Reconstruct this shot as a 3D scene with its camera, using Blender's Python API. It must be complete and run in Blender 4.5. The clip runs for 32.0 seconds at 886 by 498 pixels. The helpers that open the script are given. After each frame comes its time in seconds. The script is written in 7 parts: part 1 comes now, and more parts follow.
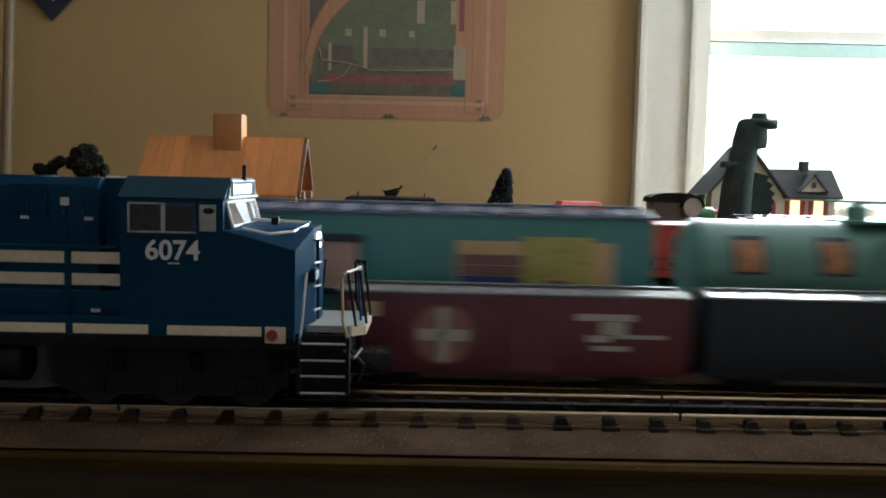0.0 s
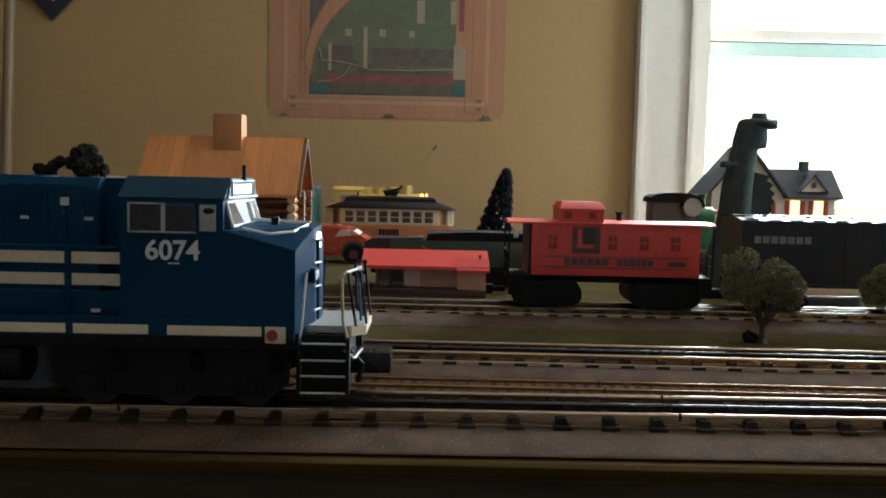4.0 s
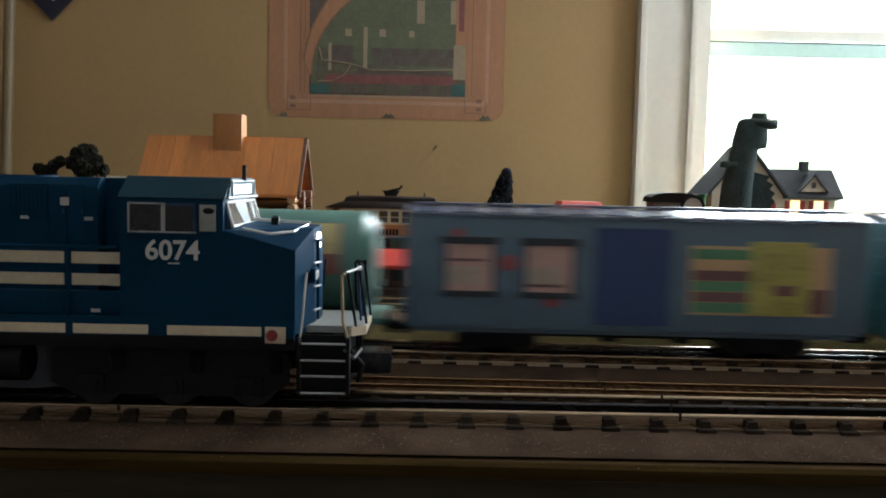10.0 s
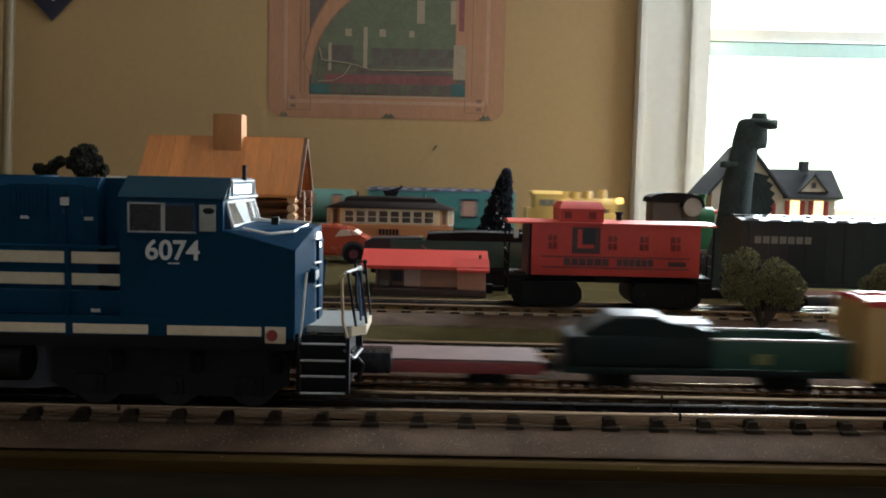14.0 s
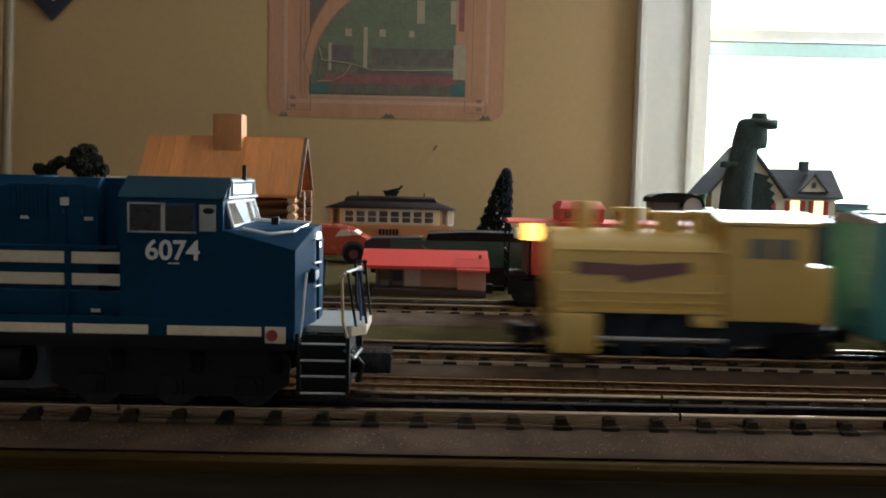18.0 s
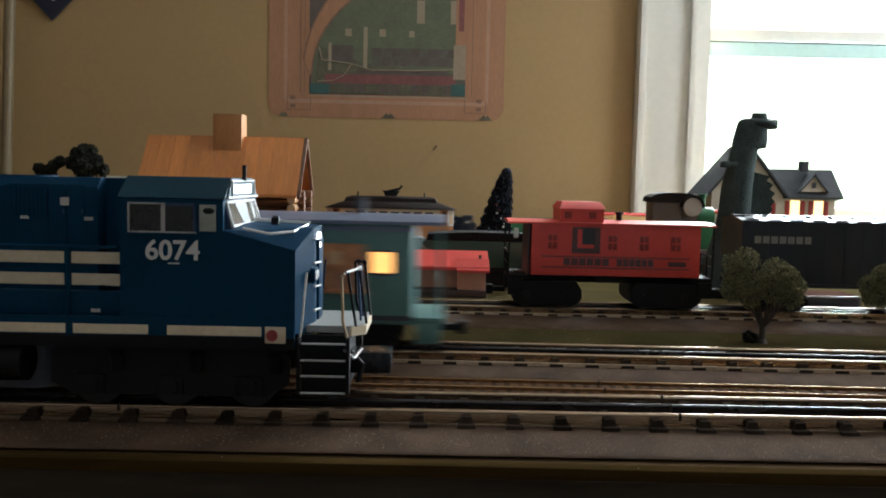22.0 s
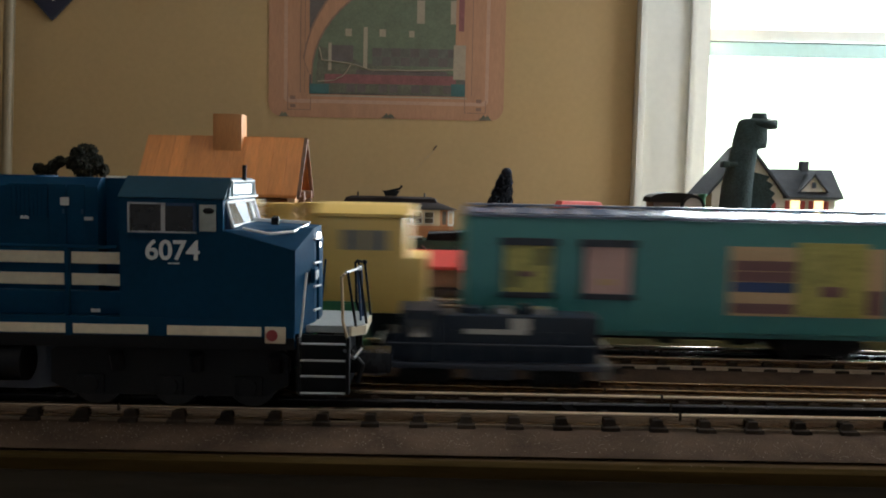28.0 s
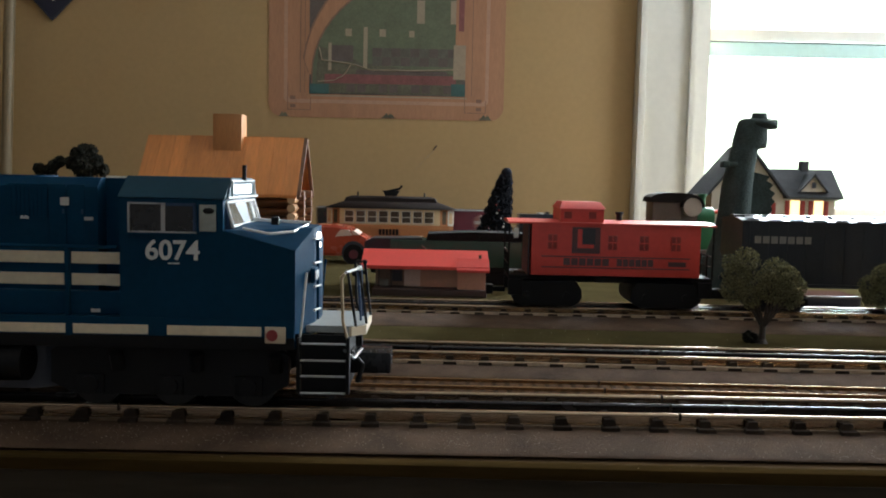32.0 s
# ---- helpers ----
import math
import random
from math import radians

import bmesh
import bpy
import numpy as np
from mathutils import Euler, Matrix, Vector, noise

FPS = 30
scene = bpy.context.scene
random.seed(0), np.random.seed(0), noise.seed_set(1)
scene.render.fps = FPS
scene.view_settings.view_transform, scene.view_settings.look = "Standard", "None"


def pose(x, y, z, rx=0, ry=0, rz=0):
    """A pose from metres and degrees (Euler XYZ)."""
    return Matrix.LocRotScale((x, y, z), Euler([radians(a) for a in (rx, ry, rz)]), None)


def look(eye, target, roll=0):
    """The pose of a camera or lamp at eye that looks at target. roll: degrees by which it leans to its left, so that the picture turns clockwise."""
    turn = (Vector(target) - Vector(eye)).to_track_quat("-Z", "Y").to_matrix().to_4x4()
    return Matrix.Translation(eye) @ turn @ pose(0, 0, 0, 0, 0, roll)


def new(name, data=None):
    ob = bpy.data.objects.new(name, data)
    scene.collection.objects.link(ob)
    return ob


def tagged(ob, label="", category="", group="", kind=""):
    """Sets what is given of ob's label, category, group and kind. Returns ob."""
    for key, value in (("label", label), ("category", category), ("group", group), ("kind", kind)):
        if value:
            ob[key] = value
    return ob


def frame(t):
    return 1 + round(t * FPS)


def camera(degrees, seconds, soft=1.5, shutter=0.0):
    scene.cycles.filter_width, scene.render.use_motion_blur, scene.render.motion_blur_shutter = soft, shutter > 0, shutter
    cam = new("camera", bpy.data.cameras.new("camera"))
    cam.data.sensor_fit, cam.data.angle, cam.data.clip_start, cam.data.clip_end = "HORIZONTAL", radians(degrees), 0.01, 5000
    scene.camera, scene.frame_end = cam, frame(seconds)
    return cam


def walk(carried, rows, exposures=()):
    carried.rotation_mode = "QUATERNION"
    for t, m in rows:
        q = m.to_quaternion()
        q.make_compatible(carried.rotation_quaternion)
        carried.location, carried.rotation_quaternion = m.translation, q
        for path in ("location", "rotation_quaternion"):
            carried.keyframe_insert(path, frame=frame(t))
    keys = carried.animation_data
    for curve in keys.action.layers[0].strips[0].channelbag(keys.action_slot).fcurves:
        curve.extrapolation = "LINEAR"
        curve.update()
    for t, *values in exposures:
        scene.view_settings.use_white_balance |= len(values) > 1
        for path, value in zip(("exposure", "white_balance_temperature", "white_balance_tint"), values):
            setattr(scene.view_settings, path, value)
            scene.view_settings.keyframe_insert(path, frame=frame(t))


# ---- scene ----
cam = camera(55.18, 32.0, soft=1.9, shutter=0.5)
EYE = (0.0, 0.0, 0.1125)
VIEW = look(EYE, (0.0, 1.5, 0.1125 - 0.121), 1.26)
walk(cam, [(0.0, VIEW), (32.0, VIEW)], exposures=[(0.0, 0.95), (32.0, 0.95)])

# ---------------------------------------------------------------- light
world = bpy.data.worlds.new("sky")
scene.world = world
world.use_nodes = True
wn, wl = world.node_tree.nodes, world.node_tree.links
sky = wn.new("ShaderNodeTexSky")
sky.sky_type, sky.sun_disc = "NISHITA", False
sky.sun_elevation, sky.sun_rotation = radians(48), radians(15)
wl.new(sky.outputs[0], wn["Background"].inputs[0])
wn["Background"].inputs[1].default_value = 0.15


def area_lamp(name, m, sx, sy, power, colour):
    lamp = bpy.data.lights.new(name, "AREA")
    lamp.shape, lamp.size, lamp.size_y, lamp.energy, lamp.color = "RECTANGLE", sx, sy, power, colour
    ob = new(name, lamp)
    ob.matrix_world = m
    return ob


# daylight entering by the far wall's window; the side lamp is added fill
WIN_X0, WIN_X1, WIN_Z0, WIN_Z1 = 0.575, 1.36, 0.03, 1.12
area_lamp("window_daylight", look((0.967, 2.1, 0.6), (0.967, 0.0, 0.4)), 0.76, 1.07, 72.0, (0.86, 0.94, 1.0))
area_lamp("added_side_fill_light", look((1.82, 1.1, 0.65), (0.0, 1.1, 0.2)), 0.74, 1.05, 12.5, (0.86, 0.94, 1.0))

# ---------------------------------------------------------------- materials


def paint(name, col, rough=0.45, var=0.12, scale=60.0, bump=0.05, metal=0.0, stretch=(1, 1, 1), fine=8.0, coat=0.0, spec=0.5, each=0.0):
    m = bpy.data.materials.new(name)
    m.use_nodes = True
    n, l = m.node_tree.nodes, m.node_tree.links
    b = n["Principled BSDF"]
    tc, mp = n.new("ShaderNodeTexCoord"), n.new("ShaderNodeMapping")
    mp.inputs["Scale"].default_value = stretch
    l.new(tc.outputs["Object"], mp.inputs[0])
    big, small = n.new("ShaderNodeTexNoise"), n.new("ShaderNodeTexNoise")
    for t, s in ((big, scale), (small, scale * fine)):
        t.inputs["Scale"].default_value, t.inputs["Detail"].default_value = s, 5.0
        l.new(mp.outputs[0], t.inputs["Vector"])
    add = n.new("ShaderNodeMath")
    add.operation = "ADD"
    l.new(big.outputs[0], add.inputs[0]), l.new(small.outputs[0], add.inputs[1])
    ramp = n.new("ShaderNodeMapRange")
    ramp.inputs["From Min"].default_value, ramp.inputs["From Max"].default_value = 0.65, 1.35
    ramp.inputs["To Min"].default_value, ramp.inputs["To Max"].default_value = 1 - var, 1 + var
    l.new(add.outputs[0], ramp.inputs[0])
    if each:  # every piece a little lighter or darker than the next
        info, er, em = n.new("ShaderNodeObjectInfo"), n.new("ShaderNodeMapRange"), n.new("ShaderNodeMath")
        er.inputs["To Min"].default_value, er.inputs["To Max"].default_value, em.operation = 1 - each, 1 + each, "MULTIPLY"
        l.new(info.outputs["Random"], er.inputs[0]), l.new(er.outputs[0], em.inputs[0]), l.new(ramp.outputs[0], em.inputs[1])
        ramp = em
    mix = n.new("ShaderNodeVectorMath")
    mix.operation = "SCALE"
    mix.inputs[0].default_value = col[:3]
    l.new(ramp.outputs[0], mix.inputs["Scale"])
    l.new(mix.outputs[0], b.inputs["Base Color"])
    r2 = n.new("ShaderNodeMapRange")
    r2.inputs["To Min"].default_value, r2.inputs["To Max"].default_value = max(rough - 0.1, 0.03), min(rough + 0.12, 1)
    l.new(big.outputs[0], r2.inputs[0]), l.new(r2.outputs[0], b.inputs["Roughness"])
    bp = n.new("ShaderNodeBump")
    bp.inputs["Strength"].default_value, bp.inputs["Distance"].default_value = bump, 0.002
    l.new(small.outputs[0], bp.inputs["Height"]), l.new(bp.outputs[0], b.inputs["Normal"])
    b.inputs["Metallic"].default_value, b.inputs["Coat Weight"].default_value, b.inputs["Specular IOR Level"].default_value = metal, coat, spec
    return m


def glow(name, col, strength):
    m = bpy.data.materials.new(name)
    m.use_nodes = True
    b = m.node_tree.nodes["Principled BSDF"]
    b.inputs["Base Color"].default_value = (*col, 1)
    b.inputs["Emission Color"].default_value, b.inputs["Emission Strength"].default_value = (*col, 1), strength
    return m


def clear(name, tint=(0.9, 0.95, 0.95), rough=0.02):
    m = bpy.data.materials.new(name)
    m.use_nodes = True
    n, l = m.node_tree.nodes, m.node_tree.links
    tr, gl, mx = n.new("ShaderNodeBsdfTransparent"), n.new("ShaderNodeBsdfGlossy"), n.new("ShaderNodeMixShader")
    tr.inputs[0].default_value, gl.inputs["Roughness"].default_value, mx.inputs[0].default_value = (*tint, 1), rough, 0.07
    l.new(tr.outputs[0], mx.inputs[1]), l.new(gl.outputs[0], mx.inputs[2])
    l.new(mx.outputs[0], n["Material Output"].inputs[0])
    return m


M = {}
M["wall"] = paint("wall_paint", (0.385, 0.252, 0.117), 0.85, 0.06, 2.2, 0.03, fine=40)
M["trim"] = paint("trim_paint", (0.71, 0.69, 0.63), 0.5, 0.05, 8.0, 0.05)
# unseen wall behind the camera; grey picked for neutral bounce on near sides
M["bounce_wall"] = paint("bounce_grey_paint", (0.33, 0.33, 0.335), 0.85, 0.06, 2.2, 0.03, fine=40)
M["ceiling"] = paint("ceiling_paint", (0.76, 0.77, 0.77), 0.9, 0.04, 4.0, 0.1)
M["carpet"] = paint("carpet", (0.16, 0.11, 0.08), 0.95, 0.3, 20.0, 0.5)
M["ply"] = paint("plywood", (0.07, 0.044, 0.022), 0.95, 0.25, 12.0, 0.1, stretch=(0.2, 2, 2), spec=0.03)
M["edge_wood"] = paint("edge_wood", (0.04, 0.025, 0.009), 1.0, 0.45, 16.0, 0.04, stretch=(0.15, 2, 2), spec=0.0)
M["apron"] = paint("dark_stained_wood", (0.028, 0.022, 0.015), 0.75, 0.35, 14.0, 0.25, stretch=(0.2, 2, 2), spec=0.2)
M["grass"] = paint("grass_mat", (0.064, 0.052, 0.024), 0.95, 0.3, 25.0, 0.8, fine=30, spec=0.0)
M["roadbed"] = paint("ballast_plastic", (0.092, 0.06, 0.042), 0.9, 0.55, 45.0, 0.5, fine=45, spec=0.05)
M["tie"] = paint("tie_plastic", (0.034, 0.026, 0.021), 0.85, 0.25, 90.0, 0.3, spec=0.05, each=0.3)
M["rail"] = paint("nickel_rail", (0.32, 0.23, 0.155), 0.14, 0.2, 60.0, 0.02, metal=0.9, stretch=(0.2, 3, 3))
M["rail_dark"] = paint("blackened_rail", (0.035, 0.032, 0.034), 0.25, 0.2, 60.0, 0.02, metal=0.7)
M["brass"] = paint("brass_rail", (0.32, 0.2, 0.11), 0.18, 0.12, 70.0, 0.02, metal=1.0)
M["small_tie"] = paint("brown_tie_plastic", (0.062, 0.037, 0.025), 0.85, 0.25, 90.0, 0.3, spec=0.03, each=0.3)
M["ho_bed"] = paint("cork_bed", (0.1, 0.056, 0.031), 0.95, 0.4, 60.0, 0.7, spec=0.03)
M["black"] = paint("black_plastic", (0.006, 0.0065, 0.008), 0.6, 0.25, 60.0, 0.05, spec=0.18)
M["wheel"] = paint("blackened_wheel", (0.02, 0.02, 0.02), 0.35, 0.2, 60.0, 0.03, metal=0.7)
M["steel"] = paint("steel", (0.5, 0.5, 0.5), 0.3, 0.1, 60.0, 0.03, metal=1.0)
M["navy"] = paint("deep_blue_plastic", (0.0035, 0.034, 0.074), 0.5, 0.1, 40.0, 0.04, spec=0.05)
M["navy_roof"] = paint("blue_roof_plastic", (0.004, 0.034, 0.056), 0.55, 0.1, 40.0, 0.05, spec=0.16)
M["white"] = paint("white_print", (0.72, 0.69, 0.62), 0.5, 0.06, 80.0, 0.03)
M["cream"] = paint("cream_plastic", (0.66, 0.53, 0.33), 0.5, 0.08, 60.0, 0.03)
M["red"] = paint("red_plastic", (0.62, 0.06, 0.05), 0.42, 0.08, 40.0, 0.04)
M["red_dark"] = paint("dark_red_plastic", (0.25, 0.03, 0.03), 0.5, 0.12, 60.0, 0.04)
M["teal"] = paint("turquoise_plastic", (0.06, 0.245, 0.245), 0.33, 0.07, 40.0, 0.03)
M["tank_teal"] = paint("pale_sea_green_plastic", (0.115, 0.27, 0.235), 0.36, 0.07, 40.0, 0.03)
M["teal_roof"] = paint("grey_blue_roof", (0.12, 0.15, 0.22), 0.3, 0.1, 40.0, 0.03)
M["sky_roof"] = paint("blue_gloss_roof", (0.06, 0.09, 0.2), 0.28, 0.1, 40.0, 0.03)
M["sky_blue"] = paint("slate_blue_plastic", (0.112, 0.183, 0.252), 0.35, 0.07, 40.0, 0.03)
M["door_blue"] = paint("royal_blue_plastic", (0.026, 0.06, 0.18), 0.4, 0.08, 40.0, 0.03)
M["gond_blue"] = paint("steel_blue_plastic", (0.028, 0.066, 0.12), 0.4, 0.08, 40.0, 0.03)
M["yellow"] = paint("yellow_plastic", (0.7, 0.465, 0.135), 0.35, 0.07, 40.0, 0.03)
M["lemon"] = paint("lemon_print", (0.46, 0.42, 0.12), 0.4, 0.4, 55.0, 0.02)
M["pink"] = paint("pink_print", (0.6, 0.38, 0.34), 0.4, 0.1, 60.0, 0.02)
M["tan"] = paint("tan_print", (0.62, 0.42, 0.24), 0.45, 0.1, 60.0, 0.02)
M["brown"] = paint("brown_print", (0.2, 0.1, 0.1), 0.5, 0.15, 60.0, 0.02)
M["ink"] = paint("dark_ink_print", (0.1, 0.045, 0.055), 0.5, 0.15, 60.0, 0.02)
M["green_print"] = paint("green_print", (0.11, 0.29, 0.16), 0.45, 0.12, 60.0, 0.02)
M["print_maroon"] = paint("faded_maroon_print", (0.27, 0.12, 0.1), 0.5, 0.2, 80.0, 0.02)
M["print_orange"] = paint("orange_poster_print", (0.45, 0.2, 0.09), 0.5, 0.6, 90.0, 0.02, fine=3)
M["print_brown"] = paint("brown_poster_print", (0.33, 0.16, 0.1), 0.5, 0.5, 90.0, 0.02, fine=3)
M["pale_print"] = paint("pale_sand_print", (0.5, 0.42, 0.34), 0.45, 0.25, 60.0, 0.02)
M["straw"] = paint("straw_print", (0.55, 0.46, 0.22), 0.45, 0.3, 70.0, 0.02)
M["maroon"] = paint("maroon_plastic", (0.12, 0.022, 0.036), 0.4, 0.1, 50.0, 0.03)
M["hopper_body"] = paint("dark_warm_grey_plastic", (0.085, 0.078, 0.064), 0.55, 0.12, 50.0, 0.04, spec=0.25)
M["hop_grey"] = paint("warm_grey_plastic", (0.2, 0.19, 0.17), 0.5, 0.1, 50.0, 0.04)
M["coal"] = paint("black_car_plastic", (0.018, 0.023, 0.031), 0.36, 0.15, 50.0, 0.04, spec=0.3)
M["box_yellow"] = paint("mustard_plastic", (0.56, 0.35, 0.13), 0.4, 0.08, 50.0, 0.03)
M["gond_green"] = paint("green_plastic", (0.025, 0.15, 0.065), 0.4, 0.1, 50.0, 0.03)
M["dark_green"] = paint("dark_green_plastic", (0.01, 0.058, 0.04), 0.45, 0.12, 50.0, 0.04)
M["loco_blue"] = paint("midnight_blue_plastic", (0.012, 0.02, 0.034), 0.4, 0.12, 50.0, 0.03, spec=0.3)
M["slate"] = paint("slate_plastic", (0.03, 0.035, 0.05), 0.5, 0.12, 50.0, 0.04)
M["cab_glass"] = clear("cab_glass", (0.55, 0.6, 0.62))
M["lit"] = glow("lit_window", (1.0, 0.5, 0.15), 0.8)
M["headlight"] = glow("headlight", (0.9, 0.95, 1.0), 3.0)
M["amber"] = glow("amber_headlight", (1.0, 0.55, 0.12), 2.0)

# ---------------------------------------------------------------- mesh helpers


def bx(bm, x0, x1, y0, y1, z0, z1, bev=0.0):
    vs = [bm.verts.new(c) for c in ((x0, y0, z0), (x1, y0, z0), (x1, y1, z0), (x0, y1, z0), (x0, y0, z1), (x1, y0, z1), (x1, y1, z1), (x0, y1, z1))]
    fs = [bm.faces.new([vs[i] for i in f]) for f in ((3, 2, 1, 0), (4, 5, 6, 7), (0, 1, 5, 4), (1, 2, 6, 5), (2, 3, 7, 6), (3, 0, 4, 7))]
    if bev:
        es = list({e for f in fs for e in f.edges})
        bmesh.ops.bevel(bm, geom=es, offset=bev, segments=2, affect="EDGES", profile=0.6)
    return bm


def cy(bm, a, b, r, seg=12, r2=None):
    a, b = Vector(a), Vector(b)
    q = (b - a).to_track_quat("Z", "Y").to_matrix().to_4x4()
    bmesh.ops.create_cone(bm, cap_ends=True, segments=seg, radius1=r, radius2=r if r2 is None else r2,
                          depth=(b - a).length, matrix=Matrix.Translation((a + b) / 2) @ q)
    return bm


def sph(bm, c, r, u=12, v=8):
    bmesh.ops.create_uvsphere(bm, u_segments=u, v_segments=v, radius=1.0, matrix=Matrix.Translation(c) @ Matrix.Diagonal((*r, 1)))
    return bm


def prism(bm, prof, lo, hi, axis="x"):
    """A polygon run along an axis: prof in (y, z) for x, in (x, z) for y, in (x, y) for z."""
    def at(p, w):
        return (w, *p) if axis == "x" else (p[0], w, p[1]) if axis == "y" else (*p, w)
    a, b = [bm.verts.new(at(p, lo)) for p in prof], [bm.verts.new(at(p, hi)) for p in prof]
    bm.faces.new(a), bm.faces.new(b[::-1])
    k = len(prof)
    for i in range(k):
        bm.faces.new((a[i], b[i], b[(i + 1) % k], a[(i + 1) % k]))
    return bm


def mesh_of(name, bm, material, smooth=0.0):
    bmesh.ops.recalc_face_normals(bm, faces=bm.faces)
    me = bpy.data.meshes.new(name)
    bm.to_mesh(me), bm.free()
    me.materials.append(material)
    if smooth:
        me.shade_smooth()
        me.set_sharp_from_angle(angle=radians(smooth))
    return me


def part(name, bm, material, parent, label="", smooth=35.0):
    ob = new(name, mesh_of(name, bm, material, smooth))
    ob.parent = parent
    return tagged(ob, label)


def place(name, m, label, category, group=""):
    ob = new(name)
    ob.empty_display_size = 0.01
    ob.matrix_world = m
    return tagged(ob, label, category, group)


def structure(name, bm, material, label="", smooth=35.0):
    return tagged(new(name, mesh_of(name, bm, material, smooth)), label, name.split("_")[0], kind="structure")


def nb():
    return bmesh.new()


def box(*a):
    return bx(bmesh.new(), *a)


# ---------------------------------------------------------------- room
XL, XR, YF, YB, ZF, ZC = -2.3, 1.75, -2.1, 1.9, -0.75, 1.75
structure("floor", box(XL - 0.1, XR + 0.1, YF - 0.1, YB + 0.3, ZF - 0.05, ZF), M["carpet"], "dark brown carpet under the layout table")
structure("ceiling", box(XL - 0.1, XR + 0.1, YF - 0.1, YB + 0.3, ZC, ZC + 0.05), M["ceiling"], "off-white painted ceiling")
structure("wall_west", box(XL - 0.1, XL, YF, YB, ZF, ZC), M["wall"], "tan painted side wall")


def holed_wall(name, y0, y1, x0, x1, z0, z1, label):
    bm = nb()
    bx(bm, XL, x0, y0, y1, ZF, ZC), bx(bm, x1, XR, y0, y1, ZF, ZC)
    bx(bm, x0, x1, y0, y1, ZF, z0), bx(bm, x0, x1, y0, y1, z1, ZC)
    return structure(name, bm, M["wall"], label)


holed_wall("wall_north", YB, YB + 0.16, WIN_X0, WIN_X1, WIN_Z0, WIN_Z1, "tan painted wall with a bright window")
structure("wall_south", box(XL, XR, YF - 0.1, YF, ZF, ZC), M["bounce_wall"], "unseen wall behind the camera, grey for neutral bounce light")
# side wall, holed for the added window out of view
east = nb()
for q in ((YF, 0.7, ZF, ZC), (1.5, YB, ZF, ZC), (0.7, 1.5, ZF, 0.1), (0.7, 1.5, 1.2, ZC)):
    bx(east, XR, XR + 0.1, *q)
structure("wall_east", east, M["wall"], "tan painted side wall with an added window opening")


def window(name, x0, x1, z0, z1, y, s, label):
    """A sash window in its casing; s is -1 where the room lies at smaller y."""
    w = tagged(new(name), label, "window", kind="structure")
    w.empty_display_size = 0.01
    yi = y + s * 0.022

    def slab(nm, xa, xb, ya, yb, za, zb, lab=""):
        return part(nm, box(xa, xb, min(ya, yb), max(ya, yb), za, zb, 0.003), M["trim"], w, lab)
    cw = 0.16
    for xa, xb, back in ((x0 - cw, x0 - 0.002, x0 - cw), (x1 + 0.002, x1 + cw, x1 + cw)):
        c = slab("casing", xa, xb, y, yi, z0 - 0.02, z1 + 0.1)
        for k in (0.0, 0.69):
            xm = (xa if xa < x0 - 0.01 else xb) + (1 if xa < x0 - 0.01 else -1) * (0.01 + k * cw)
            part("bead", box(xm - 0.008, xm + 0.008, min(yi, yi + s * 0.012), max(yi, yi + s * 0.012), z0, z1 + 0.09, 0.003), M["trim"], c)
    slab("head_casing", x0 - cw - 0.01, x1 + cw + 0.01, y, yi + s * 0.012, z1 + 0.1, z1 + 0.2)
    slab("window_sill", x0 - cw - 0.02, x1 + cw + 0.02, y - s * 0.05, yi + s * 0.03, z0 - 0.045, z0 - 0.02)
    mid = z0 + (z1 - z0) * 0.3755
    for nm, za, zb, yo, thick, hb, ht in (("lower_sash", z0, mid, 0.048, 0.016, 0.04, 0.0325), ("upper_sash", mid, z1, 0.065, 0.03, 0.033, 0.045)):
        ya, yb = y - s * yo, y - s * (yo + thick)
        sash = part(nm, box(x0, x0 + 0.006, min(ya, yb), max(ya, yb), za, zb), M["trim"], w)
        for q in ((x1 - 0.03, x1, za, zb), (x0, x1, za, za + hb), (x0, x1, zb - ht, zb)):
            meeting = nm == "lower_sash" and q[3] == zb and q[0] == x0
            part("rail", box(q[0], q[1], min(ya, yb) + 0.002, max(ya, yb) - 0.002, q[2], q[3], 0.003), M["sash_backlit" if meeting else "trim"], sash, "meeting rail tinted pale teal as if backlit" if meeting else "")
        # hidden black strip, added to keep bounced light off the upper sash
        if nm == "lower_sash":
            part("bounce_stop", box(x0, x1, min(ya, yb) + 0.001, max(ya, yb), zb, zb + 0.0015), M["black"], sash, "hidden black strip added to stop bounced light")
        pane = part("pane", box(x0, x1, (ya + yb) / 2 - 0.002, (ya + yb) / 2 + 0.002, za, zb), M["pane"], sash, "clear window pane")
        pane.visible_shadow = False
    return w


M["pane"] = clear("window_pane")
# the meeting rail's backlit tint is put into this pale teal
M["sash_backlit"] = paint("backlit_sash_tint", (0.5, 0.72, 0.7), 0.5, 0.06, 8.0, 0.05)
window("window_1", WIN_X0, WIN_X1, WIN_Z0, WIN_Z1, YB, -1, "white painted sash window full of daylight")
# unseen side window, added as an opening for the fill lamp
side_window = window("added_window_2", -1.5, -0.7, 0.1, 1.2, XR, -1, "added unseen sash window in the side wall")
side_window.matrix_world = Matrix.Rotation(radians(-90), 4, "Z")

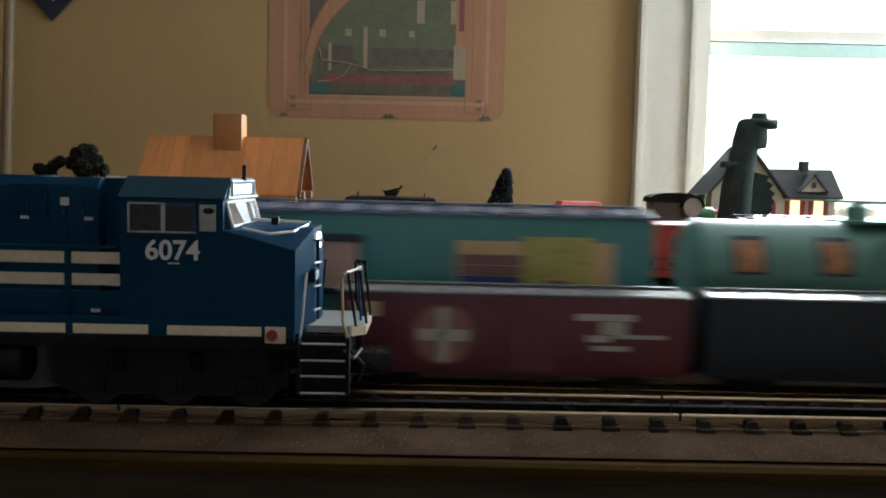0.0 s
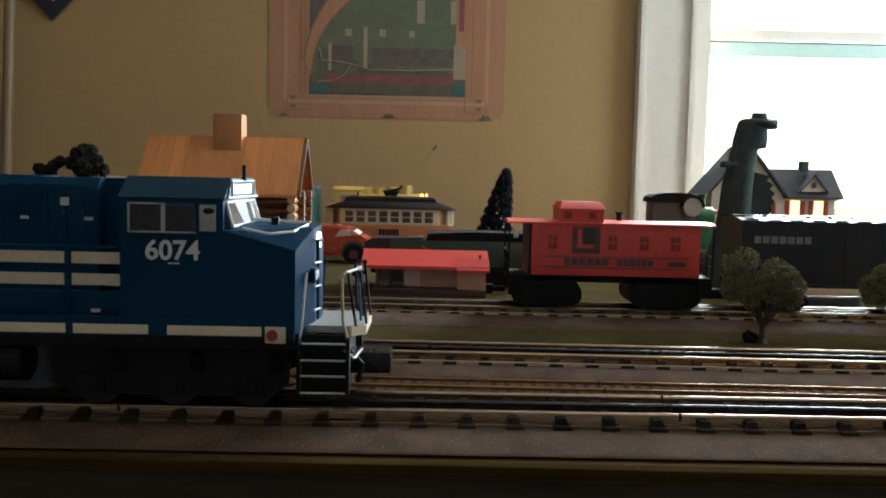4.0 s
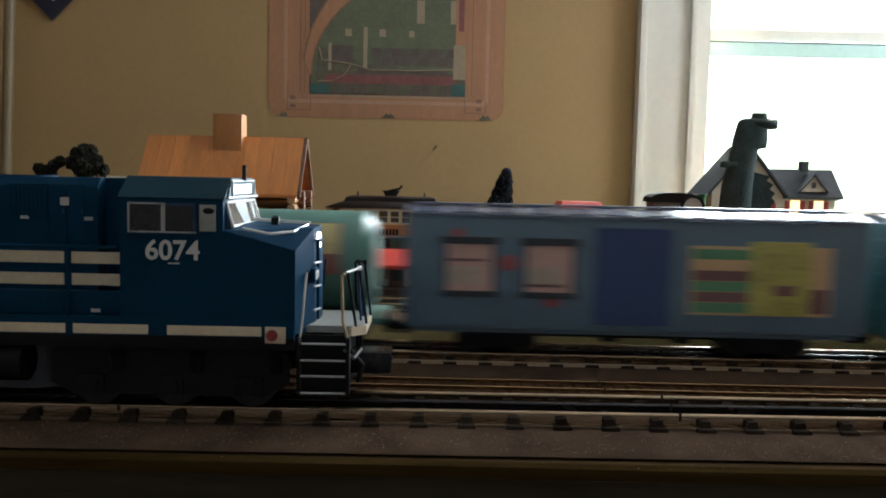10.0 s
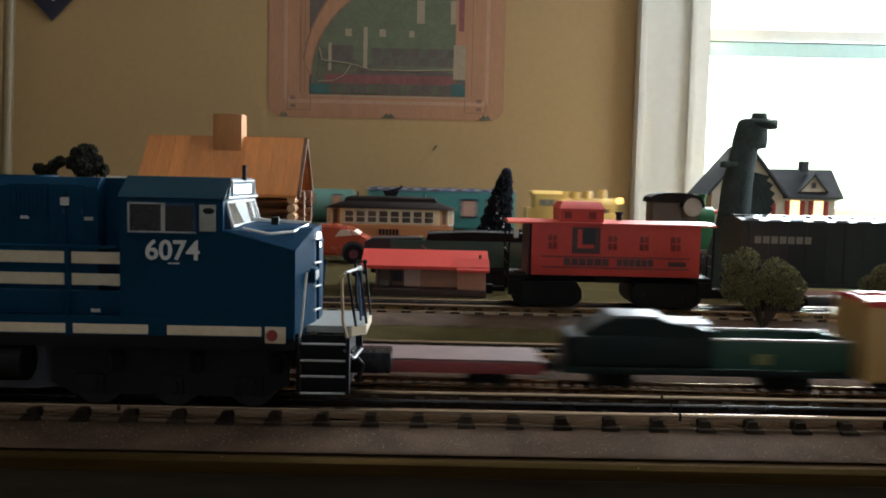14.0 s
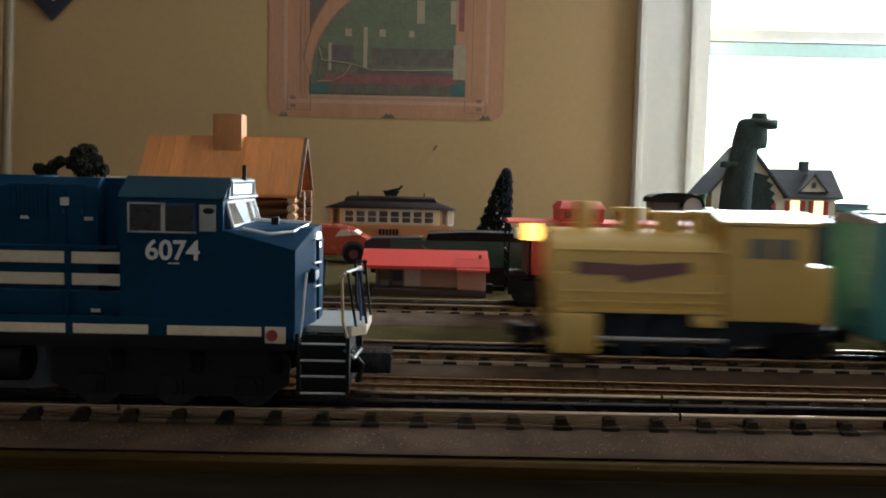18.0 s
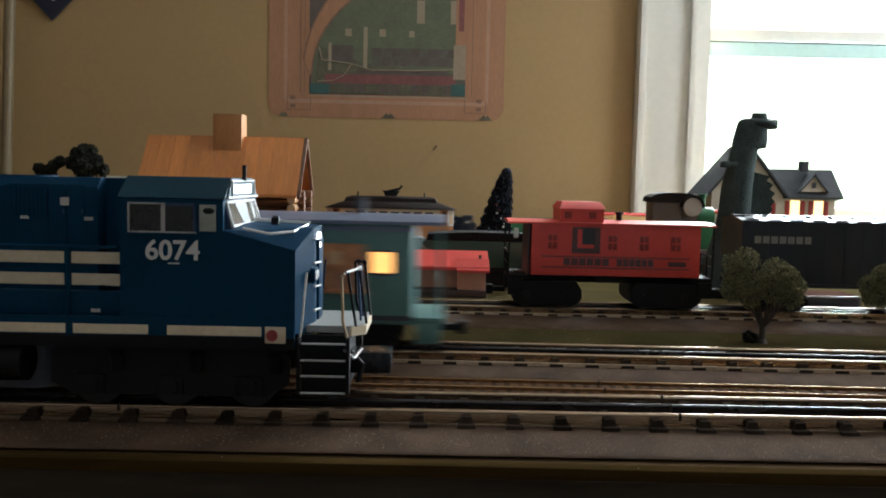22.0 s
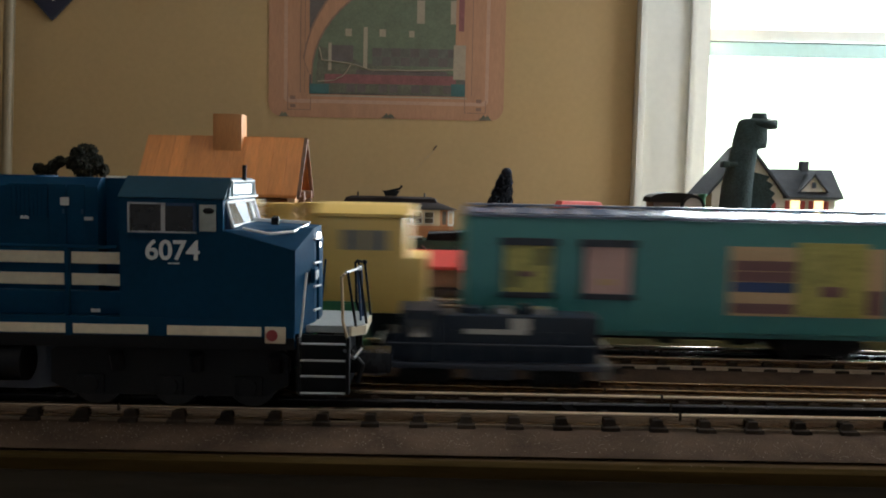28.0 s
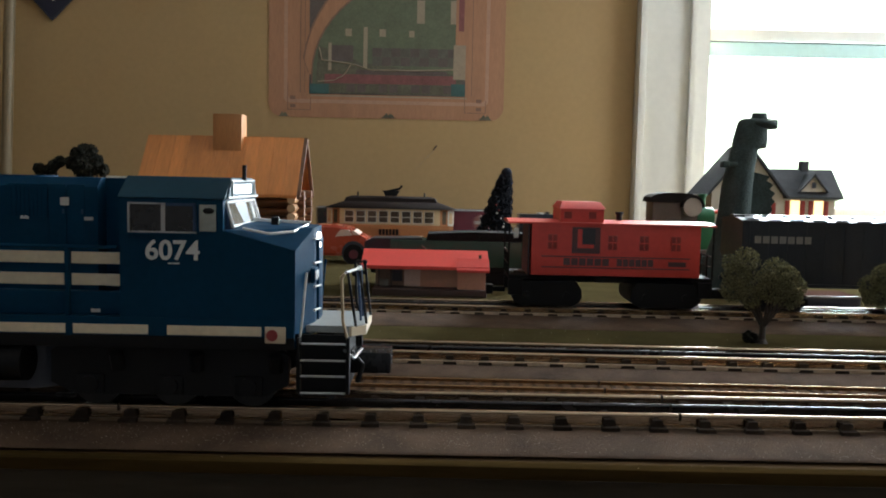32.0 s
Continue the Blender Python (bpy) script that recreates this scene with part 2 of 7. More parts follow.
# the bright garden outside
M["outside"] = bpy.data.materials.new("garden_light")
M["outside"].use_nodes = True
_n, _l = M["outside"].node_tree.nodes, M["outside"].node_tree.links
_tc, _sep, _nz = _n.new("ShaderNodeTexCoord"), _n.new("ShaderNodeSeparateXYZ"), _n.new("ShaderNodeTexNoise")
_nz.inputs["Scale"].default_value, _nz.inputs["Detail"].default_value = 0.9, 4
_l.new(_tc.outputs["Object"], _sep.inputs[0]), _l.new(_tc.outputs["Object"], _nz.inputs[0])
_mul = _n.new("ShaderNodeMath")
_mul.operation, _mul.inputs[1].default_value = "MULTIPLY_ADD", 3.2
_l.new(_nz.outputs[0], _mul.inputs[0]), _l.new(_sep.outputs[2], _mul.inputs[2])
_r = _n.new("ShaderNodeValToRGB")
_mr = _n.new("ShaderNodeMapRange")
_mr.inputs["From Min"].default_value, _mr.inputs["From Max"].default_value = 0.3, 3.6
_l.new(_mul.outputs[0], _mr.inputs[0]), _l.new(_mr.outputs[0], _r.inputs[0])
_r.color_ramp.elements[0].color, _r.color_ramp.elements[1].color = (0.62, 0.82, 0.42, 1), (1, 1, 1, 1)
_b = _n["Principled BSDF"]
_b.inputs["Base Color"].default_value = (0, 0, 0, 1)
_l.new(_r.outputs[0], _b.inputs["Emission Color"])
_b.inputs["Emission Strength"].default_value = 2.2
structure("backdrop", box(-1.0, 9.0, 8.0, 8.05, -1.5, 7.0), M["outside"], "sunlit pale green garden and sky")

# ---------------------------------------------------------------- layout table
TX0, TX1, TY0, TY1 = -1.62, 1.62, 0.334, 1.86
table = place("layout_table", pose(0, 0, 0), "long dark wooden table carrying the train layout", "table")
part("tabletop", box(TX0, TX1, TY0 - 0.005, TY1, -0.03, 0.0), M["ply"], table)
part("apron", box(TX0, TX1, TY0 - 0.0072, TY0 - 0.005, -0.11, -0.0047, 0.0008), M["apron"], table, "dark stained apron board")
part("edge_strip", box(TX0, TX1, TY0 - 0.0082, TY0 - 0.001, -0.0046, 0.0006, 0.0009), M["edge_wood"], table, "brown wooden edge strip")
for lx in (TX0 + 0.08, TX1 - 0.08):
    for ly in (TY0 + 0.06, TY1 - 0.06):
        part("leg", box(lx - 0.035, lx + 0.035, ly - 0.035, ly + 0.035, ZF, -0.03, 0.004), M["apron"], table)
mat_ob = tagged(new("grass_mat", mesh_of("grass_mat", box(TX0 + 0.05, TX1 - 0.05, 0.5, TY1 - 0.02, 0.0, 0.0012), M["grass"])),
                "dull green grass mat spread over the table", "mat")

# ---------------------------------------------------------------- tracks
RAIL = 0.011      # rail top over the table, large gauge
RAIL_HO = 0.005   # and small gauge


class Oval:
    """A loop of two straights and two half circles, run clockwise; s counts metres from the middle of the near straight."""

    def __init__(self, xc, y_near, y_far, length, z, turn=0.0):
        self.xc, self.yc, self.r, self.a, self.z = xc, (y_near + y_far) / 2, (y_far - y_near) / 2, length / 2, z
        self.total, self.turn = 2 * length + math.tau * self.r, turn

    def at(self, s, side=0.0):
        s, a, r = s % self.total, self.a, self.r
        if s < a:
            p, h = (-s, -r - side), 0.0
        elif s < a + math.pi * r:
            h = (s - a) / r
            p = (-a - (r + side) * math.sin(h), -(r + side) * math.cos(h))
        elif s < 3 * a + math.pi * r:
            p, h = (s - 2 * a - math.pi * r, r + side), math.pi
        elif s < 3 * a + math.tau * r:
            h = math.pi + (s - 3 * a - math.pi * r) / r
            p = (a - (r + side) * math.sin(h), -(r + side) * math.cos(h))
        else:
            p, h = (self.total - s, -r - side), math.tau
        c, w = math.cos(self.turn), math.sin(self.turn)
        return (self.xc + p[0] * c - p[1] * w, self.yc + p[0] * w + p[1] * c, -h + self.turn)


class Line:
    """A straight track through (0, y0) with a slight slant."""

    def __init__(self, y0, slant, x0, x1, z):
        self.y0, self.k, self.x0, self.x1, self.z, self.total = y0, slant, x0, x1, z, x1 - x0

    def at(self, s, side=0.0):
        x = self.x1 - s
        return (x, self.y0 + self.k * x - side, math.atan(self.k))

    def spot(self, x):
        return pose(x, self.y0 + self.k * x, self.z, 0, 0, math.degrees(math.atan(self.k)))


def sweep(bm, path, prof, step, s0=0.0, s1=None, closed=False):
    """Runs a profile of (side, z) along a track."""
    s1 = path.total if s1 is None else s1
    k = max(2, int((s1 - s0) / step))
    rings = []
    for i in range(k if closed else k + 1):
        s = s0 + (s1 - s0) * i / k
        rings.append([bm.verts.new((*path.at(s, q)[:2], z)) for q, z in prof])
    m = len(prof)
    for i in range(k if closed else k):
        A, B = rings[i], rings[(i + 1) % len(rings)]
        for j in range(m):
            bm.faces.new((A[j], B[j], B[(j + 1) % m], A[(j + 1) % m]))
    if not closed:
        bm.faces.new(rings[0]), bm.faces.new(rings[-1][::-1])
    return bm


def rail_prof(side, top, w, h):
    """A rail's section: broad foot, plain web and a rounded head."""
    head = [(side + w * math.cos(radians(q)), top - w * 0.8 + w * 0.8 * math.sin(radians(q))) for q in range(180, -1, -20)]
    return [(side - w * 1.75, top - h), (side - w * 1.75, top - h * 0.87), (side - w * 0.8, top - h * 0.82), (side - w * 0.7, top - w * 1.15), *head,
            (side + w * 0.7, top - w * 1.15), (side + w * 0.8, top - h * 0.82), (side + w * 1.75, top - h * 0.87), (side + w * 1.75, top - h)]


def tie_mesh(name, hx, hy, z0, z1, material):
    bm = nb()
    prism(bm, [(-hx, z0), (hx, z0), (hx * 0.85, z1), (-hx * 0.85, z1)], -hy, hy, "y")
    return mesh_of(name, bm, material)


def chaired_tie():
    """A short plastic tie with a chair against each side of both running rails."""
    bm = nb()
    prism(bm, [(-0.0044, 0.0026), (0.0044, 0.0026), (0.0038, 0.0058), (-0.0038, 0.0058)], -0.0232, 0.0232, "y")
    for rail_y in (-0.0159, 0.0159):
        for k in (-1, 1):
            y = rail_y + k * 0.0028
            prism(bm, [(-0.0027, 0.0056), (0.0027, 0.0056), (0.0021, 0.0087), (-0.0021, 0.0087)], y - 0.0014, y + 0.0014, "y")
    return mesh_of("tie", bm, M["tie"])


TIE_BIG = chaired_tie()
# light caught along the rail feet, put into two pale strip colours
M["lip_glint"] = paint("rail_foot_glint", (0.44, 0.34, 0.25), 0.4, 0.25, 60.0, 0.1, spec=0.5)
M["lip"] = paint("dim_rail_foot_glint", (0.14, 0.098, 0.066), 0.6, 0.3, 60.0, 0.2, spec=0.3)


def big_track(name, path, closed, label, near, pitch=0.0208, wide=0.043, phase=0.5, lift=0.0, strip="lip", foot=0.0195):
    """Large-gauge track on a ballast-coloured roadbed; near: stretch of x in which each tie is an object."""
    t = tagged(new(name), label, "track", "model railway tracks", "structure")
    t.empty_display_size = 0.01
    step = 0.03 if closed else 0.2
    bed = [(-wide, 0.0013), (-wide + 0.0012, 0.002), (-0.0262, 0.0047 + lift), (-0.0255, 0.0042 + lift), (0.0255, 0.0042 + lift), (0.0262, 0.0047 + lift), (wide - 0.0012, 0.002), (wide, 0.0013)]
    part("roadbed", sweep(nb(), path, bed, step, closed=closed), M["roadbed"], t, "brown-grey ballast roadbed")
    for side, mt in ((0.0159, "rail"), (0.0, "rail_dark"), (-0.0159, "rail")):
        part("rail", sweep(nb(), path, rail_prof(side, path.z, 0.00135, 0.006), step, closed=closed), M[mt], t)
    for side in (-foot, foot):
        part("foot_glint", sweep(nb(), path, [(side - 0.0009, 0.004 + lift), (side - 0.0009, (0.0054 if strip == "lip" else 0.0063) + lift), (side + 0.0009, (0.0054 if strip == "lip" else 0.0063) + lift), (side + 0.0009, 0.004 + lift)], step, closed=closed), M[strip], t, "added pale strip for light caught along the rail foot")
    # dark strips in the tie colour, laid between the rails
    for side in (-0.0056, 0.0056):
        part("tie_web", sweep(nb(), path, [(side - 0.0036, 0.0041 + lift), (side - 0.0036, 0.0062 + lift), (side + 0.0036, 0.0062 + lift), (side + 0.0036, 0.0041 + lift)], step, closed=closed), M["tie"], t, "dark strip between the rails")
    far, k = nb(), int(path.total / pitch)
    pitch = path.total / k if closed else pitch
    size = len(TIE_BIG.vertices)
    for i in range(k):
        x, y, h = path.at((i + phase) * pitch)
        m = pose(x, y, lift, 0, 0, math.degrees(h))
        if near[0] < x < near[1] and y < near[2]:
            tie = new("tie", TIE_BIG)
            tie.parent, tie.matrix_basis = t, m
        else:
            far.from_mesh(TIE_BIG)
            far.verts.ensure_lookup_table()
            bmesh.ops.transform(far, matrix=m, verts=far.verts[-size:])
    ob = part("far_ties", far, M["tie"], t)
    tagged(ob, kind="stuff")
    return t


NEAR = Line(0.387, 0.012, -1.5, 1.5, RAIL)
INNER = Line(0.716, 0.0, -0.62, 0.62, 0.01)
PASS = Oval(0.0325, 0.517, 1.56, 0.928, RAIL, radians(-0.5))
HO = Oval(0.0, 0.449, 1.645, 1.0015, RAIL_HO, radians(-0.3))
FREIGHT_LAP = 12.64


def small_track():
    t = tagged(new("small_gauge_track"), "small-gauge track loop with brown ties on cork", "track", "model railway tracks", "structure")
    t.empty_display_size = 0.01
    bed = [(-0.017, 0.0008), (-0.013, 0.002), (0.013, 0.002), (0.017, 0.0008)]
    part("cork_bed", sweep(nb(), HO, bed, 0.03, closed=True), M["ho_bed"], t)
    for side in (-0.0083, 0.0083):
        part("rail", sweep(nb(), HO, rail_prof(side, RAIL_HO, 0.00045, 0.0021), 0.03, closed=True), M["brass"], t)
    tm = tie_mesh("small_tie", 0.0013, 0.0145, 0.0018, 0.0027, M["small_tie"])
    near, far = 0, nb()
    for i in range(int(HO.total / 0.0072)):
        x, y, h = HO.at((i + 0.5) * 0.0072)
        m = pose(x, y, 0, 0, 0, math.degrees(h))
        if -0.1 < x < 0.33 and y < 0.6:
            tie = new("tie", tm)
            tie.parent, tie.matrix_basis = t, m
        else:
            far.from_mesh(tm)
            far.verts.ensure_lookup_table()
            bmesh.ops.transform(far, matrix=m, verts=far.verts[-8:])
    tagged(part("far_ties", far, M["tie"], t), kind="stuff")


big_track("outer_track", NEAR, False, "straight three-rail track along the table edge", (-0.36, 0.36, 9), wide=0.0505, pitch=0.0212, phase=0.2)
big_track("inner_track", INNER, False, "straight three-rail siding with parked cars", (-0.2, 0.4, 9), wide=0.076, lift=-0.001, pitch=0.0202, phase=0.15, strip="lip_glint", foot=0.0222)
big_track("loop_track", PASS, True, "three-rail loop of the passenger train", (-0.1, 0.36, 0.7), pitch=0.021, phase=0.06, strip="lip_glint", foot=0.0215)
small_track()

# joints between track sections, and crumbs of ballast and dust
tracks = {ob.name: ob for ob in scene.objects if ob.name in ("outer_track", "small_gauge_track")}
for name, path, sides, w, top, spots in (("outer_track", NEAR, (0.0159, 0.0, -0.0159), 0.0015, RAIL, (-0.142, 0.1075, 0.36, -0.4)), ("small_gauge_track", HO, (0.0083, -0.0083), 0.0009, RAIL_HO, (0.087, -0.14, 0.31))):
    for x in spots:
        for side in sides:
            y = path.at(1.5 - x if path is NEAR else -x, side)[1]
            part("rail_joint", box(x - 0.0005, x + 0.0005, y - w, y + w, top - 0.003, top + 0.0002), M["tie"], tracks[name])
M["crumb"] = paint("dusty_crumbs", (0.3, 0.25, 0.2), 0.8, 0.4, 200.0, 0.1)


def crumbs():
    rnd, verts, faces = random.Random(77), [], []
    for x0, x1, y0, y1, z, k in ((-0.25, 0.4, 0.3395, 0.3595, 0.0, 2600), (-0.3, 0.35, 0.327, 0.3325, 0.0006, 30), (-0.1, 0.45, 0.569, 0.66, 0.0013, 120), (-0.1, 0.4, 0.643, 0.686, 0.0022, 60)):
        for _ in range(k):
            x, y, r, a = rnd.uniform(x0, x1), rnd.uniform(y0, y1), rnd.uniform(0.0001, 0.0004), rnd.uniform(0, 6.3)
            i = len(verts)
            h = z if z else 0.002 + 0.0027 * (y - 0.012 * x - 0.3377) / 0.0231
            for q in range(4):
                verts.append((x + r * math.cos(a + 1.57 * q) * rnd.uniform(0.6, 1.5), y + r * math.sin(a + 1.57 * q), h - 0.0002))
            verts.append((x, y, h + r * 0.9))
            faces += [(i, i + 1, i + 4), (i + 1, i + 2, i + 4), (i + 2, i + 3, i + 4), (i + 3, i, i + 4)]
    me = bpy.data.meshes.new("dust_crumbs")
    me.from_pydata(verts, [], faces)
    me.materials.append(M["crumb"])
    tagged(new("dust_crumbs", me), "pale crumbs of ballast and dust along the tracks", "dust", kind="stuff")


crumbs()

# ---------------------------------------------------------------- rolling stock helpers
# car space: x along the car (negative end leads), -y and +y the sides, z from the rail top


def truck(parent, x, half=0.0135, wheel=0.0085, base=0.02, frame_y=0.021, z=0.0):
    """A four-wheel truck with side frames, journal boxes and wheels."""
    t = nb()
    for s in (-1, 1):
        prism(t, [(x - base * 0.95, z + wheel * 1.25), (x - base * 0.95, z + wheel * 0.75), (x - base * 0.35, z + wheel * 0.45), (x + base * 0.35, z + wheel * 0.45),
                  (x + base * 0.95, z + wheel * 0.75), (x + base * 0.95, z + wheel * 1.25), (x + base * 0.45, z + wheel * 1.9), (x - base * 0.45, z + wheel * 1.9)],
              s * frame_y - 0.0015, s * frame_y + 0.0015, "y")
        for d in (-1, 1):
            cy(t, (x + d * base * 0.6, s * frame_y, z + wheel), (x + d * base * 0.6, s * (frame_y + 0.003), z + wheel), wheel * 0.35, 8)
    bx(t, x - base * 0.3, x + base * 0.3, -frame_y, frame_y, z + wheel * 1.0, z + wheel * 2.0)
    tr = part("truck", t, M["black"], parent, "black plastic truck frame")
    for d in (-1, 1):
        w = nb()
        for s in (-1, 1):
            cy(w, (x + d * base * 0.6, s * half, z + wheel), (x + d * base * 0.6, s * (half + 0.0035), z + wheel), wheel, 16)
        cy(w, (x + d * base * 0.6, -half, z + wheel), (x + d * base * 0.6, half, z + wheel), wheel * 0.2, 8)
        part("wheel_set", w, M["wheel"], tr)
    return tr


def coupler(parent, x, s, k=1.0, z=0.012):
    c = nb()
    bx(c, min(x, x + s * 0.012 * k), max(x, x + s * 0.012 * k), -0.003 * k, 0.003 * k, z - 0.002 * k, z + 0.002 * k, 0.0006)
    bx(c, min(x + s * 0.01 * k, x + s * 0.016 * k), max(x + s * 0.01 * k, x + s * 0.016 * k), -0.005 * k, 0.005 * k, z - 0.004 * k, z + 0.004 * k, 0.001)
    return part("coupler", c, M["black"], parent)


def roof_prof(hw, z, rise, over=0.0015, thick=0.002):
    return [(-hw - over, z), (-hw - over, z + thick), (-hw * 0.55, z + thick + rise * 0.7), (0, z + thick + rise), (hw * 0.55, z + thick + rise * 0.7), (hw + over, z + thick), (hw + over, z)]


def panel(name, parent, material, xa, xb, za, zb, y, label="", t=0.0006):
    """A thin printed or raised panel on both sides of a car."""
    for s in (-1, 1):
        part(name, box(xa, xb, min(s * y, s * (y + t)), max(s * y, s * (y + t)), za, zb), M[material], parent, label)


def hull(points):
    bm = nb()
    for p in points:
        bm.verts.new(p)
    bmesh.ops.convex_hull(bm, input=bm.verts)
    return bm


M["grey_gloss"] = paint("glossy_grey_plastic", (0.3, 0.3, 0.32), 0.16, 0.1, 40.0, 0.01)
M["red_gloss"] = paint("glossy_red_plastic", (0.5, 0.06, 0.07), 0.16, 0.08, 40.0, 0.01)
M["roof_gloss"] = paint("glossy_roof_plastic", (0.1, 0.13, 0.2), 0.13, 0.1, 40.0, 0.01)


def boxcar(name, label, L, W, z0, z1, body, roof, rise=0.006, ho=False, ribs=0, doors=None, roof_panels=10, group=""):
    k = 0.55 if ho else 1.0
    c = place(name, pose(0, 0, 0), label, "boxcar", group)
    hw = W / 2
    b = box(0, L, -hw, hw, z0, z1, 0.0012 * k)
    bx(b, 0.004, L - 0.004, -hw * 0.85, hw * 0.85, z0 - 0.003 * k, z0)
    bd = part("body", b, M[body], c)
    r = prism(nb(), roof_prof(hw, z1, rise * k, 0.0012 * k, 0.0014 * k), -0.0005, L + 0.0005)
    rf = part("roof", r, M[roof], c)
    # raised roof ribs and running board
    for i in range(roof_panels + 1):
        x = L * i / roof_panels
        part("roof_rib", prism(nb(), [(y * 1.0, z + 0.0009 * k) for y, z in roof_prof(hw, z1, rise * k, 0.0012 * k, 0.0014 * k)[1:6]] + [(hw * 0.5, z1), (-hw * 0.5, z1)], max(x - 0.0012 * k, 0), min(x + 0.0012 * k, L)), M[roof], rf)
    step, gap = L / roof_panels, max(0.003 * k, 0.15 * L / roof_panels)
    for i in range(roof_panels):
        for s in (-1, 1):
            ya, yb, za, zb = s * hw * 0.97, s * hw * 0.6, z1 + 0.0016 * k, z1 + 0.0014 * k + rise * k * 0.68 + (0.0007 * k if i % 2 else 0.0)
            part("roof_panel", hull([(L * i / roof_panels + d, y, z + e) for d in (gap, step - gap) for y, z in ((ya, za), (yb, zb)) for e in (0.0, 0.0008 * k)]), M[{"red": "red_gloss", "hop_roof": "grey_gloss"}.get(roof, "roof_gloss")], rf, "glossy raised roof panel")
    part("running_board", box(0.002, L - 0.002, -0.005 * k, 0.005 * k, z1 + (rise + 0.0022) * k, z1 + (rise + 0.0034) * k), M[roof], rf)
    for i in range(ribs):
        x = L * (i + 0.5) / ribs
        panel("rib", bd, body, x - 0.0006, x + 0.0006, z0 + 0.002, z1 - 0.001, hw, "", 0.0008 * k)
    # end ladders
    for x in (-0.0012, L + 0.0012):
        ld = nb()
        for i in range(6):
            z = z0 + (z1 - z0) * (i + 0.6) / 6.5
            cy(ld, (x, hw * 0.4, z), (x, hw * 0.85, z), 0.0006 * k, 6), cy(ld, (x, -hw * 0.85, z), (x, -hw * 0.4, z), 0.0006 * k, 6)
        for y in (0.4, 0.85, -0.4, -0.85):
            cy(ld, (x, hw * y, z0), (x, hw * y, z1), 0.0006 * k, 6)
        part("ladder", ld, M[body], bd)
    if doors:
        xa, xb, dm = doors
        panel("door", c, dm, xa, xb, z0 + 0.001, z1 - 0.002, hw, "", 0.0022 * k)
        panel("door_track", c, body, xa - (xb - xa) * 0.6, xb + 0.002, z1 - 0.002, z1 - 0.0005, hw, "", 0.003 * k)
    return c


def underside(c, L, ho=False, inset=0.2, zb=None):
    if ho:
        for x in (L * inset, L * (1 - inset)):
            truck(c, x, 0.0068, 0.0052, 0.0115, 0.0098)
        coupler(c, 0.001, -1, 0.6, 0.0095), coupler(c, L - 0.001, 1, 0.6, 0.0095)
    else:
        for x in (L * inset, L * (1 - inset)):
            truck(c, x, 0.0125, 0.0092, 0.025, 0.0222)
        coupler(c, 0.002, -1), coupler(c, L - 0.002, 1)


def frame_panel(parent, xa, xb, za, zb, y, frame_mat, fill, label, name="picture_window", border=0.002):
    """A framed printed panel on both sides."""
    for s in (-1, 1):
        f = part(name, box(xa, xb, min(s * y, s * (y + 0.0006)), max(s * y, s * (y + 0.0006)), za, zb, 0.0), M[frame_mat], parent, label)
        part("print", box(xa + border, xb - border, min(s * y, s * (y + 0.0009)), max(s * y, s * (y + 0.0009)), za + border, zb - border), M[fill], f)
        part("sill", box(xa - 0.001, xb + 0.001, min(s * y, s * (y + 0.0016)), max(s * y, s * (y + 0.0016)), za - 0.0015, za + 0.0005), M[frame_mat], f)


# ---------------------------------------------------------------- passenger train
MM = 0.3247e-3
PW = 0.06
HWP = PW / 2


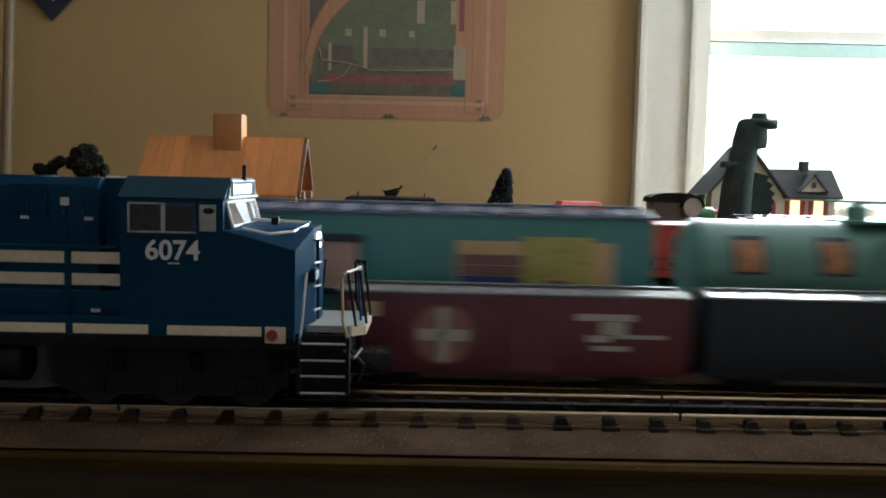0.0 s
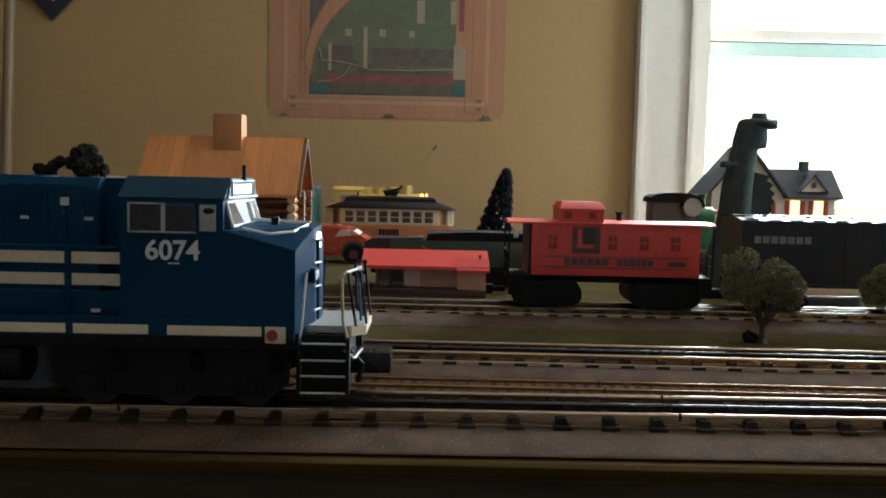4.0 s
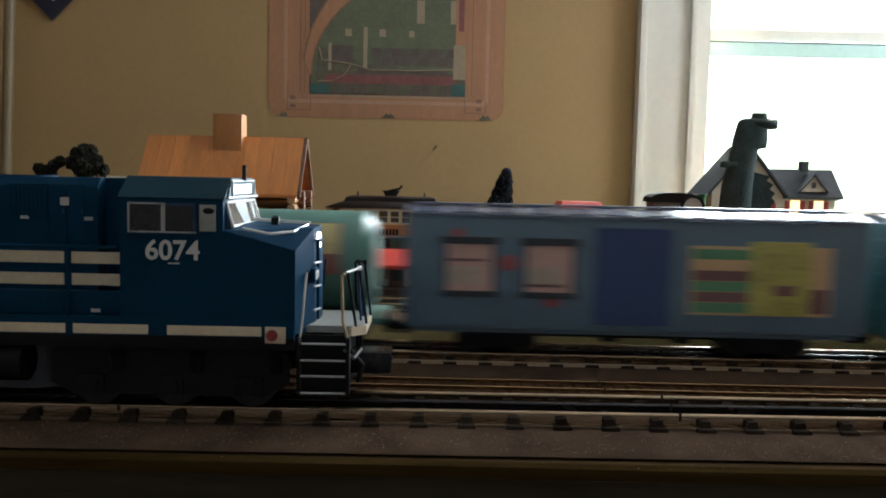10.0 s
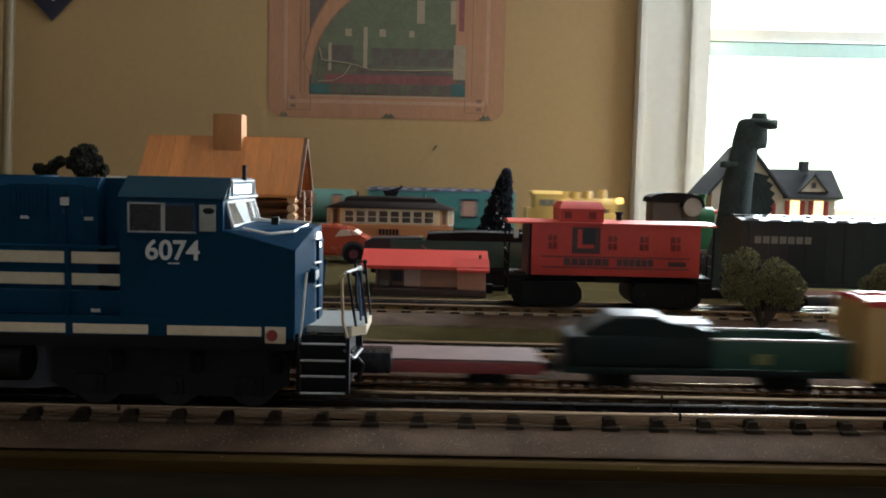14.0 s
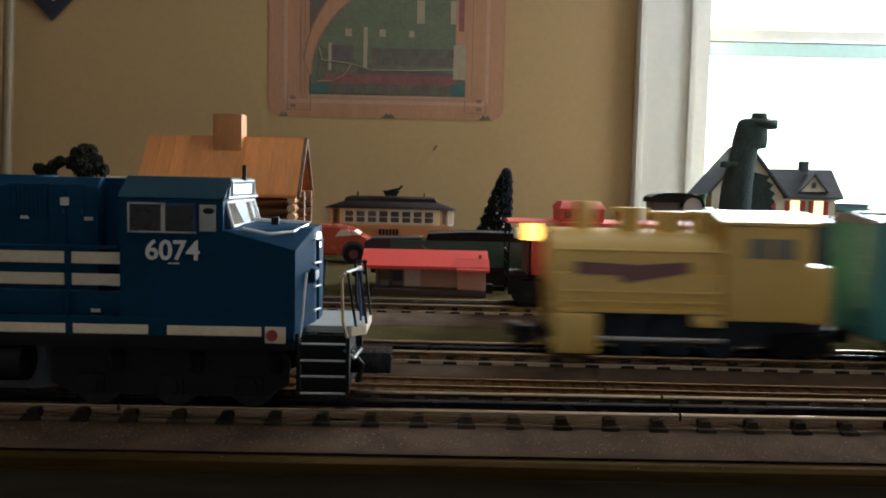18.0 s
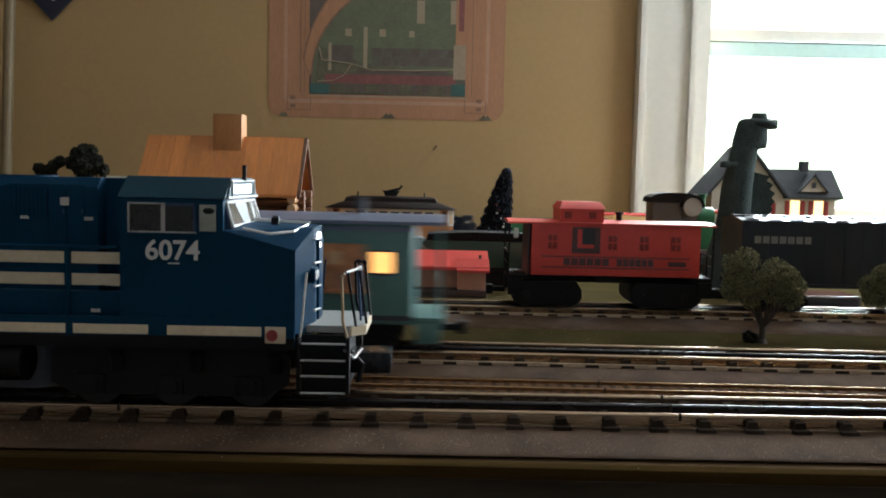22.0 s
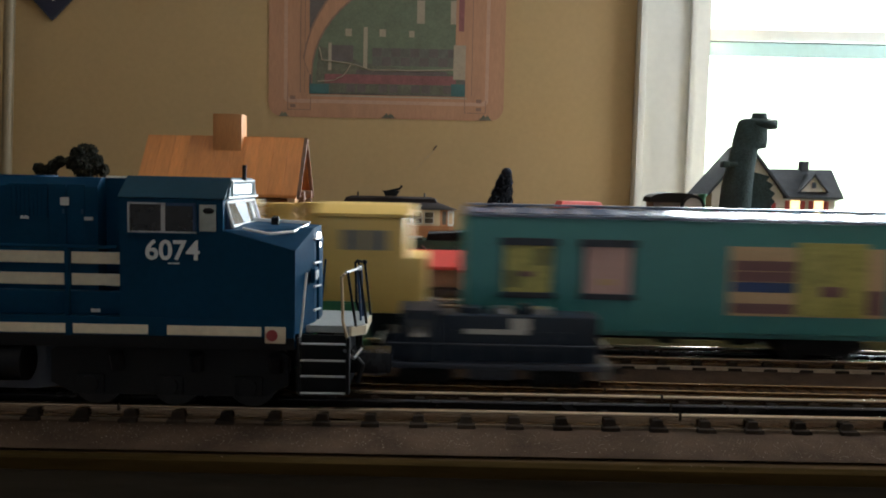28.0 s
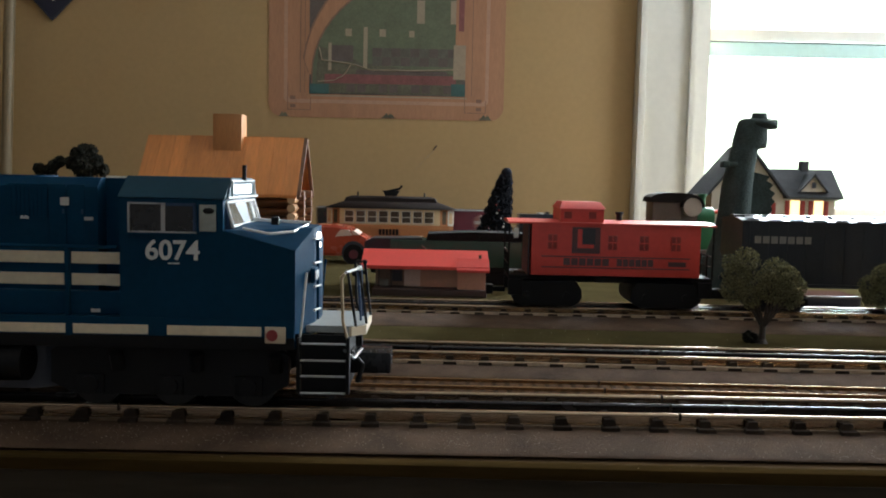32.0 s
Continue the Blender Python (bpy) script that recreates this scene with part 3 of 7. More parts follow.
def picture_car(name, label, body, roof, blue):
    L = 0.265
    c = boxcar(name, label, L, PW, 0.0165, 0.0815, body, roof, 0.0035, group="passenger train cars", roof_panels=12)
    # two portrait windows, then a wide poster of a stripe block and a square sheet
    for xa, f in ((0.021, "lemon" if not blue else "pink"), (0.067, "pink")):
        frame_panel(c, xa, xa + 0.03, 0.0365, 0.0685, HWP, "slate", f, "dark-framed printed window")
        panel("hood", c, "slate", xa - 0.0015, xa + 0.0315, 0.0655, 0.0697, HWP, "", 0.0022)
        panel("ledge", c, "slate", xa - 0.0005, xa + 0.0305, 0.0358, 0.0385, HWP, "", 0.0024)
        if blue:
            panel("print_band", c, "brown", xa + 0.003, xa + 0.024, 0.0555 if xa < 0.05 else 0.0415, 0.0572 if xa < 0.05 else 0.0432, HWP + 0.0009)
            panel("print_patch", c, "pale_print", xa + 0.002, xa + 0.022, 0.0425, 0.0525, HWP + 0.0007)
        elif f == "lemon":
            panel("print_patch", c, "olive_print", xa + 0.003, xa + 0.011, 0.041, 0.051, HWP + 0.0007), panel("print_patch", c, "olive_print", xa + 0.018, xa + 0.027, 0.054, 0.064, HWP + 0.0007)
            panel("print_mark", c, "brown", xa + 0.0105, xa + 0.0185, 0.0475, 0.0505, HWP + 0.001)
        else:
            panel("print_mark", c, "tan", xa + 0.009, xa + 0.02, 0.0435, 0.047, HWP + 0.0007)
    if blue:
        for x, z, r in ((0.029, 0.0715, 0.0035), (0.0585, 0.055, 0.0055), (0.084, 0.0335, 0.005)):
            for s in (-1, 1):
                part("flower_print", sph(nb(), (x, s * HWP, z), (r, 0.0008, r * 0.9), 10, 6), M["flower"], c, "faded red flower print")
    for x in (0.115, 0.158):
        part("brake_gear", box(x, x + 0.011, -0.019, 0.019, 0.008, 0.0165, 0.001), M["black"], c, "brake gear under the floor")
    part("brake_rod", cy(nb(), (0.075, -0.012, 0.0105), (0.19, -0.012, 0.0105), 0.0009, 6), M["black"], c)
    if blue:
        panel("door", c, "door_blue", 0.108, 0.152, 0.0205, 0.0765, HWP, "royal blue sliding door", 0.0016)
        xa, xb = 0.163, 0.244
    else:
        xa, xb = 0.152, 0.243
    za, zb = 0.0275, 0.0675
    xm = xa + (xb - xa) * 0.42
    for s in (-1, 1):
        f = part("poster", box(xa, xb, min(s * HWP, s * (HWP + 0.0006)), max(s * HWP, s * (HWP + 0.0006)), za, zb), M["tan"], c, "printed poster panel")
        cols = ("brown", "tan", "door_blue", "brown", "brown", "tan") if not blue else ("green_print", "brown", "green_print", "brown", "tan", "green_print")
        for i, cm in enumerate(cols):
            z = za + 0.0015 + (zb - za - 0.003) * i / 6
            part("stripe", box(xa + 0.0015, xm, min(s * HWP, s * (HWP + 0.001)), max(s * HWP, s * (HWP + 0.001)), z, z + 0.0058), M[cm], f)
        part("square_sheet", box(xm, xb - 0.012, min(s * HWP, s * (HWP + 0.0014)), max(s * HWP, s * (HWP + 0.0014)), za + 0.0005, zb + 0.003, 0.0004), M["lemon"], f, "yellow printed square")
        part("dark_mark", box(xm + 0.014, xm + 0.027, min(s * HWP, s * (HWP + 0.0018)), max(s * HWP, s * (HWP + 0.0018)), za + 0.012, za + 0.018, 0.0002), M["brown"], f)
        part("end_block", box(xb - 0.0118, xb - 0.0015, min(s * HWP, s * (HWP + 0.001)), max(s * HWP, s * (HWP + 0.001)), za + 0.002, za + 0.016), M["brown"], f)
    underside(c, L)
    return c


def pass_loco():
    c = place("steam_locomotive", pose(0, 0, 0), "bright yellow toy steam locomotive with blue running gear", "locomotive", "passenger train cars")
    part("boiler", cy(nb(), (0.004, 0, 0.0525), (0.112, 0, 0.0525), 0.0225, 28), M["yellow"], c)
    part("skirt", box(0.003, 0.113, -0.0255, 0.0255, 0.0285, 0.05, 0.002), M["yellow"], c)
    part("boiler_front", cy(nb(), (0.001, 0, 0.0525), (0.004, 0, 0.0525), 0.019, 24), M["yellow"], c)
    part("headlight", cy(nb(), (-0.0115, 0, 0.0715), (-0.002, 0, 0.0715), 0.0052, 14), M["amber"], c, "glowing amber headlight")
    part("headlight_bracket", box(-0.003, 0.005, -0.004, 0.004, 0.065, 0.077, 0.001), M["yellow"], c)
    for x, r, h in ((0.024, 0.006, 0.088), (0.0525, 0.0082, 0.0848), (0.0755, 0.0094, 0.0828), (0.0965, 0.009, 0.0835)):
        d = cy(nb(), (x, 0, 0.07), (x, 0, h), r, 16)
        cy(d, (x, 0, h), (x, 0, h + 0.003), r * 1.15, 16)
        part("stack" if x < 0.03 else "dome", d, M["yellow"], c)
    for x in (0.02, 0.045, 0.072, 0.1):
        part("boiler_band", cy(nb(), (x, 0, 0.0525), (x + 0.0015, 0, 0.0525), 0.023, 28), M["yellow"], c)
    for s in (-1, 1):
        part("handrail", cy(nb(), (0.006, s * 0.0228, 0.063), (0.118, s * 0.0228, 0.063), 0.0009, 8), M["yellow"], c)
        for z in (0.0385, 0.0325):
            part("skirt_ridge", box(0.007, 0.117, s * 0.0255 - 0.0008, s * 0.0255 + 0.0008, z, z + 0.0012, 0.0003), M["yellow"], c)
        for x in (0.03, 0.06, 0.09):
            part("handrail_stand", cy(nb(), (x, s * 0.019, 0.063), (x, s * 0.0228, 0.063), 0.0008, 6), M["yellow"], c)
    cab = part("cab", box(0.103, 0.1535, -0.0285, 0.0285, 0.0235, 0.0795, 0.002), M["yellow"], c)
    part("cab_roof", prism(nb(), roof_prof(0.028, 0.0795, 0.006), 0.1005, 0.156), M["yellow"], c)
    panel("cab_window", cab, "hop_grey", 0.1155, 0.128, 0.0605, 0.072, 0.0285), panel("cab_window", cab, "hop_grey", 0.13, 0.1425, 0.0605, 0.072, 0.0285)
    part("tender_body", box(0.1495, 0.165, -0.0275, 0.0275, 0.0225, 0.0565, 0.002), M["yellow"], c)
    for s in (-1, 1):
        part("emblem", prism(nb(), [(0.017, 0.0565), (0.055, 0.055), (0.083, 0.0575), (0.083, 0.0512), (0.06, 0.047), (0.045, 0.0445), (0.042, 0.0488), (0.017, 0.0495)], s * 0.0255 - 0.0008, s * 0.0255 + 0.0008, "y"), M["brown"], c, "dark red wing-shaped emblem")
    part("running_board", box(0.006, 0.118, -0.028, 0.028, 0.0272, 0.029), M["yellow"], c)
    for s in (-1, 1):
        part("cylinder_block", box(0.004, 0.03, s * 0.0275 - 0.004, s * 0.0275 + 0.004, 0.003, 0.0265, 0.002), M["yellow"], c)
        for x in (0.052, 0.078, 0.104):
            w = cy(nb(), (x, s * 0.0135, 0.0125), (x, s * 0.018, 0.0125), 0.0125, 24)
            cy(w, (x, s * 0.018, 0.0125), (x, s * 0.0195, 0.0125), 0.003, 10)
            part("driving_wheel", w, M["loco_blue"], c, "dark blue driving wheel")
        part("side_rod", box(0.03, 0.106, s * 0.0205 - 0.001, s * 0.0205 + 0.001, 0.009, 0.012, 0.0004), M["steel"], c)
        part("step", box(0.085, 0.102, s * 0.026 - 0.002, s * 0.026 + 0.002, 0.0195, 0.0265, 0.001), M["yellow"], c)
    part("underframe", box(0.02, 0.17, -0.011, 0.011, 0.006, 0.0285), M["loco_blue"], c)
    truck(c, 0.155, 0.0125, 0.0075, 0.016, 0.02)
    pil = nb()
    for i in range(7):
        y = (i - 3) * 0.006
        cy(pil, (0.004, y, 0.013), (-0.016, y * 0.6, 0.003), 0.0013, 6)
    part("pilot", pil, M["black"], c)
    coupler(c, -0.004, -1), coupler(c, 0.172, 1)
    return c


def tank_car():
    L = 0.252
    c = place("tank_car", pose(0, 0, 0), "turquoise tank car with a domed hatch and printed panels", "tank car", "passenger train cars")
    r, z = 0.0305, 0.0515
    t = cy(nb(), (0.014, 0, z), (L - 0.014, 0, z), r, 40)
    cy(t, (0.008, 0, z), (0.014, 0, z), r * 0.8, 40, r), cy(t, (L - 0.014, 0, z), (L - 0.008, 0, z), r, 40, r * 0.8)
    tk = part("tank", t, M["tank_teal"], c)
    for x in (0.014, 0.085, 0.165, L - 0.014):
        part("tank_band", cy(nb(), (x - 0.001, 0, z), (x + 0.001, 0, z), r + 0.0006, 40), M["tank_teal"], tk)
    dm = cy(nb(), (0.112, 0, z + r - 0.006), (0.112, 0, z + r + 0.009), 0.0082, 24)
    cy(dm, (0.112, 0, z + r + 0.009), (0.112, 0, z + r + 0.0122), 0.0068, 24, 0.0042)
    part("dome", dm, M["tank_teal"], c)
    wk = nb()
    bx(wk, 0.1, 0.152, -0.02, 0.02, z + r - 0.0005, z + r + 0.0012)
    for x in (0.1, 0.152):
        for y in (-0.02, 0.02):
            cy(wk, (x, y, z + r - 0.006), (x, y, z + r + 0.012), 0.0007, 6)
    for y in (-0.02, 0.02):
        cy(wk, (0.1, y, z + r + 0.012), (0.152, y, z + r + 0.012), 0.0007, 6)
    part("walkway", wk, M["tank_teal"], c, "platform with railing round the dome")
    fr = box(0.0, 0.03, -0.027, 0.027, 0.0165, 0.0205, 0.001)
    bx(fr, L - 0.03, L, -0.027, 0.027, 0.0165, 0.0205, 0.001), bx(fr, 0.02, L - 0.02, -0.012, 0.012, 0.0155, 0.021)
    part("frame", fr, M["tank_teal"], c)
    for s in (-1, 1):
        part("ladder", box(0.111, 0.122, s * (r + 0.001) - 0.0012, s * (r + 0.001) + 0.0012, 0.021, z + 0.022), M["tank_teal"], c)

    def wrap(nm, xa, xb, a0, a1, mt, lab="", k=0.0005):
        for s in (-1, 1):
            bm = nb()
            A, B = [], []
            for i in range(7):
                a = radians(a0 + (a1 - a0) * i / 6)
                for lst, rr in ((A, r + k), (B, r - 0.001)):
                    lst.append((s * rr * math.cos(a), z + rr * math.sin(a)))
            prism(bm, A + B[::-1], xa, xb)
            part(nm, bm, M[mt], c, lab)
    for xa in (0.0285, 0.0785):
        wrap("print_frame", xa, xa + 0.02, 0, 45, "slate", "dark framed print")
        wrap("print", xa + 0.002, xa + 0.018, 3, 38, "print_brown", "", 0.001)
        wrap("print_patch", xa + 0.005, xa + 0.014, 6, 30, "print_orange", "", 0.0014)
    wrap("side_door", 0.1235, 0.1335, -30, 44, "teal_roof", "slate door panel")
    wrap("poster", 0.135, 0.226, -10, 50, "print_maroon", "wide printed scene")
    wrap("poster_sky", 0.1365, 0.18, 24, 47, "print_orange", "", 0.001), wrap("poster_glow", 0.179, 0.2245, 12, 48, "straw", "", 0.0012)
    wrap("poster_crowd", 0.1375, 0.172, -8, 22, "print_brown", "", 0.001), wrap("poster_shade", 0.192, 0.2185, -8, 10, "brown", "", 0.001), wrap("poster_rock", 0.174, 0.19, -8, 8, "pale_print", "", 0.001)
    underside(c, L, inset=0.145)
    return c


def aquarium_car():
    L = 0.265
    c = boxcar("aquarium_car", "slate blue aquarium car with two wide lit glass windows", L, PW, 0.019, 0.0835, "sky_blue", "sky_roof", 0.0035, group="passenger train cars", roof_panels=6)
    part("sill_beam", box(0.0, L, -HWP + 0.001, HWP - 0.001, 0.0155, 0.0195, 0.001), M["gond_blue"], c)
    panel("lower_band", c, "door_blue", 0.0, L, 0.0195, 0.0275, HWP, "darker blue lower band", 0.0009)
    for xa, xb in ((0.036, 0.11), (0.154, 0.228)):
        for s in (-1, 1):
            f = part("tank_window", box(xa, xb, min(s * HWP, s * (HWP + 0.0015)), max(s * HWP, s * (HWP + 0.0015)), 0.0325, 0.0715, 0.0006), M["gond_blue"], c, "wide dark-framed tank window")
            part("glass", box(xa + 0.003, xb - 0.003, min(s * HWP, s * (HWP + 0.0019)), max(s * HWP, s * (HWP + 0.0019)), 0.0355, 0.069), M["aqua"], f, "murky green scene behind glass")
            bands = ((0.036, 0.062, 0.0615, 0.0645, "aqua_pale"), (0.008, 0.024, 0.0575, 0.06, "aqua_pale"), (0.026, 0.05, 0.046, 0.0475, "flower")) if xa < 0.1 else ((0.014, 0.046, 0.05, 0.064, "aqua_olive"), (0.022, 0.06, 0.043, 0.051, "aqua_olive"), (0.006, 0.012, 0.059, 0.065, "flower"))
            for x0, x1, za, zb, mt in bands:
                part("scene_patch", sph(nb(), (xa + (x0 + x1) / 2, s * (HWP + 0.0016), (za + zb) / 2), ((x1 - x0) / 2, 0.0007, (zb - za) / 2), 14, 8), M[mt], f)
            part("hood", box(xa - 0.001, xb + 0.001, min(s * HWP, s * (HWP + 0.0026)), max(s * HWP, s * (HWP + 0.0026)), 0.0695, 0.0725, 0.0005), M["slate"], f)
            for px in (xa + 0.0015, xb - 0.0045):
                part("side_post", box(px, px + 0.003, min(s * HWP, s * (HWP + 0.0024)), max(s * HWP, s * (HWP + 0.0024)), 0.0335, 0.07), M["slate"], f)
    # five-petalled flower prints
    for x, z in ((0.017, 0.066), (0.133, 0.049), (0.243, 0.064)):
        for s in (-1, 1):
            fl = nb()
            for k in range(5):
                a = radians(90 + 72 * k)
                sph(fl, (x + 0.0045 * math.cos(a), s * HWP, z + 0.004 * math.sin(a)), (0.0036, 0.0009, 0.0033), 8, 6)
            part("flower_print", fl, M["flower"], c, "faded red flower print")
            part("petal_trail", box(x - 0.007, x + 0.006, min(s * HWP, s * (HWP + 0.0005)), max(s * HWP, s * (HWP + 0.0005)), z - 0.012, z - 0.0065), M["gond_pale"], c, "pale print under the flower")
    underside(c, L)
    return c


M["mustard_toy"] = paint("deep_yellow_toy_plastic", (0.5, 0.36, 0.06), 0.4, 0.08, 50.0, 0.03)
M["olive_print"] = paint("olive_print", (0.2, 0.2, 0.07), 0.45, 0.3, 60.0, 0.02)
M["aqua"] = paint("murky_aquarium_print", (0.085, 0.135, 0.12), 0.15, 0.7, 60.0, 0.02, fine=3)
M["aqua_pale"] = paint("pale_water_print", (0.42, 0.46, 0.38), 0.25, 0.5, 90.0, 0.02, fine=3)
M["aqua_olive"] = paint("olive_weed_print", (0.24, 0.25, 0.1), 0.3, 0.5, 70.0, 0.02, fine=3)
M["flower"] = paint("faded_red_print", (0.36, 0.085, 0.09), 0.45, 0.25, 70.0, 0.02)
M["gond_pale"] = paint("pale_blue_print", (0.075, 0.15, 0.28), 0.45, 0.1, 60.0, 0.02)
M["flesh"] = paint("peach_plastic", (0.72, 0.47, 0.24), 0.4, 0.06, 50.0, 0.03)


def gondola(name, label, L, W, z0, z1, mt, ho, group):
    k = 0.55 if ho else 1
    c = place(name, pose(0, 0, 0), label, "gondola car", group)
    hw, t = W / 2, 0.0016 * k
    part("floor_plate", box(0, L, -hw, hw, z0, z0 + t), M[mt], c)
    for s in (-1, 1):
        sd = part("side", box(0, L, min(s * hw, s * (hw - t)), max(s * hw, s * (hw - t)), z0 + t, z1, 0.0003), M[mt], c)
        part("top_rim", box(-0.0005, L + 0.0005, min(s * (hw + 0.0012 * k), s * (hw - t * 1.2)), max(s * (hw + 0.0012 * k), s * (hw - t * 1.2)), z1, z1 + 0.0018 * k, 0.0003), M[mt], sd)
        for i in range(11):
            x = L * (i + 0.5) / 11
            part("rib", box(x - 0.0012 * k, x + 0.0012 * k, min(s * hw, s * (hw + 0.0012 * k)), max(s * hw, s * (hw + 0.0012 * k)), z0, z1), M[mt], sd)
    for x in (0, L - t):
        part("end", box(x, x + t, -hw + t, hw - t, z0 + t, z1 + 0.0006), M[mt], c)
    return c


def figure_gondola():
    L = 0.208
    c = gondola("gondola_car", "steel blue gondola car carrying a yellow and a red play figure", L, 0.056, 0.0215, 0.0525, "gond_blue", False, "passenger train cars")
    # reclining and standing play figures as plain rigid shapes
    f1 = sph(nb(), (0.0125, -0.008, 0.0605), (0.0125, 0.013, 0.0115), 16, 10)
    cy(f1, (0.018, -0.014, 0.06), (0.038, -0.016, 0.058), 0.0045, 10), cy(f1, (0.018, -0.002, 0.062), (0.042, -0.004, 0.0595), 0.0045, 10)
    sph(f1, (0.04, -0.016, 0.058), (0.006, 0.005, 0.0048), 10, 8), sph(f1, (0.044, -0.004, 0.0592), (0.0055, 0.005, 0.0045), 10, 8)
    part("yellow_figure", f1, M["flesh"], c, "peach seated play figure")
    hd = sph(nb(), (0.0145, -0.008, 0.0748), (0.0088, 0.009, 0.0082), 14, 10)
    cy(hd, (0.0145, -0.008, 0.0755), (0.0145, -0.008, 0.0838), 0.0092, 16, 0.0082)
    part("yellow_head", hd, M["mustard_toy"], c, "deep yellow head with a flat top")
    part("crate", box(0.062, 0.084, -0.016, 0.004, 0.0535, 0.0665, 0.001), M["yellow"], c, "yellow crate"), part("crate_wheel", cy(nb(), (0.06, -0.0175, 0.0575), (0.06, -0.0155, 0.0575), 0.0052, 16), M["hop_grey"], c, "grey wheel on the crate"), part("plank", box(0.036, 0.064, -0.014, -0.006, 0.0535, 0.0605, 0.001), M["tan"], c)
    part("lever", cy(nb(), (0.079, -0.006, 0.062), (0.094, -0.006, 0.071), 0.0025, 8, 0.0045), M["pink"], c)
    f2 = sph(nb(), (0.183, -0.004, 0.0595), (0.0175, 0.012, 0.0095), 16, 10)
    # raised claws on short arms, and a stalk between them
    cy(f2, (0.174, -0.008, 0.06), (0.165, -0.01, 0.07), 0.0048, 10, 0.004), sph(f2, (0.1635, -0.01, 0.0745), (0.0072, 0.006, 0.0066), 12, 8)
    bx(f2, 0.1575, 0.1665, -0.0155, -0.005, 0.0755, 0.0825, 0.002), bx(f2, 0.167, 0.1715, -0.0145, -0.006, 0.072, 0.079, 0.0016)
    cy(f2, (0.193, -0.008, 0.06), (0.2, -0.01, 0.066), 0.0046, 10, 0.004), sph(f2, (0.203, -0.01, 0.0715), (0.0088, 0.0065, 0.0075), 12, 8)
    bx(f2, 0.2, 0.2115, -0.0155, -0.005, 0.0725, 0.08, 0.0022)
    cy(f2, (0.1865, -0.004, 0.064), (0.1865, -0.004, 0.083), 0.0042, 10, 0.0034), sph(f2, (0.1865, -0.004, 0.0865), (0.0056, 0.0055, 0.0058), 12, 8)
    for x in (0.171, 0.179, 0.188, 0.196):
        cy(f2, (x, -0.012, 0.057), (x - 0.002, -0.018, 0.0535), 0.0022, 8, 0.0014)
    part("red_figure", f2, M["red"], c, "red lumpy play figure with raised claws")
    for i in range(7):
        panel("letter_bar", c, "gond_pale", 0.05 + i * 0.014, 0.059 + i * 0.014, 0.042, 0.046, 0.0293)
    underside(c, L)
    return c


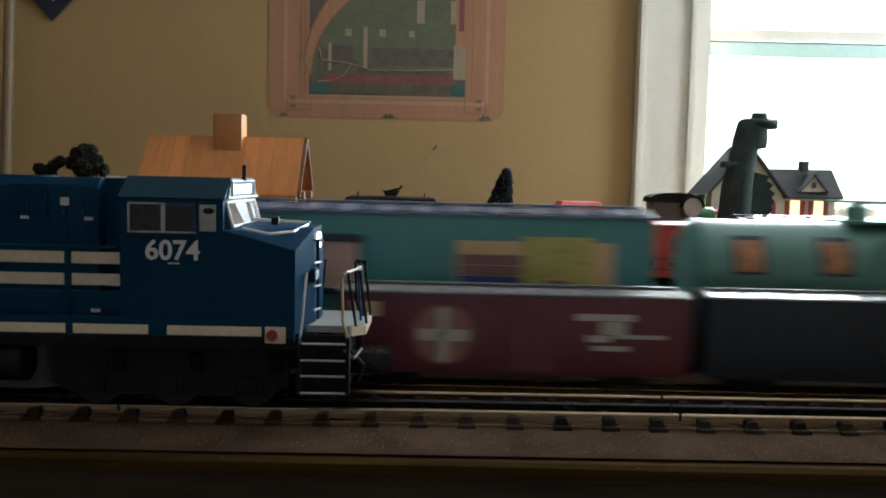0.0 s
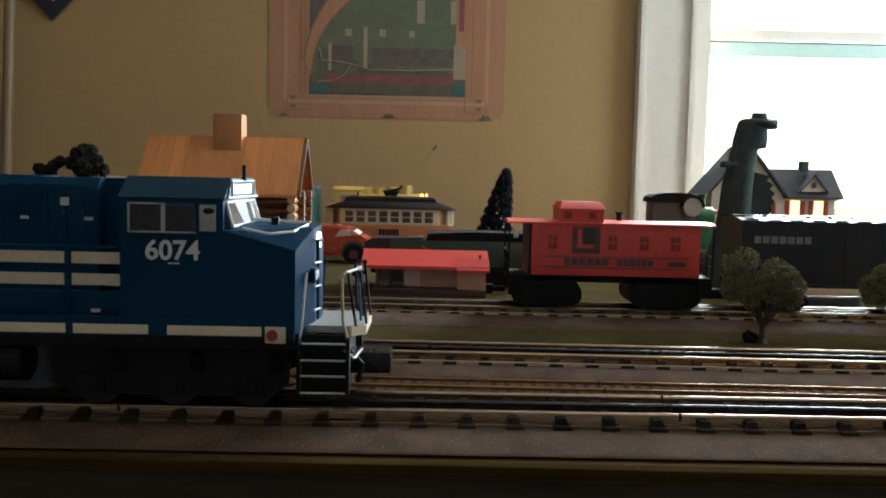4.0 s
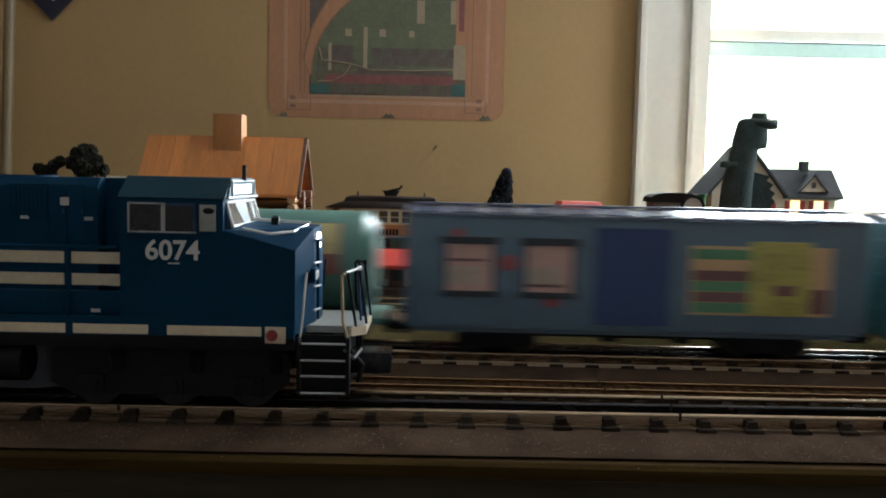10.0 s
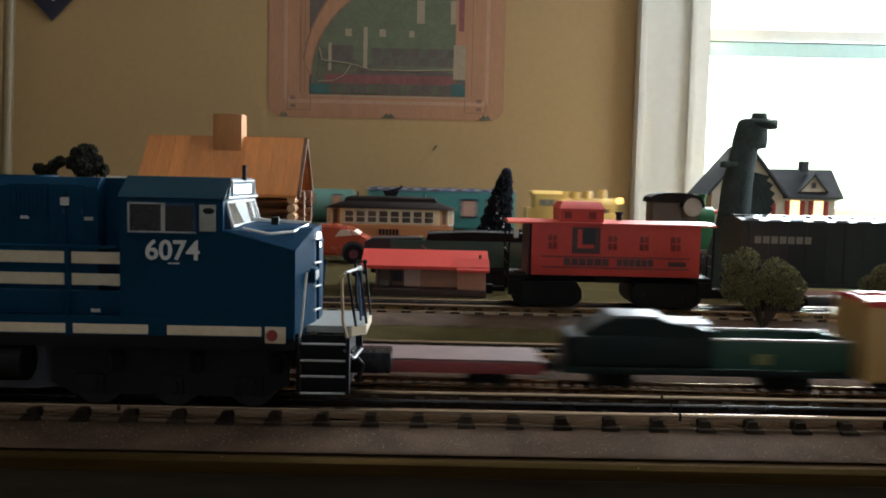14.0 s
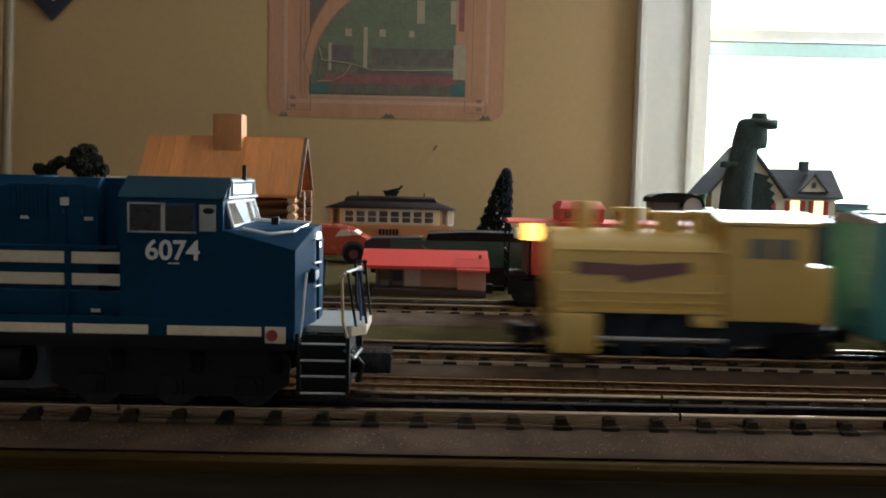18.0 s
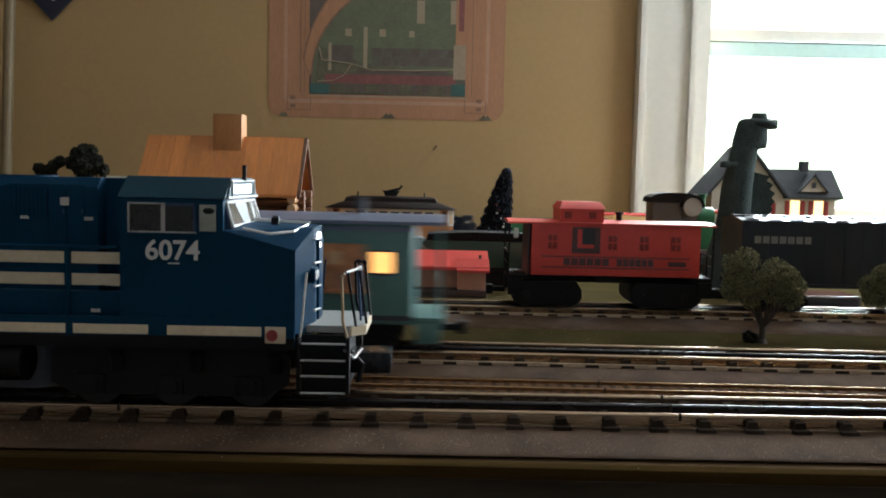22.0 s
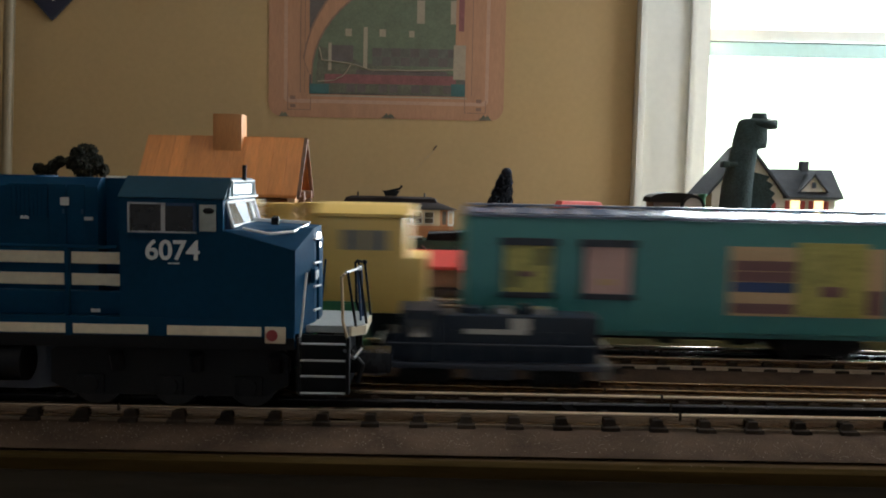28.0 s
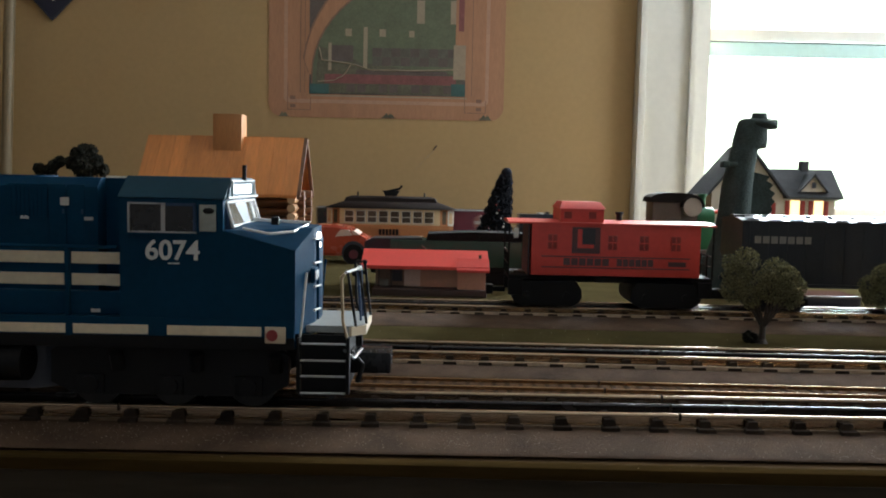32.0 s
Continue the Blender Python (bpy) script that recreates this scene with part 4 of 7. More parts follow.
def pass_caboose():
    L = 0.237
    c = place("caboose", pose(0, 0, 0), "turquoise caboose with lit amber windows and end platforms", "caboose", "passenger train cars")
    bd = part("body", box(0.02, L - 0.018, -0.029, 0.029, 0.0215, 0.0755, 0.001), M["caboose_teal"], c)
    part("roof", prism(nb(), roof_prof(0.029, 0.0755, 0.0035, 0.003), 0.0, L), M["teal_roof"], c)
    part("floor_plate", box(0.0, L, -0.028, 0.028, 0.017, 0.0215, 0.0008), M["caboose_teal"], c)
    for x in (0.003, L - 0.003):
        p = nb()
        for y in (-0.026, -0.009, 0.009, 0.026):
            cy(p, (x, y, 0.021), (x, y, 0.042 if abs(y) < 0.02 else 0.0755), 0.0009, 6)
        for z in (0.032, 0.042):
            cy(p, (x, -0.026, z), (x, 0.026, z), 0.0009, 6)
        part("end_railing", p, M["caboose_teal"], c)
    for s in (-1, 1):
        for x in (0.002, L - 0.016):
            part("step", box(x, x + 0.014, s * 0.0265 - 0.002, s * 0.0265 + 0.002, 0.006, 0.018, 0.0006), M["caboose_teal"], c)
    for xa in (0.0325, 0.193):
        for s in (-1, 1):
            f = part("window", box(xa, xa + 0.0155, min(s * 0.029, s * 0.0302), max(s * 0.029, s * 0.0302), 0.046, 0.0605), M["slate"], bd)
            part("pane", box(xa + 0.0013, xa + 0.0142, min(s * 0.029, s * 0.0306), max(s * 0.029, s * 0.0306), 0.0475, 0.0595), M["lit"], f, "warm lit pane")
    for xa, w in ((0.0985, 0.0062), (0.1125, 0.0115)):
        panel("small_window", bd, "lit_dim", xa, xa + w, 0.046, 0.0575, 0.029, "dim lit pane")
    frame_panel(c, 0.0625, 0.0875, 0.0365, 0.064, 0.029, "slate", "print_brown", "dark framed print", "framed_print")
    panel("print_patch", c, "print_orange", 0.0655, 0.0815, 0.041, 0.053, 0.0299)
    panel("hood", c, "slate", 0.0615, 0.0885, 0.0625, 0.0655, 0.029, "", 0.002)
    # doorway recess beside the small windows, battery box, tank and brake gear under the floor
    panel("door_recess", bd, "slate", 0.1065, 0.1105, 0.0225, 0.0685, 0.029, "dark door joint")
    part("battery_box", box(0.098, 0.12, -0.024, 0.024, 0.006, 0.0165, 0.001), M["door_blue"], c, "blue battery box")
    part("air_tank", cy(nb(), (0.1, 0.02, 0.009), (0.118, 0.02, 0.009), 0.004, 12), M["slate"], c)
    part("valve", sph(nb(), (0.142, -0.02, 0.0085), (0.004, 0.004, 0.0055), 10, 8), M["tan"], c, "tan valve under the floor")
    panel("skirt", bd, "slate", 0.02, L - 0.018, 0.0195, 0.0225, 0.0285, "dark lower edge")
    frame_panel(c, 0.145, 0.191, 0.0365, 0.064, 0.029, "print_orange", "print_brown", "orange-brown poster", "framed_print")
    panel("print_patch", c, "door_blue", 0.148, 0.163, 0.05, 0.0615, 0.0299, "faded blue patch")
    panel("print_patch", c, "print_orange", 0.164, 0.187, 0.047, 0.0625, 0.0299)
    panel("print_patch", c, "print_orange", 0.147, 0.172, 0.0385, 0.046, 0.0299)
    panel("print_patch", c, "tan", 0.17, 0.1765, 0.052, 0.0595, 0.0305)
    panel("belt_rail", bd, "teal_roof", 0.02, L - 0.018, 0.0715, 0.074, 0.029)
    part("stove_pipe", cy(nb(), (0.185, 0, 0.078), (0.185, 0, 0.09), 0.003, 10), M["slate"], c)
    underside(c, L, inset=0.2)
    return c


M["caboose_teal"] = paint("weathered_turquoise_plastic", (0.07, 0.18, 0.175), 0.38, 0.12, 40.0, 0.03)
M["lit_dim"] = glow("dim_lit_window", (0.9, 0.5, 0.18), 0.45)

# leading end of every car behind the locomotive's front, metres
pass_cars = [(pass_loco(), 0.0, 0.172)]
for car, off in ((picture_car("picture_boxcar", "turquoise boxcar with printed picture panels", "teal", "teal_roof", False), 577),
                 (tank_car(), 1447),
                 (picture_car("picture_boxcar", "slate blue boxcar with a royal blue door and printed panels", "sky_blue", "teal_roof", True), 2262),
                 (picture_car("picture_boxcar", "turquoise boxcar with printed picture panels", "teal", "teal_roof", False), 3125),
                 (aquarium_car(), 3997), (figure_gondola(), 4855), (pass_caboose(), 5530)):
    pass_cars.append((car, off * MM, {4855: 0.208, 5530: 0.237, 1447: 0.252}.get(off, 0.265)))

# ---------------------------------------------------------------- freight train, small gauge
HM = 0.2893e-3


def diesel(name, label, L, H, mt, group):
    c = place(name, pose(0, 0, 0), label, "locomotive", group)
    part("underframe", box(0.004, L - 0.004, -0.017, 0.017, 0.0105, 0.0135, 0.0006), M["slate"], c)
    k = L / 0.182
    cab0, cab1 = 0.022 * k, 0.05 * k
    hood = part("hood", box(cab1, L - 0.009 * k, -0.0125, 0.0125, 0.0135, H - 0.004, 0.0015), M[mt], c)
    part("short_hood", box(0.008, cab0, -0.0125, 0.0125, 0.0135, H - 0.014, 0.0015), M[mt], c)
    cab = part("cab", box(cab0, cab1, -0.0165, 0.0165, 0.0135, H - 0.002, 0.0015), M[mt], c)
    part("cab_roof", prism(nb(), roof_prof(0.0165, H - 0.002, 0.0015, 0.0006, 0.0006), cab0 - 0.001, cab1 + 0.001), M[mt], c)
    panel("cab_window", cab, "quarter_dark", cab0 + 0.004, cab0 + 0.012, H - 0.013, H - 0.006, 0.0165), panel("cab_window", cab, "quarter_dark", cab1 - 0.012, cab1 - 0.004, H - 0.013, H - 0.006, 0.0165)
    for i, x in enumerate((0.075, 0.1, 0.13)):
        f = cy(nb(), (x * k, 0, H - 0.004), (x * k, 0, H - 0.001), 0.0065, 18)
        part("roof_fan", f, M["steel" if i else mt], c)
    part("exhaust", box(0.113 * k, 0.121 * k, -0.004, 0.004, H - 0.004, H + 0.001, 0.0005), M[mt], c)
    for i in range(7):
        x = cab1 + 0.008 + i * (L - 0.02 * k - cab1 - 0.02) / 6
        panel("hood_door", hood, mt, x, x + 0.009 * k, 0.02, H - 0.012, 0.0125, "", 0.0005)
    panel("letter_bar", c, "white_dim", cab1 + 0.02 * k, cab1 + 0.068 * k, 0.0285, 0.031, 0.0131), panel("letter_bar", c, "white_dim", cab1 + 0.055 * k, cab1 + 0.07 * k, 0.031, 0.037, 0.0131)
    panel("number_bar", cab, "white_dim", cab0 + 0.005, cab1 - 0.006, 0.027, 0.032, 0.0165)
    for s in (-1, 1):
        r = nb()
        cy(r, (0.006, s * 0.0165, 0.0235), (L - 0.006, s * 0.0165, 0.0235), 0.0005, 6)
        for i in range(8):
            x = 0.006 + (L - 0.012) * i / 7
            cy(r, (x, s * 0.0165, 0.0135), (x, s * 0.0165, 0.0235), 0.0005, 6)
        part("handrail", r, M["slate"], c)
    for x in (0.003, L - 0.003):
        p = box(x - 0.003, x + 0.003, -0.0155, 0.0155, 0.006, 0.0138, 0.0006)
        part("pilot", p, M["hop_grey" if x > 0.05 else "slate"], c)
        part("end_rail", cy(nb(), (x, -0.0155, 0.0235), (x, 0.0155, 0.0235), 0.0006, 6), M["white"], c)
    part("headlight", cy(nb(), (cab0 - 0.002, 0, H - 0.006), (cab0 + 0.001, 0, H - 0.006), 0.0018, 10), M["plain_lens"], c)
    part("fuel_tank", box(L * 0.4, L * 0.6, -0.013, 0.013, 0.004, 0.0105, 0.001), M["slate"], c)
    for x in (L * 0.22, L * 0.78):
        truck(c, x, 0.0068, 0.0058, 0.0155, 0.0105)
    coupler(c, 0.001, -1, 0.6, 0.0085), coupler(c, L - 0.001, 1, 0.6, 0.0085)
    return c


M["plain_lens"] = paint("unlit_lens", (0.3, 0.3, 0.3), 0.1, 0.1, 60.0, 0.0)
M["quarter_dark"] = paint("dark_cab_glass", (0.06, 0.065, 0.07), 0.12, 0.2, 60.0, 0.0)
M["white_dim"] = paint("dull_white_print", (0.45, 0.43, 0.4), 0.5, 0.15, 80.0, 0.02)
FG = "freight train cars"


def maroon_boxcar():
    c = boxcar("maroon_boxcar", "maroon boxcar with a pale round cross emblem", 0.18, 0.036, 0.0095, 0.0495, "maroon", "hop_roof", 0.004, True, 0, (0.086, 0.112, "maroon"), 14, FG)
    for s in (-1, 1):
        y = s * 0.018
        e = part("emblem", cy(nb(), (0.054, y, 0.0285), (0.054, y + s * 0.0005, 0.0285), 0.0155, 28), M["print_maroon"], c, "round cross emblem")
        for q in ((0.0515, 0.0565, 0.0145, 0.0425), (0.041, 0.067, 0.0255, 0.0315)):
            part("cross_bar", box(q[0], q[1], min(y, y + s * 0.0009), max(y, y + s * 0.0009), q[2], q[3]), M["white_dim"], e)
    for q in ((0.122, 0.152, 0.0375, 0.041), (0.135, 0.148, 0.0305, 0.037), (0.128, 0.14, 0.0265, 0.03), (0.142, 0.168, 0.0285, 0.0305), (0.131, 0.15, 0.022, 0.0245)):
        panel("letter_bar", c, "white_dim", *q, 0.018)
    panel("corner_plate", c, "tan", 0.007, 0.021, 0.0375, 0.045, 0.018)
    underside(c, 0.18, True, 0.17)
    return c


M["hop_roof"] = paint("dusty_roof", (0.12, 0.12, 0.135), 0.5, 0.15, 60.0, 0.03)


def black_boxcar():
    c = boxcar("black_boxcar", "black boxcar with a ribbed roof and dull red lettering bars", 0.18, 0.036, 0.0095, 0.05, "coal", "hop_roof", 0.0035, True, 12, None, 9, FG)
    panel("letter_bar", c, "maroon", 0.137, 0.163, 0.034, 0.0375, 0.0186), panel("letter_bar", c, "maroon", 0.137, 0.165, 0.039, 0.0415, 0.0186)
    underside(c, 0.18, True, 0.15)
    return c


def covered_hopper():
    L = 0.178
    c = place("covered_hopper", pose(0, 0, 0), "dark warm grey covered hopper car with a pale tan roof", "hopper car", FG)
    hw = 0.0185
    bm = nb()
    prism(bm, [(0.0, 0.045), (0.003, 0.0505), (L - 0.003, 0.0505), (L, 0.045), (L - 0.0125, 0.012), (L - 0.02, 0.0085), (0.02, 0.0085), (0.0125, 0.012)], -hw, hw, "y")
    bd = part("body", bm, M["hopper_body"], c)
    part("roof", prism(nb(), roof_prof(hw, 0.0495, 0.0028, 0.0006, 0.0006), 0.001, L - 0.001), M["hop_light"], c, "pale roof with hatches")
    part("side_sill", box(0.0, L, -hw - 0.0008, hw + 0.0008, 0.0435, 0.0465, 0.0004), M["hop_light"], bd)
    part("running_board", box(0.004, L - 0.004, -0.004, 0.004, 0.0527, 0.0536), M["hop_light"], c)
    for i in range(6):
        x = 0.016 + i * 0.0285
        part("hatch", box(x, x + 0.016, 0.0055, 0.0125, 0.0515, 0.053, 0.0006), M["hop_light"], c), part("hatch", box(x, x + 0.016, -0.0125, -0.0055, 0.0515, 0.053, 0.0006), M["hop_light"], c)
    for i in range(11):
        x = 0.022 + i * 0.0134
        panel("rib", bd, "hopper_body", x - 0.0005, x + 0.0005, 0.012, 0.0435, hw, "", 0.0009)
    panel("letter_bar", c, "hop_light", 0.118, 0.15, 0.032, 0.0345, hw + 0.0009)
    for i in range(3):
        x = 0.055 + i * 0.034
        part("chute", prism(nb(), [(x - 0.012, 0.0095), (x + 0.012, 0.0095), (x + 0.005, 0.004), (x - 0.005, 0.004)], -0.01, 0.01, "y"), M["hopper_body"], c)
    for x in (0.0005, L - 0.0145):
        part("end_platform", box(x, x + 0.014, -0.016, 0.016, 0.0105, 0.0125, 0.0005), M["hopper_body"], c)
        for s in (-1, 1):
            part("end_post", cy(nb(), (x + 0.002 if x < 0.1 else x + 0.012, s * 0.015, 0.012), (x + 0.003 if x < 0.1 else x + 0.011, s * 0.015, 0.045), 0.0007, 6), M["hop_light"], c)
    underside(c, L, True, 0.13)
    return c


M["hop_light"] = paint("pale_tan_plastic", (0.36, 0.28, 0.21), 0.5, 0.1, 60.0, 0.03)


def flat_car():
    L = 0.177
    c = place("flat_car", pose(0, 0, 0), "empty red flat car with a dusty grey-pink deck", "flat car", FG)
    part("frame", box(0, L, -0.018, 0.018, 0.0085, 0.0145, 0.0008), M["maroon_red"], c)
    dk = part("deck", box(0.0005, L - 0.0005, -0.0175, 0.0175, 0.0145, 0.0152), M["deck"], c, "worn dusty deck")
    for i in range(30):
        x = 0.002 + i * (L - 0.004) / 30
        part("plank", box(x, x + 0.0052, -0.0178, 0.0178, 0.0152, 0.0158), M["deck"], dk)
    for i in range(10):
        panel("stake_pocket", c, "maroon_red", 0.008 + i * 0.0175, 0.0105 + i * 0.0175, 0.009, 0.0135, 0.018, "", 0.0011)
    part("brake_wheel", cy(nb(), (0.006, 0.008, 0.0215), (0.0072, 0.008, 0.0215), 0.0042, 16), M["red"], c)
    part("brake_staff", cy(nb(), (0.0066, 0.008, 0.0145), (0.0066, 0.008, 0.0215), 0.0007, 6), M["red"], c)
    underside(c, L, True, 0.16)
    return c


M["maroon_red"] = paint("dusty_red_plastic", (0.26, 0.05, 0.055), 0.45, 0.12, 60.0, 0.03)
M["work_dark"] = paint("blackish_green_plastic", (0.007, 0.015, 0.015), 0.5, 0.15, 50.0, 0.04, spec=0.2)
M["deck"] = paint("worn_deck", (0.2, 0.135, 0.13), 0.6, 0.25, 80.0, 0.05, spec=0.2)


def work_car():
    L = 0.15
    c = place("work_car", pose(0, 0, 0), "dark green work car with a cabin and an open bin", "work car", FG)
    part("frame", box(0, L, -0.0165, 0.0165, 0.0095, 0.0135, 0.0008), M["work_dark"], c)
    part("lower_body", box(0.003, 0.08, -0.017, 0.017, 0.0135, 0.0295, 0.003), M["work_dark"], c)
    cab = nb()
    prism(cab, [(0.01, 0.0295), (0.083, 0.0295), (0.079, 0.0325), (0.058, 0.0365), (0.052, 0.0385), (0.027, 0.0385), (0.018, 0.0345)], -0.0145, 0.0145, "y")
    part("cabin", cab, M["work_dark"], c, "rounded cabin")
    part("cabin_roof", box(0.027, 0.053, -0.0135, 0.0135, 0.0385, 0.0398, 0.0006), M["hop_roof"], c), part("hood_cover", box(0.052, 0.078, -0.012, 0.012, 0.0352, 0.0362, 0.0004), M["hop_roof"], c)
    hw, t = 0.017, 0.001
    for s in (-1, 1):
        sd = part("bin_side", box(0.079, L - 0.001, min(s * hw, s * (hw - t)), max(s * hw, s * (hw - t)), 0.0135, 0.0285, 0.0002), M["dark_green"], c, "dark green open bin side")
        part("rim", box(0.079, L - 0.001, min(s * (hw + 0.0005), s * (hw - t * 1.5)), max(s * (hw + 0.0005), s * (hw - t * 1.5)), 0.0285, 0.0297, 0.0002), M["white_dim"], sd, "pale bin rim")
    for x in (0.0805, L - 0.003):
        part("bin_end", box(x, x + 0.0012, -hw + t, hw - t, 0.0135, 0.0292), M["dark_green"], c)
    panel("emblem", c, "olive_print", 0.1, 0.108, 0.0165, 0.022, hw)
    underside(c, L, True, 0.19)
    return c


def mustard_boxcar():
    c = boxcar("mustard_boxcar", "mustard yellow boxcar with a red roof and dark emblem", 0.182, 0.0365, 0.0095, 0.0498, "box_yellow", "red", 0.0036, True, 0, (0.082, 0.104, "box_yellow"), 14, FG)
    panel("eave", c, "red", 0.0, 0.182, 0.0478, 0.0502, 0.0183)
    for s in (-1, 1):
        y = s * 0.0183
        rnd = random.Random(8)
        for k in range(40):
            x, z = 0.024 + 0.032 * rnd.random(), 0.0135 + 0.0235 * rnd.random()
            if abs(x - 0.04) + abs(z - 0.0255) * 1.1 > 0.0185:
                continue
            w, h, a = rnd.uniform(0.003, 0.0065), rnd.uniform(0.0016, 0.0034), rnd.uniform(-0.6, 0.9)
            pts = [(x - w, z), (x - w * 0.4, z + h), (x + w * 0.5, z + h * 0.6 + a * 0.002), (x + w, z + a * 0.004), (x + w * 0.2, z - h)]
            part("bird_emblem", prism(nb(), pts, min(y, y + s * (0.0003 + 0.00001 * k)), max(y, y + s * (0.0003 + 0.00001 * k)), "y"), M[("slate", "door_blue", "slate", "dark_green", "ink")[k % 5]], c, "feather patch of a dark bird emblem")
    panel("letter_bar", c, "brown", 0.053, 0.078, 0.0375, 0.04, 0.0183)
    panel("letter_bar", c, "brown", 0.113, 0.166, 0.034, 0.042, 0.0183), panel("letter_bar", c, "brown", 0.113, 0.164, 0.0245, 0.0305, 0.0183)
    panel("letter_bar", c, "brown", 0.135, 0.142, 0.0135, 0.0152, 0.0183)
    underside(c, 0.182, True, 0.15)
    return c


def green_gondola():
    c = gondola("gondola_car", "green open gondola car", 0.162, 0.036, 0.0095, 0.0385, "gond_green", True, FG)
    panel("letter_bar", c, "hop_grey", 0.022, 0.042, 0.0265, 0.03, 0.0188)
    underside(c, 0.162, True, 0.17)
    return c


freight_cars = [(diesel("diesel_locomotive", "black road diesel locomotive with pale lettering bars", 0.182, 0.051, "coal", FG), 0.011, 0.182)]
for car, off, ln in ((maroon_boxcar(), 699, 0.18), (black_boxcar(), 1356, 0.18), (covered_hopper(), 2030, 0.178), (flat_car(), 2664, 0.177), (work_car(), 3307, 0.15),
                     (mustard_boxcar(), 3845, 0.182), (green_gondola(), 4494, 0.162), (diesel("diesel_locomotive", "midnight blue diesel locomotive at the train's tail", 0.124, 0.042, "loco_blue", FG), 5074, 0.124)):
    freight_cars.append((car, off * HM, ln))

# ---------------------------------------------------------------- blue diesel standing on the outer track


def lettering(text, size, material, m, parent, name="number", bold=0.0, depth=0.0003, spacing=1.0):
    cu = bpy.data.curves.new(name, "FONT")
    cu.body, cu.size, cu.offset, cu.extrude, cu.space_character = text, size, bold, depth, spacing
    tmp = bpy.data.objects.new(name, cu)
    scene.collection.objects.link(tmp)
    me = bpy.data.meshes.new_from_object(tmp.evaluated_get(bpy.context.evaluated_depsgraph_get()))
    bpy.data.objects.remove(tmp)
    me.materials.clear(), me.materials.append(material)
    ob = new(name, me)
    ob.parent, ob.matrix_basis = parent, m
    return ob


def rod(name, parent, material, *pts, r=0.0007, label=""):
    bm = nb()
    for a, b in zip(pts, pts[1:]):
        cy(bm, a, b, r, 8)
    for p in pts[1:-1]:
        sph(bm, p, (r, r, r), 8, 6)
    return part(name, bm, M[material], parent, label)


